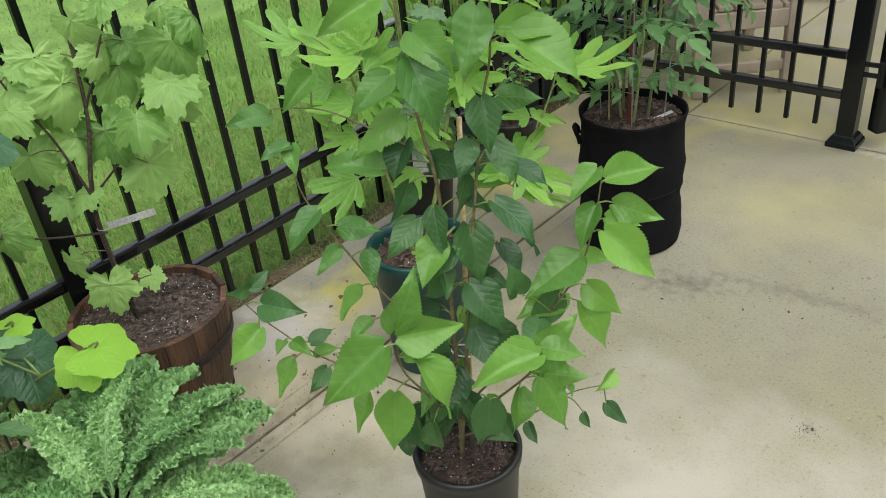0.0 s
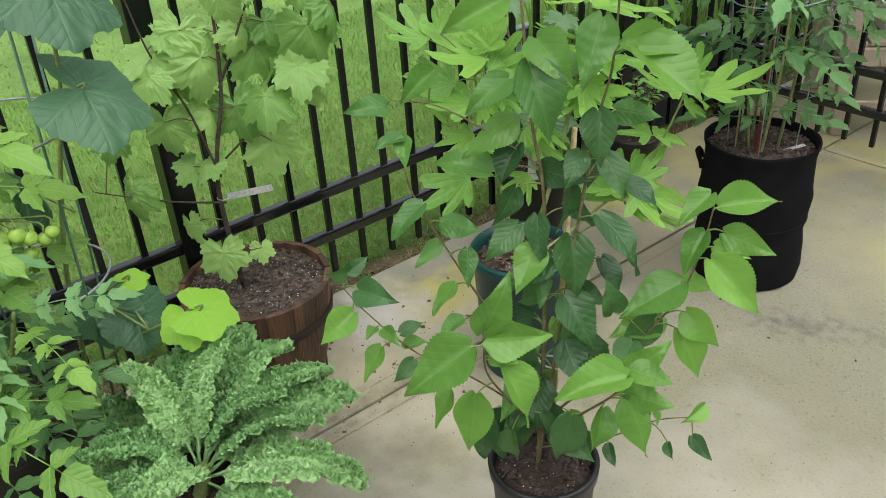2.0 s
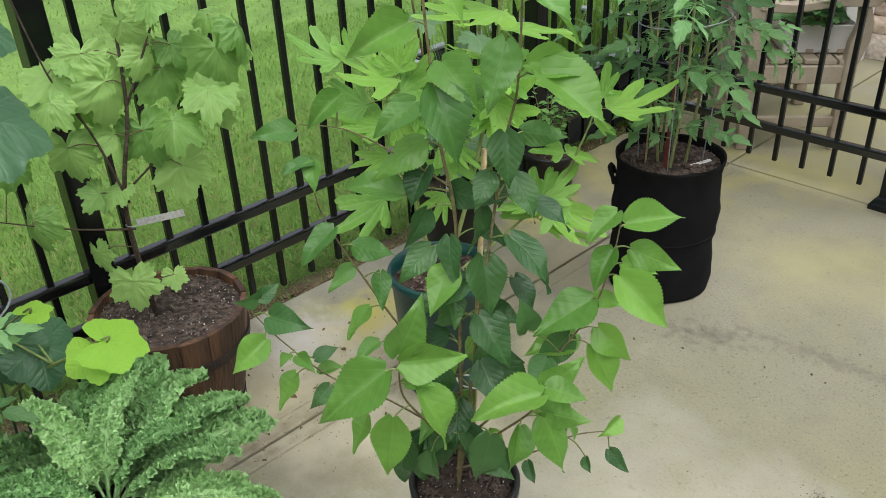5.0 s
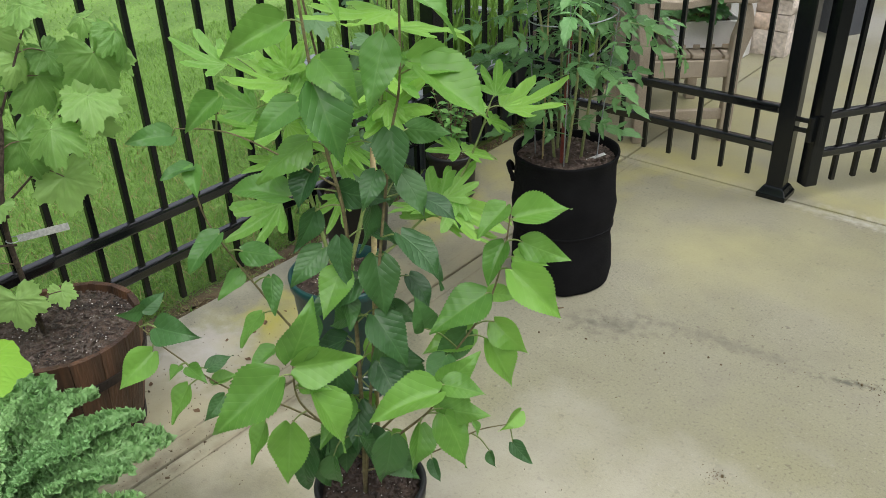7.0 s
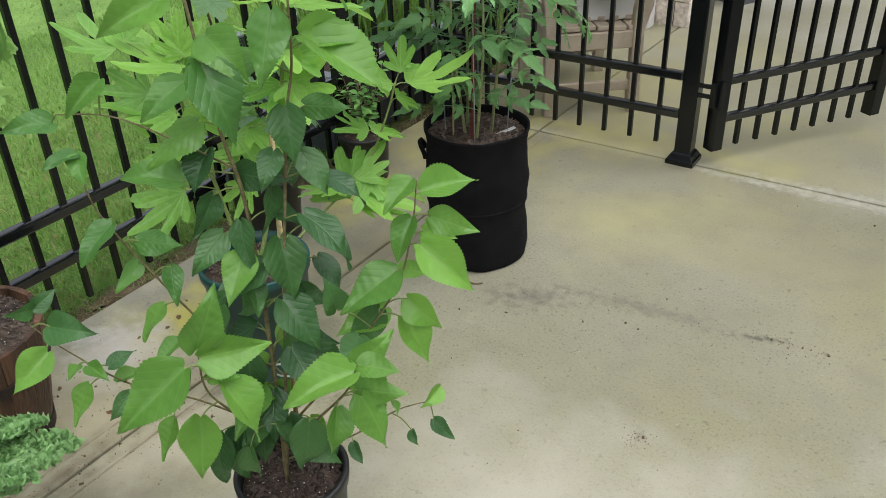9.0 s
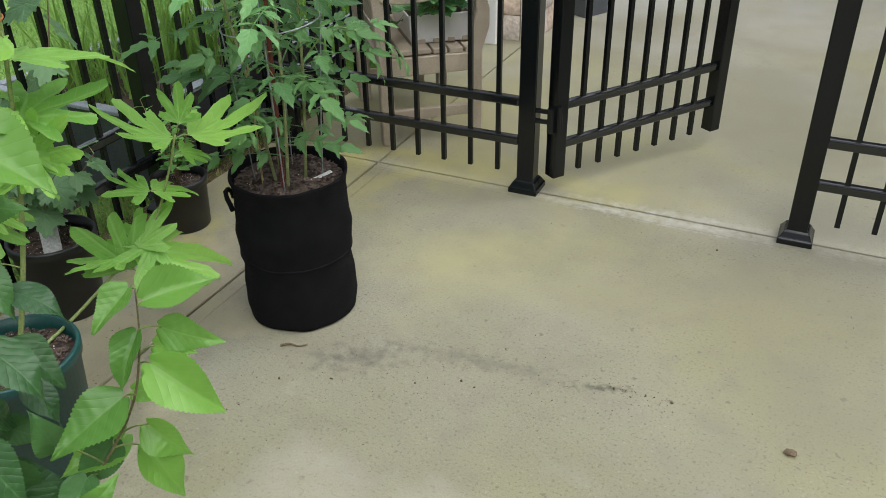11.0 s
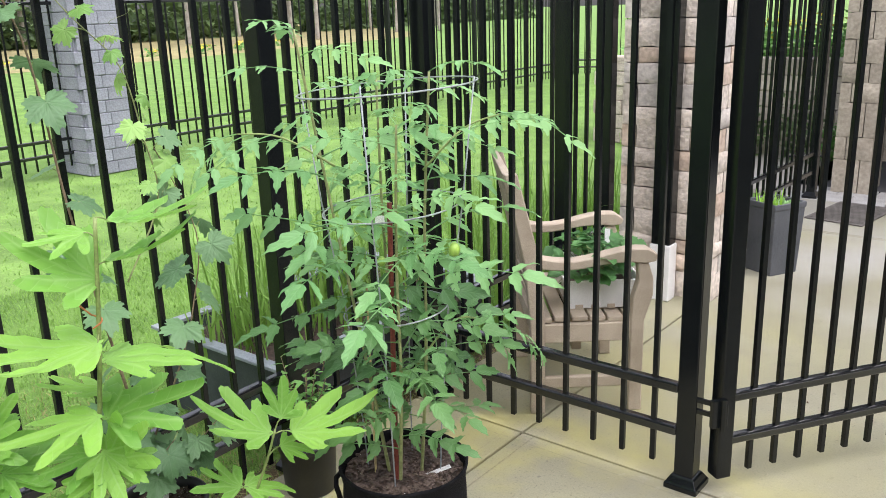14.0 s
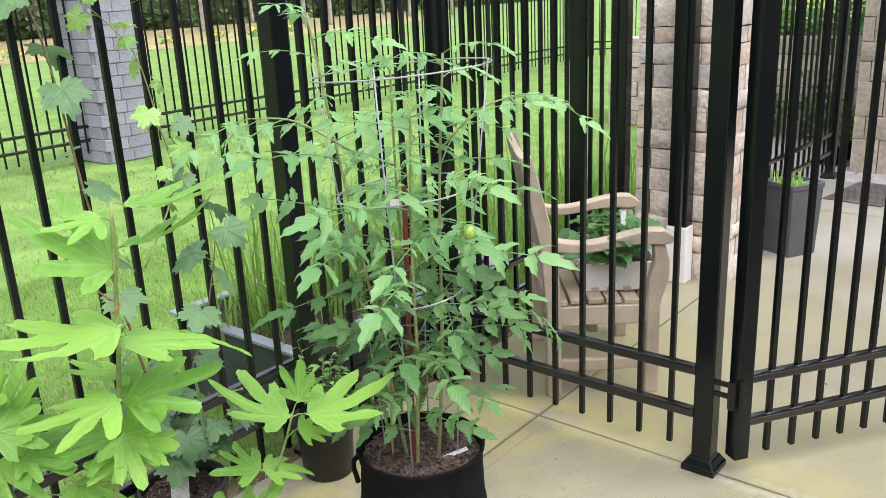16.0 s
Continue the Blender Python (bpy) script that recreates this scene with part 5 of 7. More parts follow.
box(bm, 0.005, 0.115, -0.0004, 0.0004, -0.009, 0.009, 0, Matrix.Rotation(radians(-4), 4, "Y"))
part("strip", bm, TAGMETAL, tag)
bm = bmesh.new()
tube(bm, [Vector((0.016 * math.cos(a) - 0.004, 0.016 * math.sin(a), 0)) for a in (k * 0.55 for k in range(12))], 0.0012, seg=5)
part("wire", bm, WIRE, tag)

# ---- second vine on the fence ----
rnd = random.Random(43)
vine2 = thing("muscadine_vine", (-2.115, 2.95, 0.21), "slender vine climbing the fence from a black pot", "plant")
for pts, r0, n_, size in (
        ([(-2.115, 2.95, 0.21), (-2.16, 2.93, 0.5), (-2.2, 2.9, 0.8), (-2.21, 2.86, 1.1), (-2.22, 2.82, 1.5), (-2.2, 2.7, 1.75)], 0.005, 14, (0.75, 1.1)),
        ([(-2.13, 2.94, 0.4), (-2.15, 3.08, 0.6), (-2.16, 3.15, 0.75), (-2.18, 3.2, 0.95), (-2.21, 3.12, 1.2)], 0.003, 10, (0.8, 1.1)),
        ([(-2.115, 2.95, 0.3), (-2.1, 3.05, 0.36), (-2.06, 3.12, 0.44)], 0.003, 6, (0.8, 1.1)),
        ([(-2.12, 2.95, 0.35), (-2.1, 2.88, 0.5), (-2.08, 2.84, 0.62)], 0.003, 7, (0.8, 1.1)),
        ([(-2.12, 2.95, 0.3), (-2.06, 2.93, 0.4), (-2.02, 2.95, 0.46)], 0.003, 5, (0.8, 1.1))):
    line, _ = branch(vine2, pts, r0, r0 * 0.4, STEMBROWN, "cane")
    leaves(vine2, line, GRAPESD, n_, rnd, 0.12, size, 0.045, 0.7, 1.0, (0.7, -0.5, 0.5))
YOUNGVINE = [palm_leaf(GRAPE, 0.05, grape_radius, 0.05, dr, 0.05, 114, (0.2, 0.45, 0.7, 0.88, 1.0), seed=sd, teeth=19, tooth=0.07, quilt=0.06, fold=0.2) for sd, dr in ((15, 0.3), (16, 0.6))]
line, _ = branch(vine2, [(-2.19, 2.98, 0.86), (-2.19, 3.1, 1.06), (-2.19, 3.08, 1.24), (-2.19, 3.04, 1.42), (-2.2, 2.94, 1.54), (-2.2, 2.84, 1.66)], 0.0025, 0.0012, STEMTAN, "cane")
leaves(vine2, line, YOUNGVINE, 13, rnd, 0.15, (0.6, 1.05), 0.04, 0.7, 1.0, (0.7, -0.5, 0.5))
for k in range(3):
    bm = bmesh.new()
    a = line[6 + 7 * k] - vine2.matrix_basis.translation
    tube(bm, [a + Vector((0.02 * math.sin(j * 0.5), 0.004 * j + 0.012 * math.cos(j * 0.9), 0.006 * j)) for j in range(16)], 0.0008, 0.0005, 4)
    part("tendril", bm, STEMTAN, vine2, smooth=True)
tag = thing("plant_label", (-2.06, 2.9, 0.2), "blank silver label leaning in the black pot", "label", turn=40)
bm = bmesh.new()
box(bm, -0.025, 0.025, -0.001, 0.001, 0, 0.12, 0.0005, Matrix.Rotation(radians(-14), 4, "X"))
part("card", bm, TAGMETAL, tag)

# ---- blueberry ----
rnd = random.Random(51)
BLUES = [blade_leaf(BLUEB, 0.038, 0.0115, oval, 0, 0, 0.2, d, 0.03, n=6, half=2, seed=s) for s, d in ((1, 0.2), (2, 0.4))]
blue = thing("blueberry_shrub", (-2.135, 3.5, 0.15), "small twiggy shrub with fine leaves in a black pot", "plant")
for k in range(11):
    a, r = rnd.uniform(0, 6.3), rnd.uniform(0.05, 0.16)
    top = (-2.135 + r * math.cos(a), 3.5 + r * math.sin(a), rnd.uniform(0.3, 0.48))
    line, _ = branch(blue, [(-2.135, 3.5, 0.15), (-2.135 + 0.35 * r * math.cos(a), 3.5 + 0.35 * r * math.sin(a), 0.26), top], 0.003, 0.0012, STEMBROWN, "twig")
    leaves(blue, line, BLUES, 15, rnd, 0.3, (0.7, 1.2), 0.006, 0.1, 1.0)

# ---- tomato in its cage ----
cage = thing("tomato_cage", (-1.478, 3.25, 0.4), "galvanised wire tomato cage in the grow bag", "plant cage")
for z, r in ((0.45, 0.125), (0.7, 0.16), (0.97, 0.2)):
    bm = bmesh.new()
    tube(bm, [Vector((0.012 * (z - 0.4) + r * math.cos(2 * math.pi * k / 48), r * math.sin(2 * math.pi * k / 48), z + 0.012 * math.sin(2 * math.pi * k / 48 + 1))) for k in range(48)], 0.0018, seg=6, closed=True)
    part("ring", bm, WIRE, cage, smooth=True)
for k in range(4):
    a = radians(-62 + 90 * k)
    bm = bmesh.new()
    tube(bm, [Vector((r * math.cos(a), r * math.sin(a), z)) for r, z in ((0.085, -0.15), (0.1, 0.14), (0.126, 0.45), (0.166, 0.7), (0.2, 0.99))], 0.0018, seg=6)
    part("leg", bm, WIRE, cage, smooth=True)
rnd = random.Random(61)
tom = thing("tomato_plant", (-1.478, 3.25, 0.41), "tall tomato plant growing through a wire cage", "plant")
TB = Vector((-1.478, 3.25, 0.4))
for k, (dx, dy, top, lean) in enumerate(((-0.02, -0.03, 1.5, (-0.12, -0.1)), (0.04, 0.02, 1.4, (0.03, 0.05)), (-0.05, 0.03, 1.38, (-0.06, 0.06)), (0.03, -0.05, 1.3, (0.06, -0.02)))):
    a = TB + Vector((dx, dy, 0))
    b = a + Vector((lean[0], lean[1], top - 0.4))
    line, _ = branch(tom, [a, a.lerp(b, 0.33) + Vector((0.015, -0.01, 0)), a.lerp(b, 0.66) + Vector((-0.015, 0.012, 0)), b], 0.0048, 0.0028, STEMTAN, "stem")
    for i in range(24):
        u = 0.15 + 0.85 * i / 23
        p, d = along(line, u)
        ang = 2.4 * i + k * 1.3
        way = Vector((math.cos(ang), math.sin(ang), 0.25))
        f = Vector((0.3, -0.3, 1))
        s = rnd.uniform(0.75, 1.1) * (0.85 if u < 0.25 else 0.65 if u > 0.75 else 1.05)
        # the lower half of each stem carries the darker leaf
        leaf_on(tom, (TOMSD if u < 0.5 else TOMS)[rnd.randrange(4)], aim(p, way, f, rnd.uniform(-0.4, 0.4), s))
for pts in (((-1.56, 3.16, 1.2), (-1.64, 3.08, 1.27), (-1.72, 3.02, 1.28)), ((-1.42, 3.3, 1.18), (-1.35, 3.36, 1.27), (-1.29, 3.42, 1.3)), ((-1.44, 3.27, 0.7), (-1.36, 3.34, 0.82), (-1.28, 3.42, 0.78))):
    line, _ = branch(tom, pts, 0.003, 0.0016, STEMGREEN, "stem")
    for u in (0.35, 0.6, 0.8, 1.0):
        p, d = along(line, u)
        leaf_on(tom, TOMS[rnd.randrange(4)], aim(p, d + Vector((rnd.uniform(-0.7, 0.7), rnd.uniform(-0.7, 0.7), -0.3)), (0.3, -0.3, 1), 0, 0.7))
for at, r in (((-1.335, 3.3, 1.005), 0.0135), ((-1.47, 3.2, 0.98), 0.01)):
    fm = bmesh.new()
    turned(fm, [(0.0, -r)] + [(r * math.cos(t), r * 1.25 * math.sin(t)) for t in (radians(q) for q in range(-75, 76, 15))] + [(0.0, r * 1.15)], 18)
    ob = part("tomato", fm, TOMATO, tom, "pale green unripe tomato", smooth=True)
    ob.matrix_basis = Matrix.Translation(Vector(at) - tom.matrix_basis.translation)
stake = thing("red_stake", (-1.468, 3.215, 0), "reddish brown metal stake supporting the tomato", "stake")
bm = bmesh.new()
tube(bm, [Vector((0.0, -0.01, 0.3)), Vector((0.005, 0.0, 0.75)), Vector((0.01, 0.008, 1.115))], 0.0065, 0.006, 8)
part("rod", bm, REDSTAKE, stake)
stick = thing("bamboo_stake", (-1.53, 3.2, 0), "thin tan cane in the grow bag", "stake")
bm = bmesh.new()
tube(bm, [Vector((0, 0, 0.35)), Vector((-0.005, 0.012, 0.9))], 0.003, 0.0025, 8)
part("cane", bm, BAMBOO, stick)
lab = thing("plant_label", (-1.4, 3.28, 0.42), "white plastic plant tag lying on the soil", "label", turn=-35)
bm = bmesh.new()
box(bm, -0.008, 0.008, -0.035, 0.04, 0, 0.001, 0, Matrix.Rotation(radians(12), 4, "X"))
part("tag", bm, TAGMETAL, lab)
lab = thing("plant_label", (-1.49, 3.235, 1.07), "small white tag tied to the red stake", "label", turn=30)
bm = bmesh.new()
box(bm, -0.016, 0.006, -0.0165, -0.0155, -0.008, 0.012)
part("tag", bm, WHITE, lab)


# ---- kale ----
def kale_leaf(seed, length=0.29, half_w=0.036):
    """A curly kale leaf: a pale midrib, a puckered blade and crowded curls over it and along its margin."""
    rnd = random.Random(seed)
    o = rnd.uniform(0, 50)
    verts, uvs, faces = [], [], []

    def blade(u, v):
        grow = min(1, max(0, (u - 0.12) / 0.88))
        w = half_w * (0.08 + (math.sin(math.pi * grow ** 0.75) ** 0.55 if 0 < grow < 1 else 0.0)) * (1 + 0.35 * noise.noise((u * 9, o, 3 if v > 0 else 7)))
        z = 0.25 * abs(v) * w + 0.3 * length * u - 0.5 * length * u ** 3 + 0.012 * abs(v) * noise.noise((u * 14, v * 2, o))
        return Vector((length * u + 0.2 * w * abs(v), v * w, z))

    def sheet(rows):
        b, m = len(verts), len(rows[0])
        for row in rows:
            for p, uv in row:
                verts.append(tuple(p))
                uvs.append(uv)
        for i in range(len(rows) - 1):
            for k in range(m - 1):
                q = b + i * m + k
                faces.append((q, q + m, q + m + 1, q + 1))

    sheet([[(blade(i / 70, k / 7), (i / 70, 0.3 * k / 7 + 0.06)) for k in range(-7, 8)] for i in range(71)])
    rib = [blade(i / 24 * 0.94, 0.0) + Vector((0, 0, 0.002)) for i in range(25)]
    ring = [[(p + (0.0032 * (1 - i / 26)) * Vector((0, math.cos(a), math.sin(a))), (0.0, 0.0)) for a in (2 * math.pi * k / 6 for k in range(7))] for i, p in enumerate(rib)]
    sheet(ring)
    # small ruffled curls crowded over the blade and thickest along its margin
    for _ in range(430):
        u = rnd.uniform(0.16, 1.0)
        v = rnd.choice((-1, 1)) * rnd.random() ** 0.62 * 1.12
        p = blade(u, v)
        nrm = Vector((rnd.gauss(0.1, 0.55), rnd.gauss(0.5 * v, 0.5), 0.8)).normalized()
        r = rnd.uniform(0.006, 0.0115) * (0.75 + 0.35 * abs(v))
        m = aim(p, nrm.orthogonal(), nrm, 0, 1)
        spin, waves, b = rnd.uniform(0, 6.3), rnd.choice((3, 4, 4, 5)), len(verts)
        verts.append(tuple(m @ Vector((0, 0, -0.002))))
        uvs.append((0.37, 0.3))
        for f in (0.55, 1.0):
            for k in range(14):
                a = 2 * math.pi * k / 14
                lift = 0.5 * f + 0.7 * f * f * math.sin(waves * a + spin)
                q = r * f * (1 + 0.22 * math.sin(2 * waves * a + spin))
                verts.append(tuple(m @ Vector((q * math.cos(a), q * math.sin(a), r * lift))))
                uvs.append((0.37 + 0.05 * f, 0.3))
        for k in range(14):
            c = (k + 1) % 14
            faces.append((b, b + 1 + k, b + 1 + c))
            faces.append((b + 1 + k, b + 15 + k, b + 15 + c, b + 1 + c))
    return grid_mesh("leaf", verts, faces, uvs, KALE)


KALES = [kale_leaf(s) for s in (1, 2, 3, 4)]
rnd = random.Random(71)
kale = thing("kale_plant", (-1.5, 1.45, 0.27), "curly green kale with frilled leaves", "plant")
bm = bmesh.new()
tube(bm, spline([(0, 0, 0), (0.01, 0.01, 0.04), (0.02, 0.01, 0.08)], 4), 0.016, 0.012, 9)
part("stem", bm, STEMGREEN, kale, smooth=True)
for k, (a, rise, s) in enumerate(((49, 0.12, 1.0), (24, -0.08, 0.95), (84, 0.2, 1.1), (101, 0.35, 1.05), (122, 0.45, 1.05), (141, 0.4, 1.2), (164, 0.3, 1.1), (199, 0.2, 1.1), (226, 0.1, 0.8), (255, 0.4, 0.65),
                                  (66, 0.55, 0.8), (150, 0.8, 0.9), (180, 0.6, 0.85), (112, 0.15, 1.1), (70, 1.1, 0.7), (190, 1.2, 0.75), (318, 0.7, 0.8), (290, 0.6, 0.75), (130, 1.5, 0.7), (265, 1.0, 0.7))):
    w = radians(a + rnd.uniform(-4, 4))
    p = Vector((-1.49 + 0.012 * math.cos(w), 1.46 + 0.012 * math.sin(w), 0.31 + 0.04 * rise))
    leaf_on(kale, KALES[k % 4], aim(p, (math.cos(w), math.sin(w), rise), (0, 0, 1), rnd.uniform(-0.35, 0.35), s))

# ---- tomato and cucumber beside the kale ----
rnd = random.Random(81)
tom2 = thing("tomato_plant", (-1.93, 1.2, 0.29), "bushy tomato plant with clusters of green fruit", "plant")
for dx, dy, top, lx, ly in ((0.0, 0.0, 1.0, 0.12, 0.02), (0.04, -0.03, 0.95, 0.2, -0.04), (-0.04, -0.02, 1.2, 0.05, -0.1), (0.05, 0.02, 0.72, 0.24, 0.06), (0.05, -0.04, 0.6, 0.28, -0.02)):
    a = Vector((-1.93 + dx, 1.2 + dy, 0.29))
    b = a + Vector((lx, ly, top - 0.3))
    line, _ = branch(tom2, [a, a.lerp(b, 0.5) + Vector((0.02, 0, 0.03)), b], 0.008, 0.003, STEMGREEN, "stem")
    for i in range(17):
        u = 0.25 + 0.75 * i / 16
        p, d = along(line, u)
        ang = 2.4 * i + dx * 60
        # darker leaves low down and over most of the short stems
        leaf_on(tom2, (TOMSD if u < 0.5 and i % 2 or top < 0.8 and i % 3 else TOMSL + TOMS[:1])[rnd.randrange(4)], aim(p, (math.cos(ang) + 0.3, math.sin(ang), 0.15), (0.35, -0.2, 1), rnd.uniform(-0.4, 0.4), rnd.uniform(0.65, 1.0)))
bm = bmesh.new()
FRUIT = ((0.0, 0.0, 0.0, 0.021), (0.006, 0.032, 0.003, 0.015), (0.009, 0.05, -0.008, 0.014), (0.013, 0.072, -0.016, 0.013), (0.02, 0.085, -0.004, 0.012), (-0.002, -0.007, -0.053, 0.02), (0.01, -0.03, -0.066, 0.018), (0.004, 0.02, -0.056, 0.015), (0.0, 0.045, -0.04, 0.013), (-0.01, -0.05, -0.02, 0.02))
for dx, dy, dz, r in FRUIT:
    at = Vector((0.185 + dx, 0.105 + dy, 0.497 + dz))
    fm = bmesh.new()
    turned(fm, [(0.0, -r)] + [(r * math.cos(t), r * 0.95 * math.sin(t)) for t in (radians(q) for q in range(-75, 76, 15))] + [(0.0, r * 0.9)], 18)
    ob = part("tomato", fm, TOMATO, tom2, smooth=True)
    ob.matrix_basis = Matrix.Translation(at)
    tube(bm, spline([at + Vector((0, 0, r * 0.85)), at + Vector((-0.01, 0, r + 0.015)), Vector((0.15, 0.12, 0.52))], 3), 0.0018, 0.0018, 5)
part("truss", bm, STEMGREEN, tom2, smooth=True)["kind"] = "stuff"
cuke = thing("cucumber_vine", (-1.95, 1.4, 0.29), "cucumber vine with large dull green leaves", "plant")
for pts in (((-1.95, 1.4, 0.29), (-1.9, 1.42, 0.6), (-1.84, 1.46, 0.85), (-1.8, 1.5, 1.05), (-1.78, 1.5, 1.3)), ((-1.95, 1.4, 0.29), (-1.85, 1.46, 0.42), (-1.7, 1.53, 0.53))):
    line, _ = branch(cuke, pts, 0.006, 0.003, STEMGREEN, "stem")
bm = bmesh.new()
for tip, way, kind, s in (((-1.755, 1.515, 1.0), (0.25, 0.75, -0.35), 0, 1.0), ((-1.755, 1.505, 1.18), (0.25, 0.7, -0.35), 0, 1.0), ((-1.625, 1.575, 0.575), (0.42, 0.65, -0.2), 1, 1.0), ((-1.645, 1.555, 0.555), (0.45, -0.2, -0.3), 1, 0.85),
                          ((-1.77, 1.5, 0.61), (0.1, 0.8, 0.05), 1, 0.55), ((-1.82, 1.45, 0.55), (0.5, -0.2, -0.6), 0, 0.7), ((-1.87, 1.4, 0.8), (-0.2, 0.5, -0.6), 0, 0.6), ((-1.8, 1.5, 0.52), (0.3, 0.6, -0.4), 0, 0.75), ((-1.86, 1.42, 1.15), (0.2, -0.6, -0.3), 0, 0.6)):
    p, _ = along(line, 0.8) if tip[2] < 0.6 else (Vector((-1.84, 1.46, tip[2] - 0.05)), None)
    tube(bm, [q - cuke.matrix_basis.translation for q in spline([p, Vector(tip) - Vector((0, 0, -0.01)), Vector(tip)], 4)], 0.0026, 0.002, 6)
    leaf_on(cuke, CUKES[kind], aim(tip, way, (0.45, -0.2, 1.0) if kind == 0 else (0.15, -0.2, 1.0), 0, s))
part("stalk", bm, STEMGREEN, cuke, smooth=True)["kind"] = "stuff"
cage2 = thing("tomato_cage", (-1.93, 1.36, 0.3), "green and grey wire cage around the vines", "plant cage")
for z, r in ((0.3, 0.15), (0.62, 0.17)):
    bm = bmesh.new()
    tube(bm, [Vector((r * math.cos(2 * math.pi * k / 40), r * math.sin(2 * math.pi * k / 40), z)) for k in range(40)], 0.0024, seg=6, closed=True)
    part("ring", bm, WIRE, cage2, smooth=True)
for k in range(4):
    a = radians(25 + 90 * k)
    bm = bmesh.new()
    tube(bm, [Vector((r * math.cos(a), r * math.sin(a), z)) for r, z in ((0.12, -0.1), (0.15, 0.3), (0.18, 0.9))], 0.003, seg=6)
    part("leg", bm, GREENWIRE, cage2, smooth=True)


# ---- garden chair ----
chair = thing("garden_chair", (-1.655, 4.51, 0), "weathered teak garden armchair standing beyond the fence", "chair", turn=40)
CW, CD = 0.56, 0.43   # width towards +y, depth along x from -CD/2 to +CD/2


def timber(name, pts, wide, thick, label="", bevel=0.004):
    """A flat piece sawn to a curved outline: pts as (x, z) rows of lower and upper edge, extruded along y."""
    bm = bmesh.new()
    y, lower, upper = pts
    front = [bm.verts.new((x, y, z)) for x, z in lower] + [bm.verts.new((x, y, z)) for x, z in upper[::-1]]
    f = bm.faces.new(front)
    r = bmesh.ops.extrude_face_region(bm, geom=[f])
    bmesh.ops.translate(bm, verts=[v for v in r["geom"] if isinstance(v, bmesh.types.BMVert)], vec=(0, wide, 0))
    bmesh.ops.recalc_face_normals(bm, faces=bm.faces[:])
    bmesh.ops.bevel(bm, geom=bm.edges[:], offset=bevel, segments=1, affect="EDGES")
    return part(name, bm, TEAK, chair, label)


for y in (-0.02, CW - 0.03):
    timber("back_leg", (y, [(-0.215, 0), (-0.215, 0.35), (-0.235, 0.6), (-0.31, 0.95)], [(-0.16, 0), (-0.16, 0.35), (-0.175, 0.6), (-0.262, 0.95)]), 0.05, 0.05)
    timber("front_leg", (y, [(0.165, 0), (0.165, 0.36), (0.17, 0.46), (0.19, 0.53), (0.185, 0.6)], [(0.215, 0), (0.215, 0.37), (0.245, 0.47), (0.245, 0.54), (0.225, 0.6)]), 0.05, 0.05)
    us = [k / 12 for k in range(13)]
    low = [(-0.2 + 0.45 * u, 0.595 - 0.012 * math.sin(2 * math.pi * u) + (0.012 if u > 0.95 else 0)) for u in us]
    top = [(-0.2 + 0.46 * u, 0.638 - 0.02 * math.sin(2 * math.pi * u * 0.9) - (0.02 if u > 0.99 else 0)) for u in us]
    timber("armrest", (y - 0.008, low, top), 0.065, 0.05)
    timber("side_rail", (y + 0.01, [(-0.17, 0.29), (0.17, 0.29)], [(-0.17, 0.365), (0.17, 0.365)]), 0.03, 0.05)
    timber("side_stretcher", (y + 0.012, [(-0.17, 0.1), (0.17, 0.1)], [(-0.17, 0.145), (0.17, 0.145)]), 0.026, 0.03)
for k in range(6):
    bm = bmesh.new()
    box(bm, -0.19 + 0.068 * k, -0.19 + 0.068 * k + 0.058, 0.0, CW, 0.368 + 0.004 * math.sin(k), 0.388 + 0.004 * math.sin(k), 0.004)
    part("seat_slat", bm, TEAK, chair)
for x, z0, z1 in ((0.185, 0.3, 0.365), (-0.19, 0.3, 0.365)):
    bm = bmesh.new()
    box(bm, x - 0.014, x + 0.014, 0.03, CW - 0.03, z0, z1, 0.003)
    part("seat_rail", bm, TEAK, chair)
bm = bmesh.new()
box(bm, -0.02, 0.02, 0.2, 0.25, 0.17, 0.3, 0.003)
box(bm, -0.17, 0.17, 0.21, 0.24, 0.255, 0.3, 0.003)
part("under_brace", bm, TEAK, chair)
tilt = Matrix.Translation((-0.2, 0, 0.5)) @ Matrix.Rotation(radians(-12.5), 4, "Y") @ Matrix.Translation((0.0, 0, -0.5))
for z0, z1 in ((0.42, 0.47), (0.88, 0.96)):
    bm = bmesh.new()
    box(bm, -0.014, 0.014, 0.03, CW - 0.03, z0, z1, 0.004, tilt)
    part("back_rail", bm, TEAK, chair)
for k in range(8):
    bm = bmesh.new()
    box(bm, -0.008, 0.008, 0.055 + 0.063 * k, 0.055 + 0.063 * k + 0.04, 0.47, 0.88, 0.003, tilt)
    part("back_slat", bm, TEAK, chair)

# planter box of strawberries on the seat
tray = thing("planter_box", (-1.745, 4.735, 0.392), "white plastic planter box on the chair seat", "planter", turn=40)
bm = bmesh.new()
L, W, H = 0.15, 0.2, 0.12
outer0 = [bm.verts.new((sx * (L - 0.02), 0.03 + sy * (W - 0.02), 0)) for sx, sy in ((-1, -1), (1, -1), (1, 1), (-1, 1))]
outer1 = [bm.verts.new((sx * L, 0.03 + sy * W, H)) for sx, sy in ((-1, -1), (1, -1), (1, 1), (-1, 1))]
lip = [bm.verts.new((sx * (L - 0.008), 0.03 + sy * (W - 0.008), H)) for sx, sy in ((-1, -1), (1, -1), (1, 1), (-1, 1))]
inn = [bm.verts.new((sx * (L - 0.02), 0.03 + sy * (W - 0.02), H - 0.04)) for sx, sy in ((-1, -1), (1, -1), (1, 1), (-1, 1))]
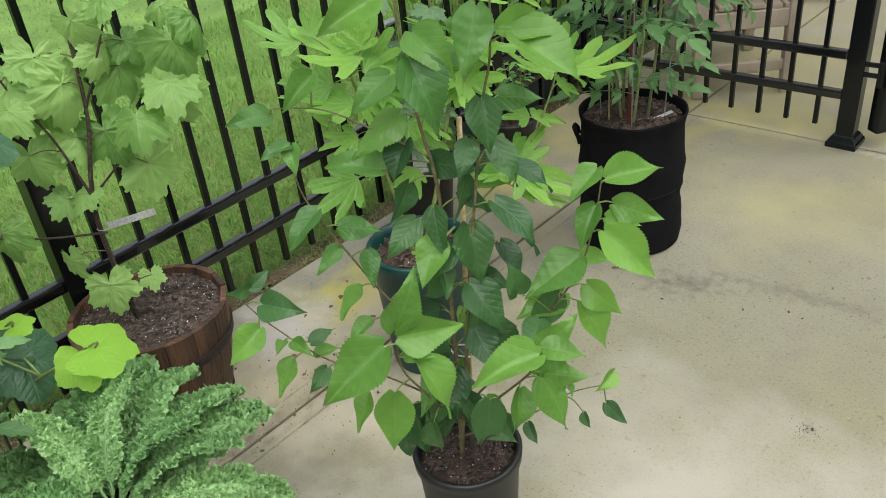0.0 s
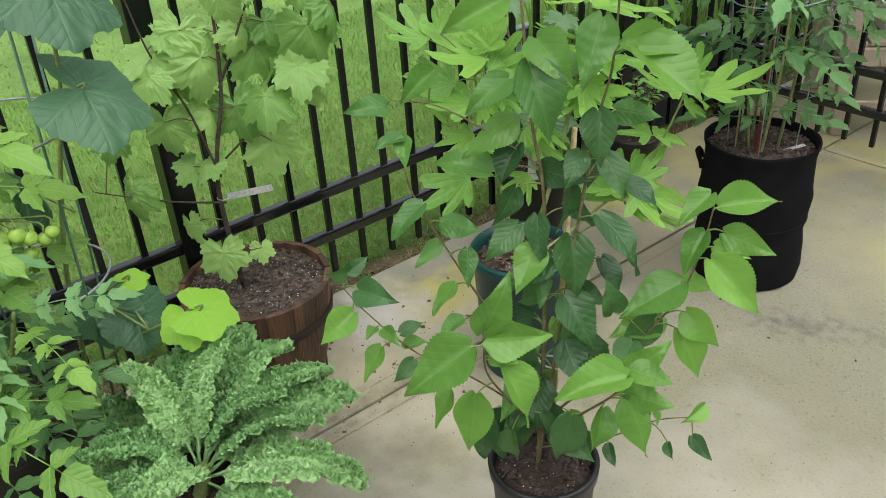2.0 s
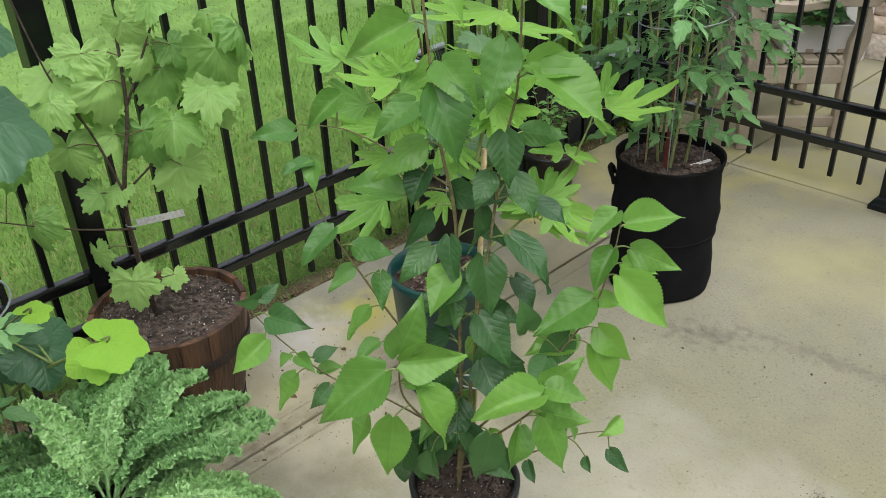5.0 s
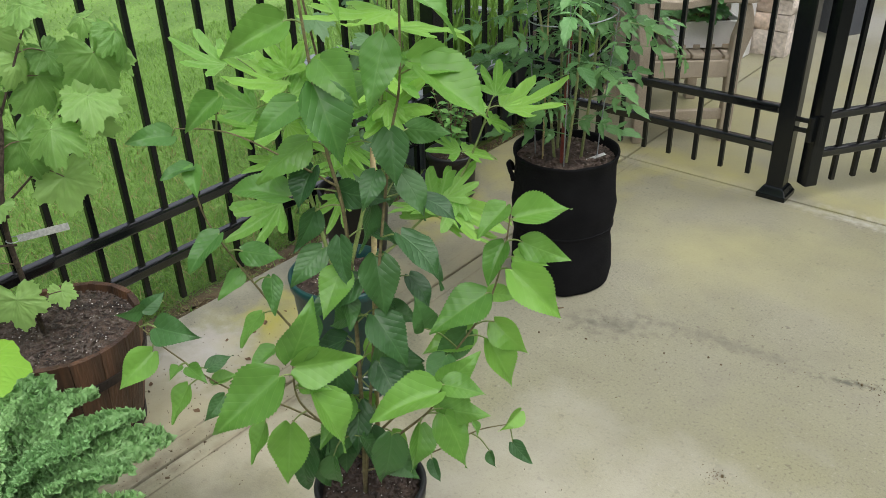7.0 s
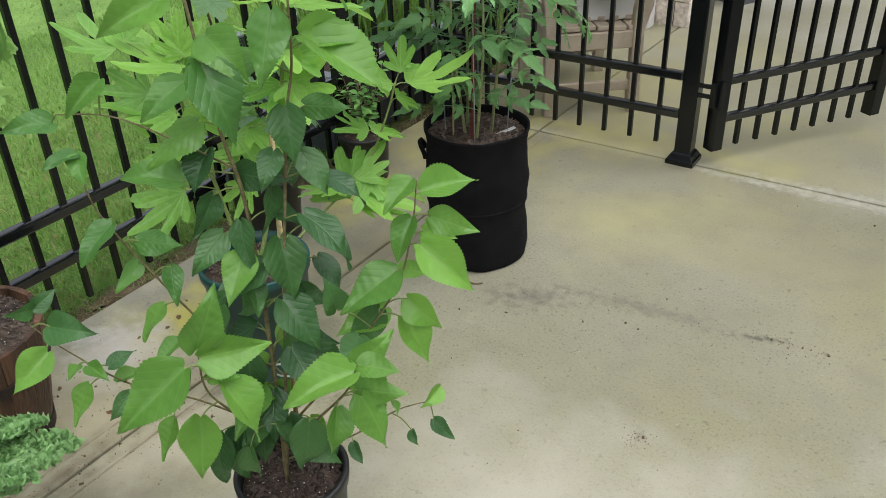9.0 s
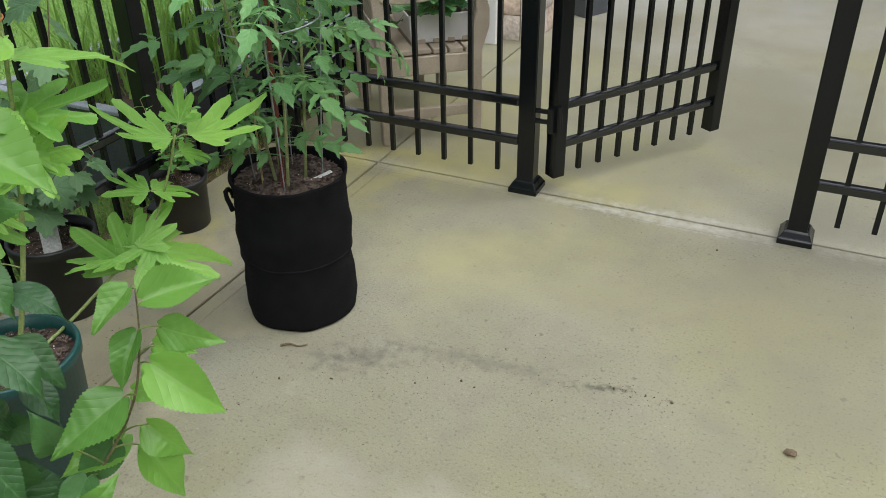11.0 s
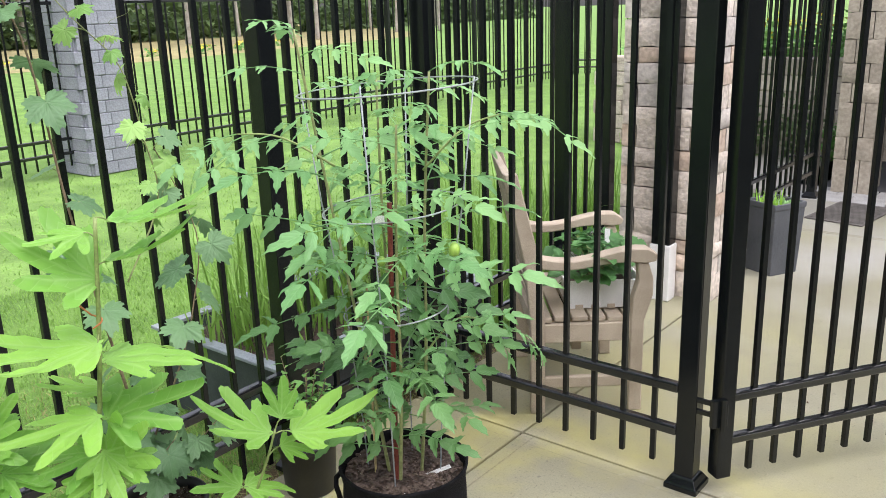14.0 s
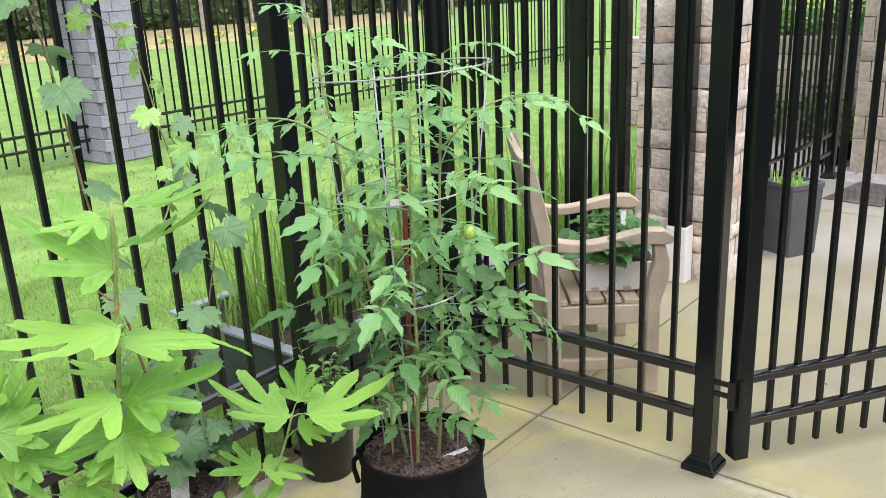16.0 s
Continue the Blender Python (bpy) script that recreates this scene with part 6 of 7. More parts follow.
bm.faces.new(outer0[::-1]), bm.faces.new(inn)
for a, b in ((outer0, outer1), (outer1, lip), (lip, inn)):
    for k in range(4):
        bm.faces.new((a[k], a[(k + 1) % 4], b[(k + 1) % 4], b[k]))
bmesh.ops.bevel(bm, geom=[e for e in bm.edges], offset=0.003, segments=1, affect="EDGES")
part("tray", bm, WHITE, tray)
for k in range(4):
    bm = bmesh.new()
    box(bm, -0.105 + 0.062 * k, -0.105 + 0.062 * k + 0.03, -0.156, -0.14, -0.001, 0.018, 0.002)
    part("foot_notch", bm, TEAK, tray)
bm = bmesh.new()
box(bm, -L + 0.02, L - 0.02, 0.03 - W + 0.02, 0.03 + W - 0.02, H - 0.038, H - 0.02, 0.004)
part("soil", bm, SOIL, tray)


def trefoil(seed):
    leafs = [blade_leaf(STRAW, 0.05, 0.021, oval, 8, 0.1, 0.3, 0.25, 0.04, half=3, seed=seed + i) for i in range(2)]
    return merged([(leafs[i % 2], aim((0, 0, 0), (math.cos(a), math.sin(a), 0.1), (0, 0, 1))) for i, a in enumerate((0, 1.9, -1.9))], STRAW)


TREF = [trefoil(s) for s in (1, 3, 5)]
rnd = random.Random(91)
for k in range(4):
    cx, cy = -0.04 + 0.08 * (k % 2), -0.12 + 0.1 * k
    base = tray.matrix_basis @ Vector((cx, cy, H - 0.02))
    sb = thing("strawberry_plant", tuple(base), "low strawberry plant with dark toothed leaves", "plant", "strawberries in the box")
    bm = bmesh.new()
    for i in range(17):
        a = rnd.uniform(0, 6.3)
        r = rnd.uniform(0.03, 0.15)
        tip = Vector((r * math.cos(a), r * math.sin(a), rnd.uniform(0.02, 0.13) - (0.09 if r > 0.13 and math.cos(a + 0.7) < 0 else 0)))
        tube(bm, spline([(0, 0, 0), tuple(tip * 0.5 + Vector((0, 0, 0.05))), tuple(tip)], 4), 0.0015, 0.001, 5)
        leaf_on(sb, TREF[rnd.randrange(3)], aim(base + tip, (math.cos(a), math.sin(a), -0.15), (0.1, -0.1, 1), rnd.uniform(-0.4, 0.4), rnd.uniform(0.8, 1.3)))
    part("stalk", bm, STEMGREEN, sb)["kind"] = "stuff"
lab = thing("plant_label", tuple(tray.matrix_basis @ Vector((0.06, 0.05, H - 0.03))), "white plant tag standing in the planter box", "label", turn=30)
bm = bmesh.new()
box(bm, -0.011, 0.011, -0.0008, 0.0008, 0, 0.17, 0.0004, Matrix.Rotation(radians(-8), 4, "X"))
part("tag", bm, WHITE, lab)

# ---- stone pillars ----
def pillar(x0, x1, y0, y1, h, label, seed, course=0.15, stones=(STONE, STONE, STONE, PINKSTONE, GREYSTONE), least=0.13):
    p = thing("stone_pillar", ((x0 + x1) / 2, (y0 + y1) / 2, 0), label, "pillar", "stone pillars")
    rnd = random.Random(seed)
    hx, hy = (x1 - x0) / 2, (y1 - y0) / 2
    bm = bmesh.new()
    box(bm, -hx + 0.05, hx - 0.05, -hy + 0.05, hy - 0.05, 0, h)
    part("core", bm, MORTAR, p)
    z, row = 0.0, 0
    while z < h - 0.02:
        ch = course * rnd.choice((0.75, 0.9, 1.0, 1.15, 1.35))
        ch = min(ch, h - z)
        for face in range(4):
            half, depth = ((hx, hy), (hy, hx), (hx, hy), (hy, hx))[face]
            turn = Matrix.Rotation(face * math.pi / 2, 4, "Z")
            s = -half + (0.085 if row % 2 else 0.0)
            end = half - (0.0 if row % 2 else 0.085)
            while s < end - 0.01:
                w = min(rnd.uniform(least, 0.38), end - s)
                if end - s - w < 0.08:
                    w = end - s
                bm = bmesh.new()
                nx, nz = 6, 4
                g = 0.0022
                o = rnd.uniform(0, 90)
                proud = rnd.uniform(0.002, 0.014)
                out = []
                for i in range(nx + 1):
                    col = []
                    for k in range(nz + 1):
                        edge = i in (0, nx) or k in (0, nz)
                        px, pz = s + g + (w - 2 * g) * i / nx, z + g + (ch - 2 * g) * k / nz
                        d = 0.0 if edge else proud + 0.008 * noise.noise((px * 11, pz * 14, o)) + 0.004 * noise.noise((px * 30, pz * 30, o))
                        col.append(bm.verts.new((px, -depth - d, pz + (0.009 * noise.noise((px * 16, row * 3.7 + k * 1.3, face)) if edge else 0))))
                    out.append(col)
                back = [bm.verts.new((x, -depth + 0.08, zz)) for x, zz in ((s + g, z + g), (s + w - g, z + g), (s + w - g, z + ch - g), (s + g, z + ch - g))]
                for i in range(nx):
                    for k in range(nz):
                        bm.faces.new((out[i][k], out[i + 1][k], out[i + 1][k + 1], out[i][k + 1]))
                bm.faces.new([out[i][0] for i in range(nx, -1, -1)] + [back[0], back[1]])
                bm.faces.new([out[i][nz] for i in range(nx + 1)] + [back[2], back[3]])
                bm.faces.new([out[0][k] for k in range(nz + 1)] + [back[3], back[0]])
                bm.faces.new([out[nx][k] for k in range(nz, -1, -1)] + [back[1], back[2]])
                for f in bm.faces:
                    f.smooth = len(f.verts) == 4 and all(abs(v.co.y + depth) < 0.05 for v in f.verts)
                for e in bm.edges:
                    e.smooth = all(f.smooth for f in e.link_faces)
                bmesh.ops.transform(bm, matrix=turn, verts=bm.verts[:])
                part("stone", bm, rnd.choice(stones), p)
                s += w
        z += ch
        row += 1
    return p


pillar(-2.25, -1.715, 5.95, 6.45, 2.5, "square pillar of rough split tan stone", 5, 0.105)
pillar(-1.9, -1.62, 8.98, 9.4, 2.5, "farther square pillar of tan stone, its colour darkened for shade", 6, 0.2, (TANSTONE,), 0.3)

spout = thing("downspout", (-1.955, 5.875, 0), "black square downspout with a white lower end by the pillar", "downspout")
bm = bmesh.new()
box(bm, -0.052, 0.052, -0.04, 0.04, 0.305, 2.5, 0.006)
box(bm, -0.02, -0.012, -0.044, -0.03, 0.31, 2.5)
part("pipe", bm, BLACK, spout)
bm = bmesh.new()
box(bm, -0.057, 0.057, -0.046, 0.046, 0.0, 0.305, 0.006)
part("base", bm, WHITE, spout, "white plastic base")

# ---- tall planter by the pillar ----
urn = thing("tall_planter", (-1.635, 6.67, 0), "tall square slate grey planter on the concrete", "planter", turn=-28)
bm = bmesh.new()
prev = None
for r, z in ((0.098, 0), (0.112, 0.385), (0.117, 0.39), (0.117, 0.42), (0.106, 0.42), (0.103, 0.36)):
    ring = [bm.verts.new((sx * r, sy * r, z)) for sx, sy in ((-1, -1), (1, -1), (1, 1), (-1, 1))]
    if prev:
        for k in range(4):
            bm.faces.new((prev[k], prev[(k + 1) % 4], ring[(k + 1) % 4], ring[k]))
    else:
        bm.faces.new(ring[::-1])
    prev = ring
bm.faces.new(prev)
bmesh.ops.bevel(bm, geom=bm.edges[:], offset=0.003, segments=1, affect="EDGES")
part("body", bm, SLATE, urn)
bm = bmesh.new()
box(bm, -0.1, 0.1, -0.1, 0.1, 0.361, 0.38, 0.004)
part("soil", bm, SOIL, urn)


def tuft(name, at, label, count, length, material, seed, spread=0.12, width=0.008, category="plant"):
    """A tuft of strap leaves arching out from one base."""
    rnd = random.Random(seed)
    t = thing(name, at, label, category)
    verts, faces, uvs = [], [], []
    for _ in range(count):
        a, ln, b = rnd.uniform(0, 6.3), length * rnd.uniform(0.55, 1.1), rnd.uniform(0.1, 1.0)
        ox, oy = rnd.gauss(0, spread * 0.4), rnd.gauss(0, spread * 0.4)
        w = width * rnd.uniform(0.6, 1.2)
        base = len(verts)
        for k in range(6):
            u = k / 5
            r = ln * b * 0.7 * u ** 1.5
            z = ln * (u - 0.45 * b * u * u)
            for s in (-1, 1):
                ww = w * (1 - u) ** 0.6 + 0.0004
                verts.append((ox + r * math.cos(a) - s * ww * math.sin(a), oy + r * math.sin(a) + s * ww * math.cos(a), z))
                uvs.append((u, 0.3 * s))
        for k in range(5):
            q = base + 2 * k
            faces.append((q, q + 1, q + 3, q + 2))
    ob = new("foliage", grid_mesh("foliage", verts, faces, uvs, material))
    ob.parent = t
    ob["kind"] = "stuff"
    return t


tuft("spider_grass", (-1.66, 6.63, 0.378), "small tuft of pale grass in the tall planter", 40, 0.13, LIME, 4, 0.07, 0.005)
tuft("trailing_plant", (-1.6, 6.7, 0.378), "small grey green bedding plant in the tall planter", 40, 0.06, KALE, 5, 0.07, 0.012)

mat = thing("door_mat", (-1.58, 8.28, 0.0), "brown ribbed rubber door mat on the patio", "mat", turn=-8)
bm = bmesh.new()
box(bm, -0.2, 0.2, -0.32, 0.32, 0.0015, 0.012, 0.004)
part("base", bm, RUBBER, mat)
bm = bmesh.new()
for k in range(20):
    box(bm, -0.18, 0.18, -0.29 + 0.029 * k, -0.29 + 0.029 * k + 0.016, 0.011, 0.016)
part("ribs", bm, RUBBER, mat)

bin_ = thing("wheeled_bin", (-1.3, 9.4, 0), "black wheeled bin with a pale grey lid", "bin")
bm = bmesh.new()
prev = None
for r, q, z in ((0.16, 0.18, 0.04), (0.2, 0.23, 0.66), (0.215, 0.245, 0.665), (0.215, 0.245, 0.7)):
    ring = [bm.verts.new((sx * r, sy * q, z)) for sx, sy in ((-1, -1), (1, -1), (1, 1), (-1, 1))]
    if prev:
        for k in range(4):
            bm.faces.new((prev[k], prev[(k + 1) % 4], ring[(k + 1) % 4], ring[k]))
    else:
        bm.faces.new(ring[::-1])
    prev = ring
bm.faces.new(prev)
bmesh.ops.bevel(bm, geom=bm.edges[:], offset=0.015, segments=2, affect="EDGES")
part("body", bm, BLACK, bin_)
bm = bmesh.new()
box(bm, -0.225, 0.225, -0.26, 0.26, 0.702, 0.745, 0.015)
part("lid", bm, RIMGREY, bin_)
for s in (-1, 1):
    bm = bmesh.new()
    tube(bm, [Vector((s * 0.19 - 0.02, 0.2, 0.08)), Vector((s * 0.19 + 0.02, 0.2, 0.08))], 0.08, seg=20)
    part("wheel", bm, PLASTIC, bin_)

# ---- paved corner and planted wall behind the fence ----
TERRACE = []
bm = bmesh.new()
box(bm, -2.95, -2.02, 8.8, 10.5, -0.06, -0.004, 0.004)
tagged(link("pavement", bm, DRYSPOT), "pale dry concrete paving behind the fence", "pavement", kind="structure")
wall = thing("retaining_wall", (-3.0, 10.6, -0.03), "low wall of brown stone blocks holding a flower bed", "wall", kind="structure")
rnd = random.Random(77)
for row in range(6):
    x = -1.8 + (0.0 if row % 2 else -0.14)
    while x < 1.66:
        w = min(rnd.uniform(0.24, 0.4), 1.68 - x)
        bm = bmesh.new()
        d = rnd.uniform(0, 0.02)
        box(bm, x + 0.003, x + w - 0.003, -d, 0.3, row * 0.162, row * 0.162 + 0.158, 0.012)
        part("stone", bm, BARKSTONE, wall)
        x += w
bm = bmesh.new()
box(bm, -1.85, 1.68, 0.28, 3.0, 0, 0.93)
part("bed", bm, DIRT, wall)
for k in range(9):
    x, y = -4.4 + 0.36 * k + rnd.uniform(-0.1, 0.1), 11.15 + rnd.uniform(-0.15, 0.5)
    fl = thing("flower_clump", (x, y, 0.88), "leafy clump of yellow flowers behind the stone wall", "flowers", "yellow flowers behind the wall")
    bm = bmesh.new()
    tube(bm, spline([(0, 0, 0), (0.01, 0, 0.12), (0, 0.01, 0.3)], 2), 0.006, 0.003, 5)
    part("stem", bm, STEMGREEN, fl)
    for nm, n_, sp, z0, zs, size, mt in (("leaves", 160, 0.17, 0.16, 0.1, 0.1, BLUEB), ("petals", 40, 0.16, 0.36, 0.07, 0.055, YELLOW)):
        verts_ = [(rnd.gauss(0, sp), rnd.gauss(0, sp), max(0.02, rnd.gauss(z0, zs))) for _ in range(n_)]
        TERRACE.append((nm, fl, verts_, size, mt))
for x, y, h, mt in ((-2.55, 10.25, 0.3, WOODS), (-3.1, 10.3, 0.26, WOODS), (-3.7, 10.2, 0.34, BLUEB), (-2.15, 10.3, 0.22, BLUEB)):
    sh = thing("low_shrub", (x, y, -0.01), "rounded low shrub at the foot of the wall", "shrub", "shrubs at the wall")
    bm = bmesh.new()
    for a in (0.3, 2.2, 4.4):
        tube(bm, spline([(0, 0, 0), (0.05 * math.cos(a), 0.05 * math.sin(a), h * 0.6), (0.12 * math.cos(a), 0.12 * math.sin(a), h * 1.2)], 2), 0.008, 0.003, 5)
    part("stem", bm, STEMBROWN, sh)
    TERRACE.append(("leaves", sh, [(rnd.gauss(0, 0.13), rnd.gauss(0, 0.13), max(0.03, rnd.gauss(h, h * 0.4))) for _ in range(260)], 0.075, mt))
rail = thing("handrail", (-1.5, 9.95, 0), "black sloping metal handrail behind the bin", "handrail")
bm = bmesh.new()
bar(bm, -0.3, 0.0, 0.28, 0.3, 0.62, 0.03, 0.04)
for v in bm.verts:
    v.co.z += 0.75 * (v.co.x + 0.3)
part("rail", bm, BLACK, rail)
for k in range(6):
    bm = bmesh.new()
    x = -0.28 + 0.1 * k
    box(bm, x, x + 0.02, 0.017 + 0.052 * k, 0.037 + 0.052 * k, 0, 0.62 + 0.75 * (x + 0.3))
    part("picket", bm, BLACK, rail)
stand = thing("metal_stand", (-2.24, 8.95, -0.004), "small bent black metal stand behind the fence", "stand")
for dx in (0.0, 0.1):
    bm = bmesh.new()
    tube(bm, spline([(dx, 0, 0), (dx, 0, 0.24), (dx + 0.02, 0, 0.27), (dx + 0.16, 0.05, 0.27), (dx + 0.17, 0.05, 0.0)], 4), 0.009, seg=7)
    part("leg", bm, BLACK, stand, smooth=True)

# ---- dark carport behind ----
house = thing("carport", (0, 9.7, 0), "dark carport with charcoal walls behind the patio", "carport", kind="structure")
# the roof is out of view, extended forward to shade the farther pillar and bin
for x0, x1, y0, y1, z0, z1, nm in ((-1.1, 6, 4.0, 4.2, 0, 2.6, "back_wall"), (-1.3, -1.1, 0.3, 4.2, 0, 2.6, "side_wall"), (5.9, 6.1, 0, 4.0, 0, 2.6, "side_wall"), (-2.4, 6.3, -1.0, 4.4, 2.6, 2.8, "roof"), (-2.3, 6.1, -0.95, -0.8, 2.35, 2.6, "fascia")):
    bm = bmesh.new()
    box(bm, x0, x1, y0, y1, z0, z1, 0.004)
    part(nm, bm, DARKWALL, house)

# ---- unseen east wall, added to hold sky light off the patio ----
bm = bmesh.new()
box(bm, 3.2, 3.5, -4.2, 8.7, 0, 3.0, 0.01)
tagged(link("wall_east", bm, UNSEENWALL), "plain tan wall, unseen, added to block light from the east", "wall", kind="structure")

# ---- trough and tall flowers beyond the fence ----
trough = thing("garden_trough", (-2.72, 4.2, -0.03), "long grey plastic trough on the lawn behind the fence", "planter")
bm = bmesh.new()
prev = None
for rx, ry, z in ((0.33, 0.58, 0), (0.37, 0.62, 0.36), (0.34, 0.59, 0.36), (0.33, 0.58, 0.29)):
    ring = [bm.verts.new((sx * rx, sy * ry, z)) for sx, sy in ((-1, -1), (1, -1), (1, 1), (-1, 1))]
    if prev:
        for k in range(4):
            bm.faces.new((prev[k], prev[(k + 1) % 4], ring[(k + 1) % 4], ring[k]))
    else:
        bm.faces.new(ring[::-1])
    prev = ring
bm.faces.new(prev)
bmesh.ops.bevel(bm, geom=bm.edges[:], offset=0.005, segments=1, affect="EDGES")
part("body", bm, ZINC, trough)
for sx, sy, lx, ly in ((0, -1, 0.385, 0.025), (0, 1, 0.385, 0.025), (-1, 0, 0.025, 0.58), (1, 0, 0.025, 0.58)):
    bm = bmesh.new()
    box(bm, sx * 0.36 - lx, sx * 0.36 + lx, sy * 0.61 - ly, sy * 0.61 + ly, 0.362 + 0.001 * abs(sx), 0.376 + 0.001 * abs(sx), 0.003)
    part("rim", bm, RIMGREY, trough, "pale grey rim")
bm = bmesh.new()
box(bm, -0.325, 0.325, -0.575, 0.575, 0.293, 0.32, 0.004)
part("soil", bm, SOIL, trough)
rnd = random.Random(95)
for k in range(40):
    inside = k < 16
    x, y = (rnd.uniform(-2.98, -2.46), rnd.uniform(3.7, 4.7)) if inside else (rnd.uniform(-3.5, -2.42), rnd.uniform(4.95, 7.2))
    tuft("tall_grass", (x, y, 0.285 if inside else -0.035), "clump of tall green meadow grass behind the fence", 26, rnd.uniform(0.35, 0.65) if inside else rnd.uniform(0.5, 1.0), GRASS, 200 + k, 0.22, 0.006, "grass")["group"] = "meadow grass clumps"

# ---- grey brick pillar on the lawn ----
gp = thing("brick_pillar", (-8.62, 6.5, -0.03), "grey painted brick pillar in the far fence", "pillar")
bm = bmesh.new()
box(bm, -0.26, 0.26, -0.26, 0.26, 0, 2.3)
part("core", bm, GREYBRICK, gp)
brick = bmesh.new()
box(brick, -0.1305, 0.1305, -0.02, 0.03, -0.061, 0.061, 0.008)
BRICK_MESH = bpy.data.meshes.new("brick")
brick.to_mesh(BRICK_MESH)
brick.free()
BRICK_MESH.materials.append(GREYBRICK)
for row in range(18):
    for face in range(4):
        for k in range(2):
            off = -0.14 + 0.265 * k + (0.03 if (row + face) % 2 else -0.015)
            child("brick", BRICK_MESH, gp, Matrix.Rotation(face * math.pi / 2, 4, "Z") @ Matrix.Translation((off, -0.268 + (0.004 if k == 1 else 0), 0.063 + 0.126 * row)))


# ---- trees beyond the lawn ----
def tree(at, h, r, seed):
    rnd = random.Random(seed)
    t = thing("tree", at, "tall woodland tree with a rough grey trunk", "tree", "woodland trees")
    bm = bmesh.new()
    tube(bm, spline([(0, 0, -0.1), (rnd.uniform(-0.1, 0.1), rnd.uniform(-0.1, 0.1), h * 0.35), (rnd.uniform(-0.3, 0.3), rnd.uniform(-0.3, 0.3), h * 0.9)], 6), r, r * 0.35, 12)
    for k in range(6):
        a, z = rnd.uniform(0, 6.3), h * rnd.uniform(0.35, 0.75)
        tube(bm, spline([(0, 0, z), (0.8 * math.cos(a), 0.8 * math.sin(a), z + 0.7), (2.0 * math.cos(a), 2.0 * math.sin(a), z + 1.3)], 4), r * 0.35, r * 0.1, 7)
    part("trunk", bm, TRUNK, t, smooth=True)
    foliage("crown", t, [(rnd.gauss(0, 1.3), rnd.gauss(0, 1.3), h * 0.75 + rnd.gauss(0, h * 0.14)) for _ in range(900)], 0.32, rnd)
    return t


def foliage(name, parent, places, size, rnd, material=WOODS, thin=0.45):
    verts, faces, uvs = [], [], []
    for x, y, z in places:
        s = size * rnd.uniform(0.6, 1.3)
        m = aim((x, y, z), (rnd.gauss(0, 1), rnd.gauss(0, 1), rnd.gauss(0, 0.6)), (rnd.gauss(0, 0.6), rnd.gauss(0, 0.6), 1))
        b = len(verts)
        for u, v, w in ((0, 0, 0), (0.5, -thin, 0.1), (1, 0, -0.1), (0.5, thin, 0.1)):
            verts.append(tuple(m @ Vector((u * s, v * s, w * s))))
            uvs.append((u, v * 0.5))
        faces += [(b, b + 1, b + 2), (b, b + 2, b + 3)]
    ob = new(name, grid_mesh(name, verts, faces, uvs, material, False))
    ob.parent = parent
    ob["kind"] = "stuff"
    return ob


rnd = random.Random(97)
for k in range(30):
    u = k / 29
    d = rnd.uniform(0, 5)
    tree((-30 - 9 * u * u - 3.5 * d + rnd.uniform(-1, 1), -14 + 76 * u + rnd.uniform(-0.6, 0.6), 0), rnd.uniform(8, 13), rnd.uniform(0.1, 0.24), 300 + k)
wood = new("woodland_undergrowth")
tagged(wood, "dark tangled undergrowth along the edge of the wood", "undergrowth", kind="stuff")
pl = []
for k in range(15000):
    u = rnd.random()
    d = 26 + abs(rnd.gauss(0, 5))
    pl.append((-21 - 9 * u * u - d, -24 + 115 * u, abs(rnd.gauss(0, 1.7))))
foliage("leaves", wood, pl, 0.7, rnd)
for k in range(16):
    y = rnd.uniform(6, 30)
    x = -27.5 - 0.13 * (y - 6) - rnd.uniform(0.2, 3.0)
    fl = thing("flower_clump", (x, y, -0.02), "low clump of yellow flowers on the mulch", "flowers", "yellow flowers on the mulch")
    foliage("leaves", fl, [(rnd.gauss(0, 0.18), rnd.gauss(0, 0.18), abs(rnd.gauss(0.12, 0.08))) for _ in range(70)], 0.13, rnd, BLUEB)
    foliage("petals", fl, [(rnd.gauss(0, 0.16), rnd.gauss(0, 0.16), 0.22 + abs(rnd.gauss(0, 0.05))) for _ in range(30)], 0.09, rnd, YELLOW)


for nm, owner, places_, size_, mt in TERRACE:
    foliage(nm, owner, places_, size_, rnd, mt)

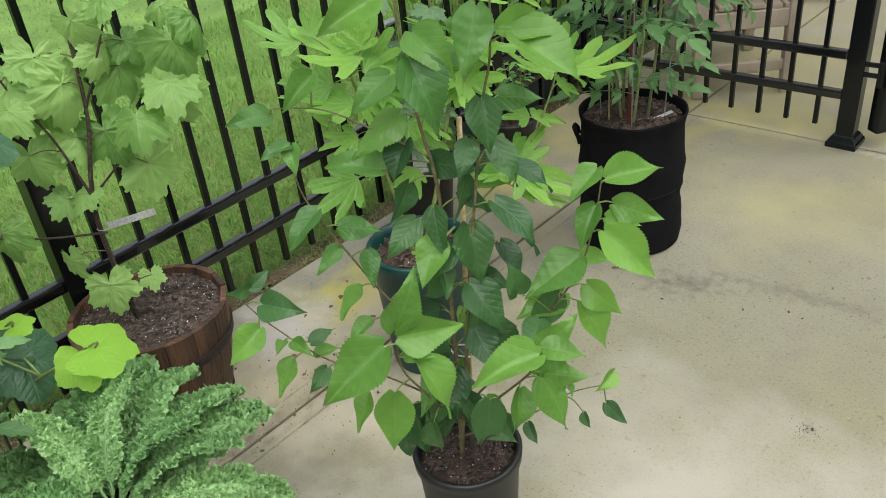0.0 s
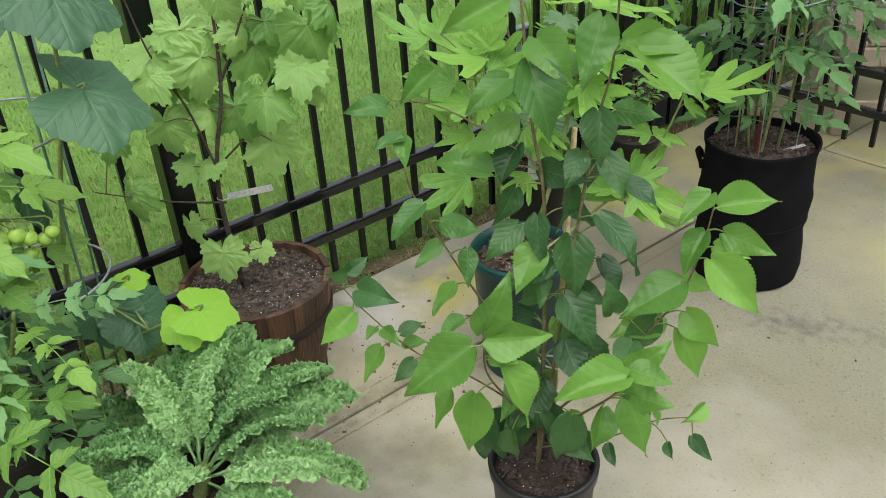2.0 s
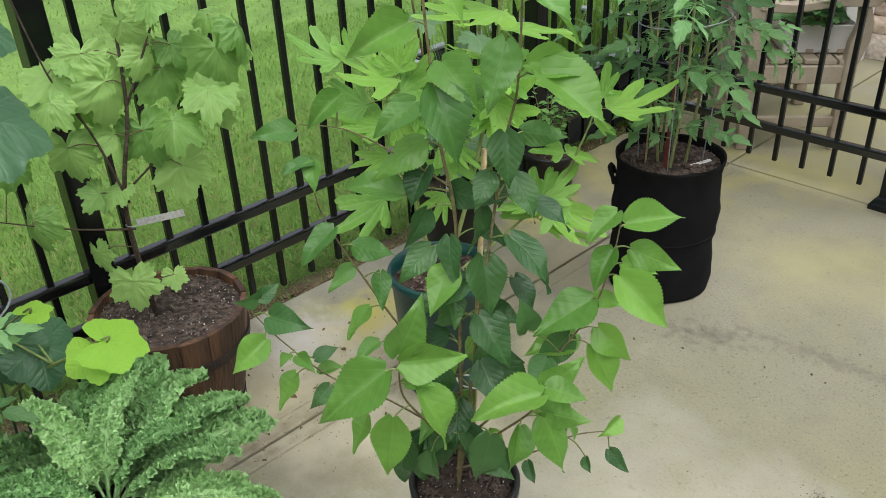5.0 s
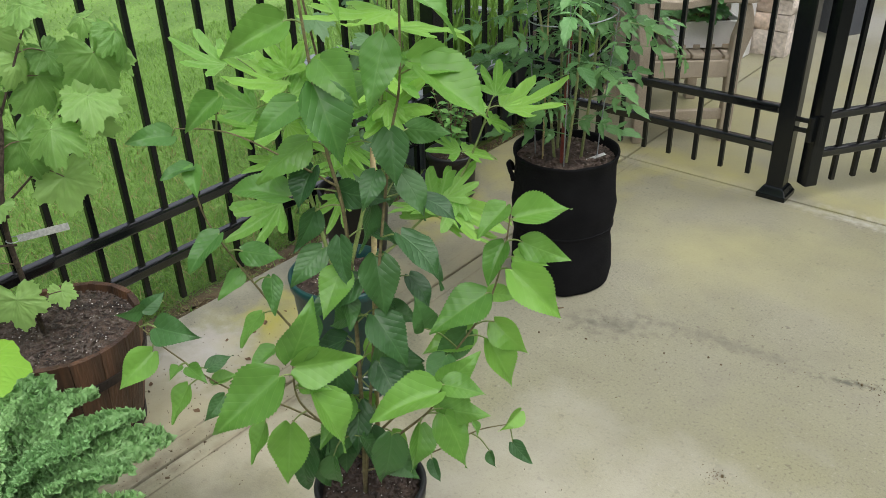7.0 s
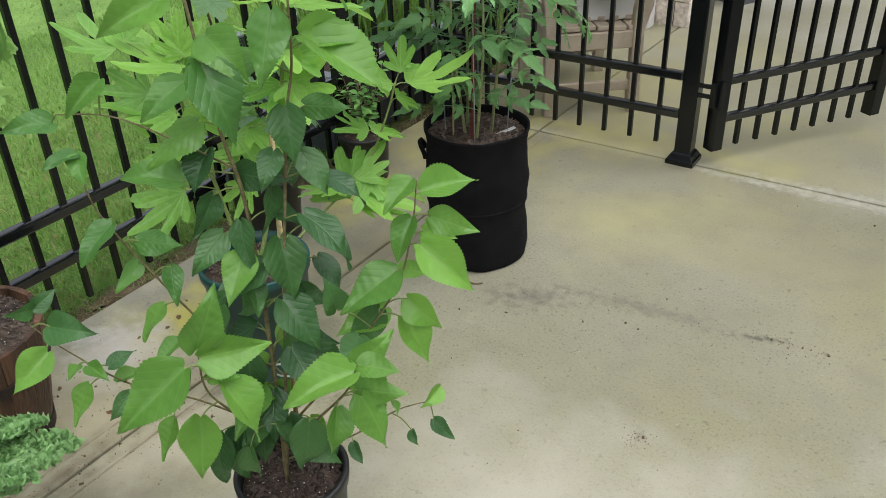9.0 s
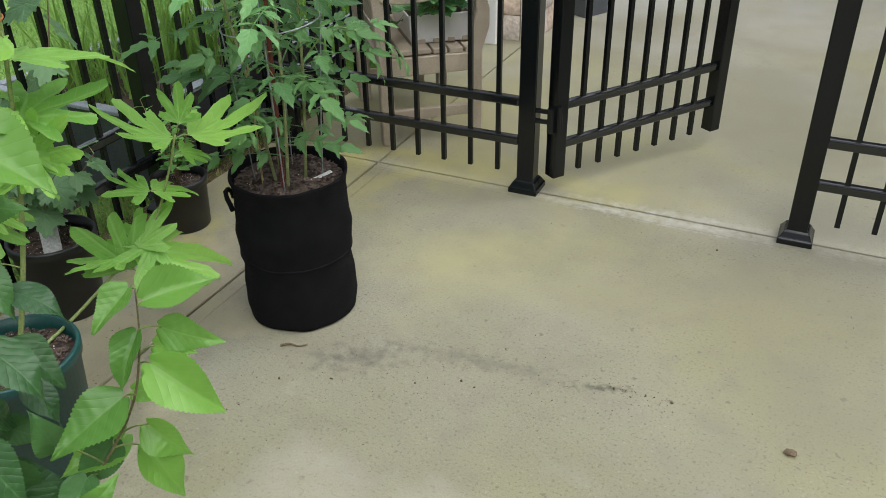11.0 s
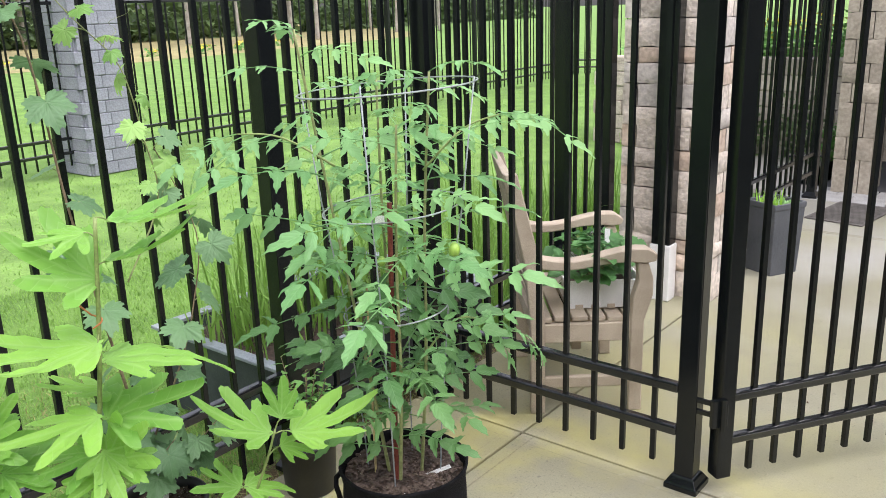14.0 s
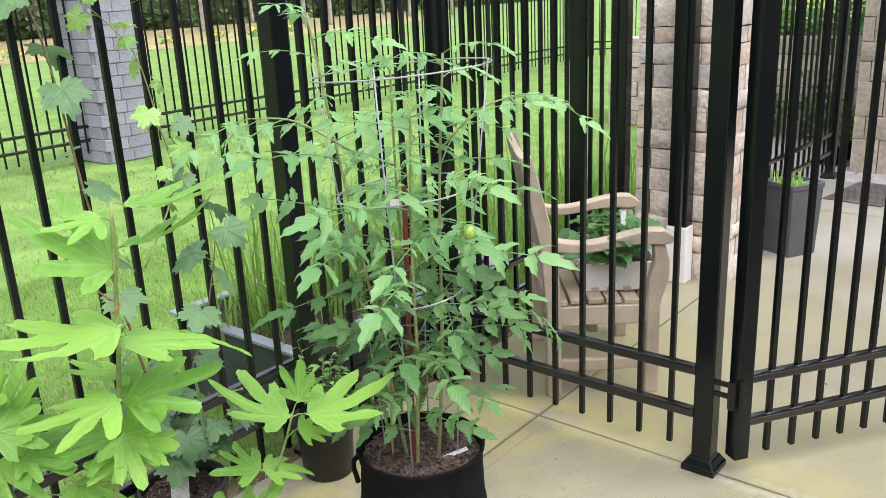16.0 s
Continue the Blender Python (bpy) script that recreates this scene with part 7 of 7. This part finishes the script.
# ---- grass ----
def sward(name, count, x0, x1, y0, y1, h, w, seed, label, bias=1.0):
    rs = np.random.RandomState(seed)
    x = x1 - (x1 - x0) * rs.rand(count) ** bias
    y = y0 + (y1 - y0) * rs.rand(count)
    a = rs.rand(count) * 2 * np.pi
    hh = h * (0.5 + 0.8 * rs.rand(count))
    b = hh * (0.4 + 1.1 * rs.rand(count))
    ww = w * (0.6 + 0.7 * rs.rand(count))
    co = np.zeros((count, 5, 3))
    for k, (u, s) in enumerate(((0, -1), (0, 1), (0.55, -0.8), (0.55, 0.8), (1.0, 0))):
        co[:, k, 0] = x + b * u * u * np.cos(a) - s * ww * np.sin(a)
        co[:, k, 1] = y + b * u * u * np.sin(a) + s * ww * np.cos(a)
        co[:, k, 2] = -0.037 + hh * u * (1 - 0.25 * u)
    idx = np.arange(count)[:, None] * 5
    tri = (idx + np.array([0, 1, 3, 0, 3, 2, 2, 3, 4])).reshape(-1, 3)
    me = bpy.data.meshes.new(name)
    me.vertices.add(count * 5)
    me.vertices.foreach_set("co", co.ravel())
    me.loops.add(tri.size)
    me.loops.foreach_set("vertex_index", tri.ravel())
    me.polygons.add(len(tri))
    me.polygons.foreach_set("loop_start", np.arange(0, tri.size, 3))
    me.polygons.foreach_set("loop_total", np.full(len(tri), 3))
    me.uv_layers.new(name="UVMap")
    me.update()
    me.validate()
    me.materials.append(GRASS)
    return tagged(new(name, me), label, "grass", kind="stuff")


sward("grass", 190000, -5.2, -2.36, -3.0, 8.0, 0.045, 0.0017, 1, "short green lawn grass beside the fence", 1.5)
sward("grass", 110000, -16.0, -5.0, -2.0, 22.0, 0.03, 0.0035, 2, "mown lawn grass farther from the fence")
sward("grass", 1500, -2.4, -2.27, 0.5, 5.5, 0.045, 0.002, 3, "sparse weedy grass in the bare soil edge")
sward("grass", 18000, -3.8, -2.3, -0.5, 5.0, 0.035, 0.0022, 4, "dry straw coloured blades in the lawn", 2.0).data.materials[0] = STRAWGRASS


# ---- litter on the concrete ----
DRYLEAF = blade_leaf(leafy("dry_leaf", (0.12, 0.07, 0.035), (0.2, 0.13, 0.07), 0.8, "pinnate", 5.0, 0.1, (0.2, 0.14, 0.08)), 0.022, 0.007, oval, 0, 0, 0.3, -0.15, 0.05, n=8, half=2)
rnd = random.Random(111)
twig = thing("twig", (-1.385, 3.05, 0.0), "small dry brown twig lying on the concrete", "twig", turn=20)
bm = bmesh.new()
tube(bm, spline([(-0.035, 0, 0.004), (-0.01, 0.006, 0.006), (0.015, 0.0, 0.004), (0.04, 0.008, 0.005)], 4), 0.004, 0.002, 7)
part("stick", bm, STEMBROWN, twig)
pebble = thing("pebble", (-0.087, 3.178, 0.0), "brown pebble lying on the concrete", "pebble")
bm = bmesh.new()
bmesh.ops.create_icosphere(bm, subdivisions=2, radius=0.012, matrix=Matrix.LocRotScale((0, 0, 0.006), None, (1.3, 0.9, 0.6)))
for v in bm.verts:
    v.co += 0.003 * noise.noise_vector(v.co * 120)
part("stone", bm, STEMBROWN, pebble)
bm = bmesh.new()
for cx, cy, dx, dy, n_ in ((-0.5, 3.24, 0.09, 0.02, 60), (-0.66, 3.2, 0.12, 0.05, 30), (-0.69, 2.68, 0.02, 0.02, 40), (-1.15, 3.0, 0.16, 0.14, 60), (-0.95, 3.1, 0.15, 0.06, 30), (-1.95, 2.1, 0.12, 0.2, 260), (-1.75, 2.0, 0.05, 0.35, 200), (-1.9, 2.6, 0.12, 0.35, 90), (-1.72, 1.95, 0.05, 0.2, 60), (-1.0, 2.0, 0.3, 0.3, 50), (-0.6, 2.6, 0.6, 0.9, 120), (-1.6, 2.2, 0.1, 0.1, 40)):
    for _ in range(n_):
        s = rnd.uniform(0.0004, 0.0013) * (2.6 if rnd.random() < 0.05 else 1)
        x, y = rnd.gauss(cx, dx), rnd.gauss(cy, dy)
        if x < -2.24:
            continue
        m = Matrix.LocRotScale((x, y, s * 0.4 + 0.0008), Euler((rnd.uniform(0, 6), rnd.uniform(0, 6), rnd.uniform(0, 6))), (s * rnd.uniform(1, 2), s, s))
        bmesh.ops.create_cube(bm, size=1.6, matrix=m)
tagged(link("soil_crumbs", bm, DIRT), "scattered crumbs of dark soil on the concrete", "soil crumbs", kind="stuff")
for k in range(14):
    x, y = rnd.uniform(-2.12, -1.8), rnd.uniform(2.05, 2.6)
    lf = thing("fallen_leaf", (x, y, 0.002), "small dry brown leaf fallen on the concrete", "leaf", "dry leaves on the concrete", turn=rnd.uniform(0, 360))
    ob = new("blade", DRYLEAF)
    ob.parent = lf
    ob.matrix_basis = Matrix.Scale(rnd.uniform(0.5, 1.1), 4)
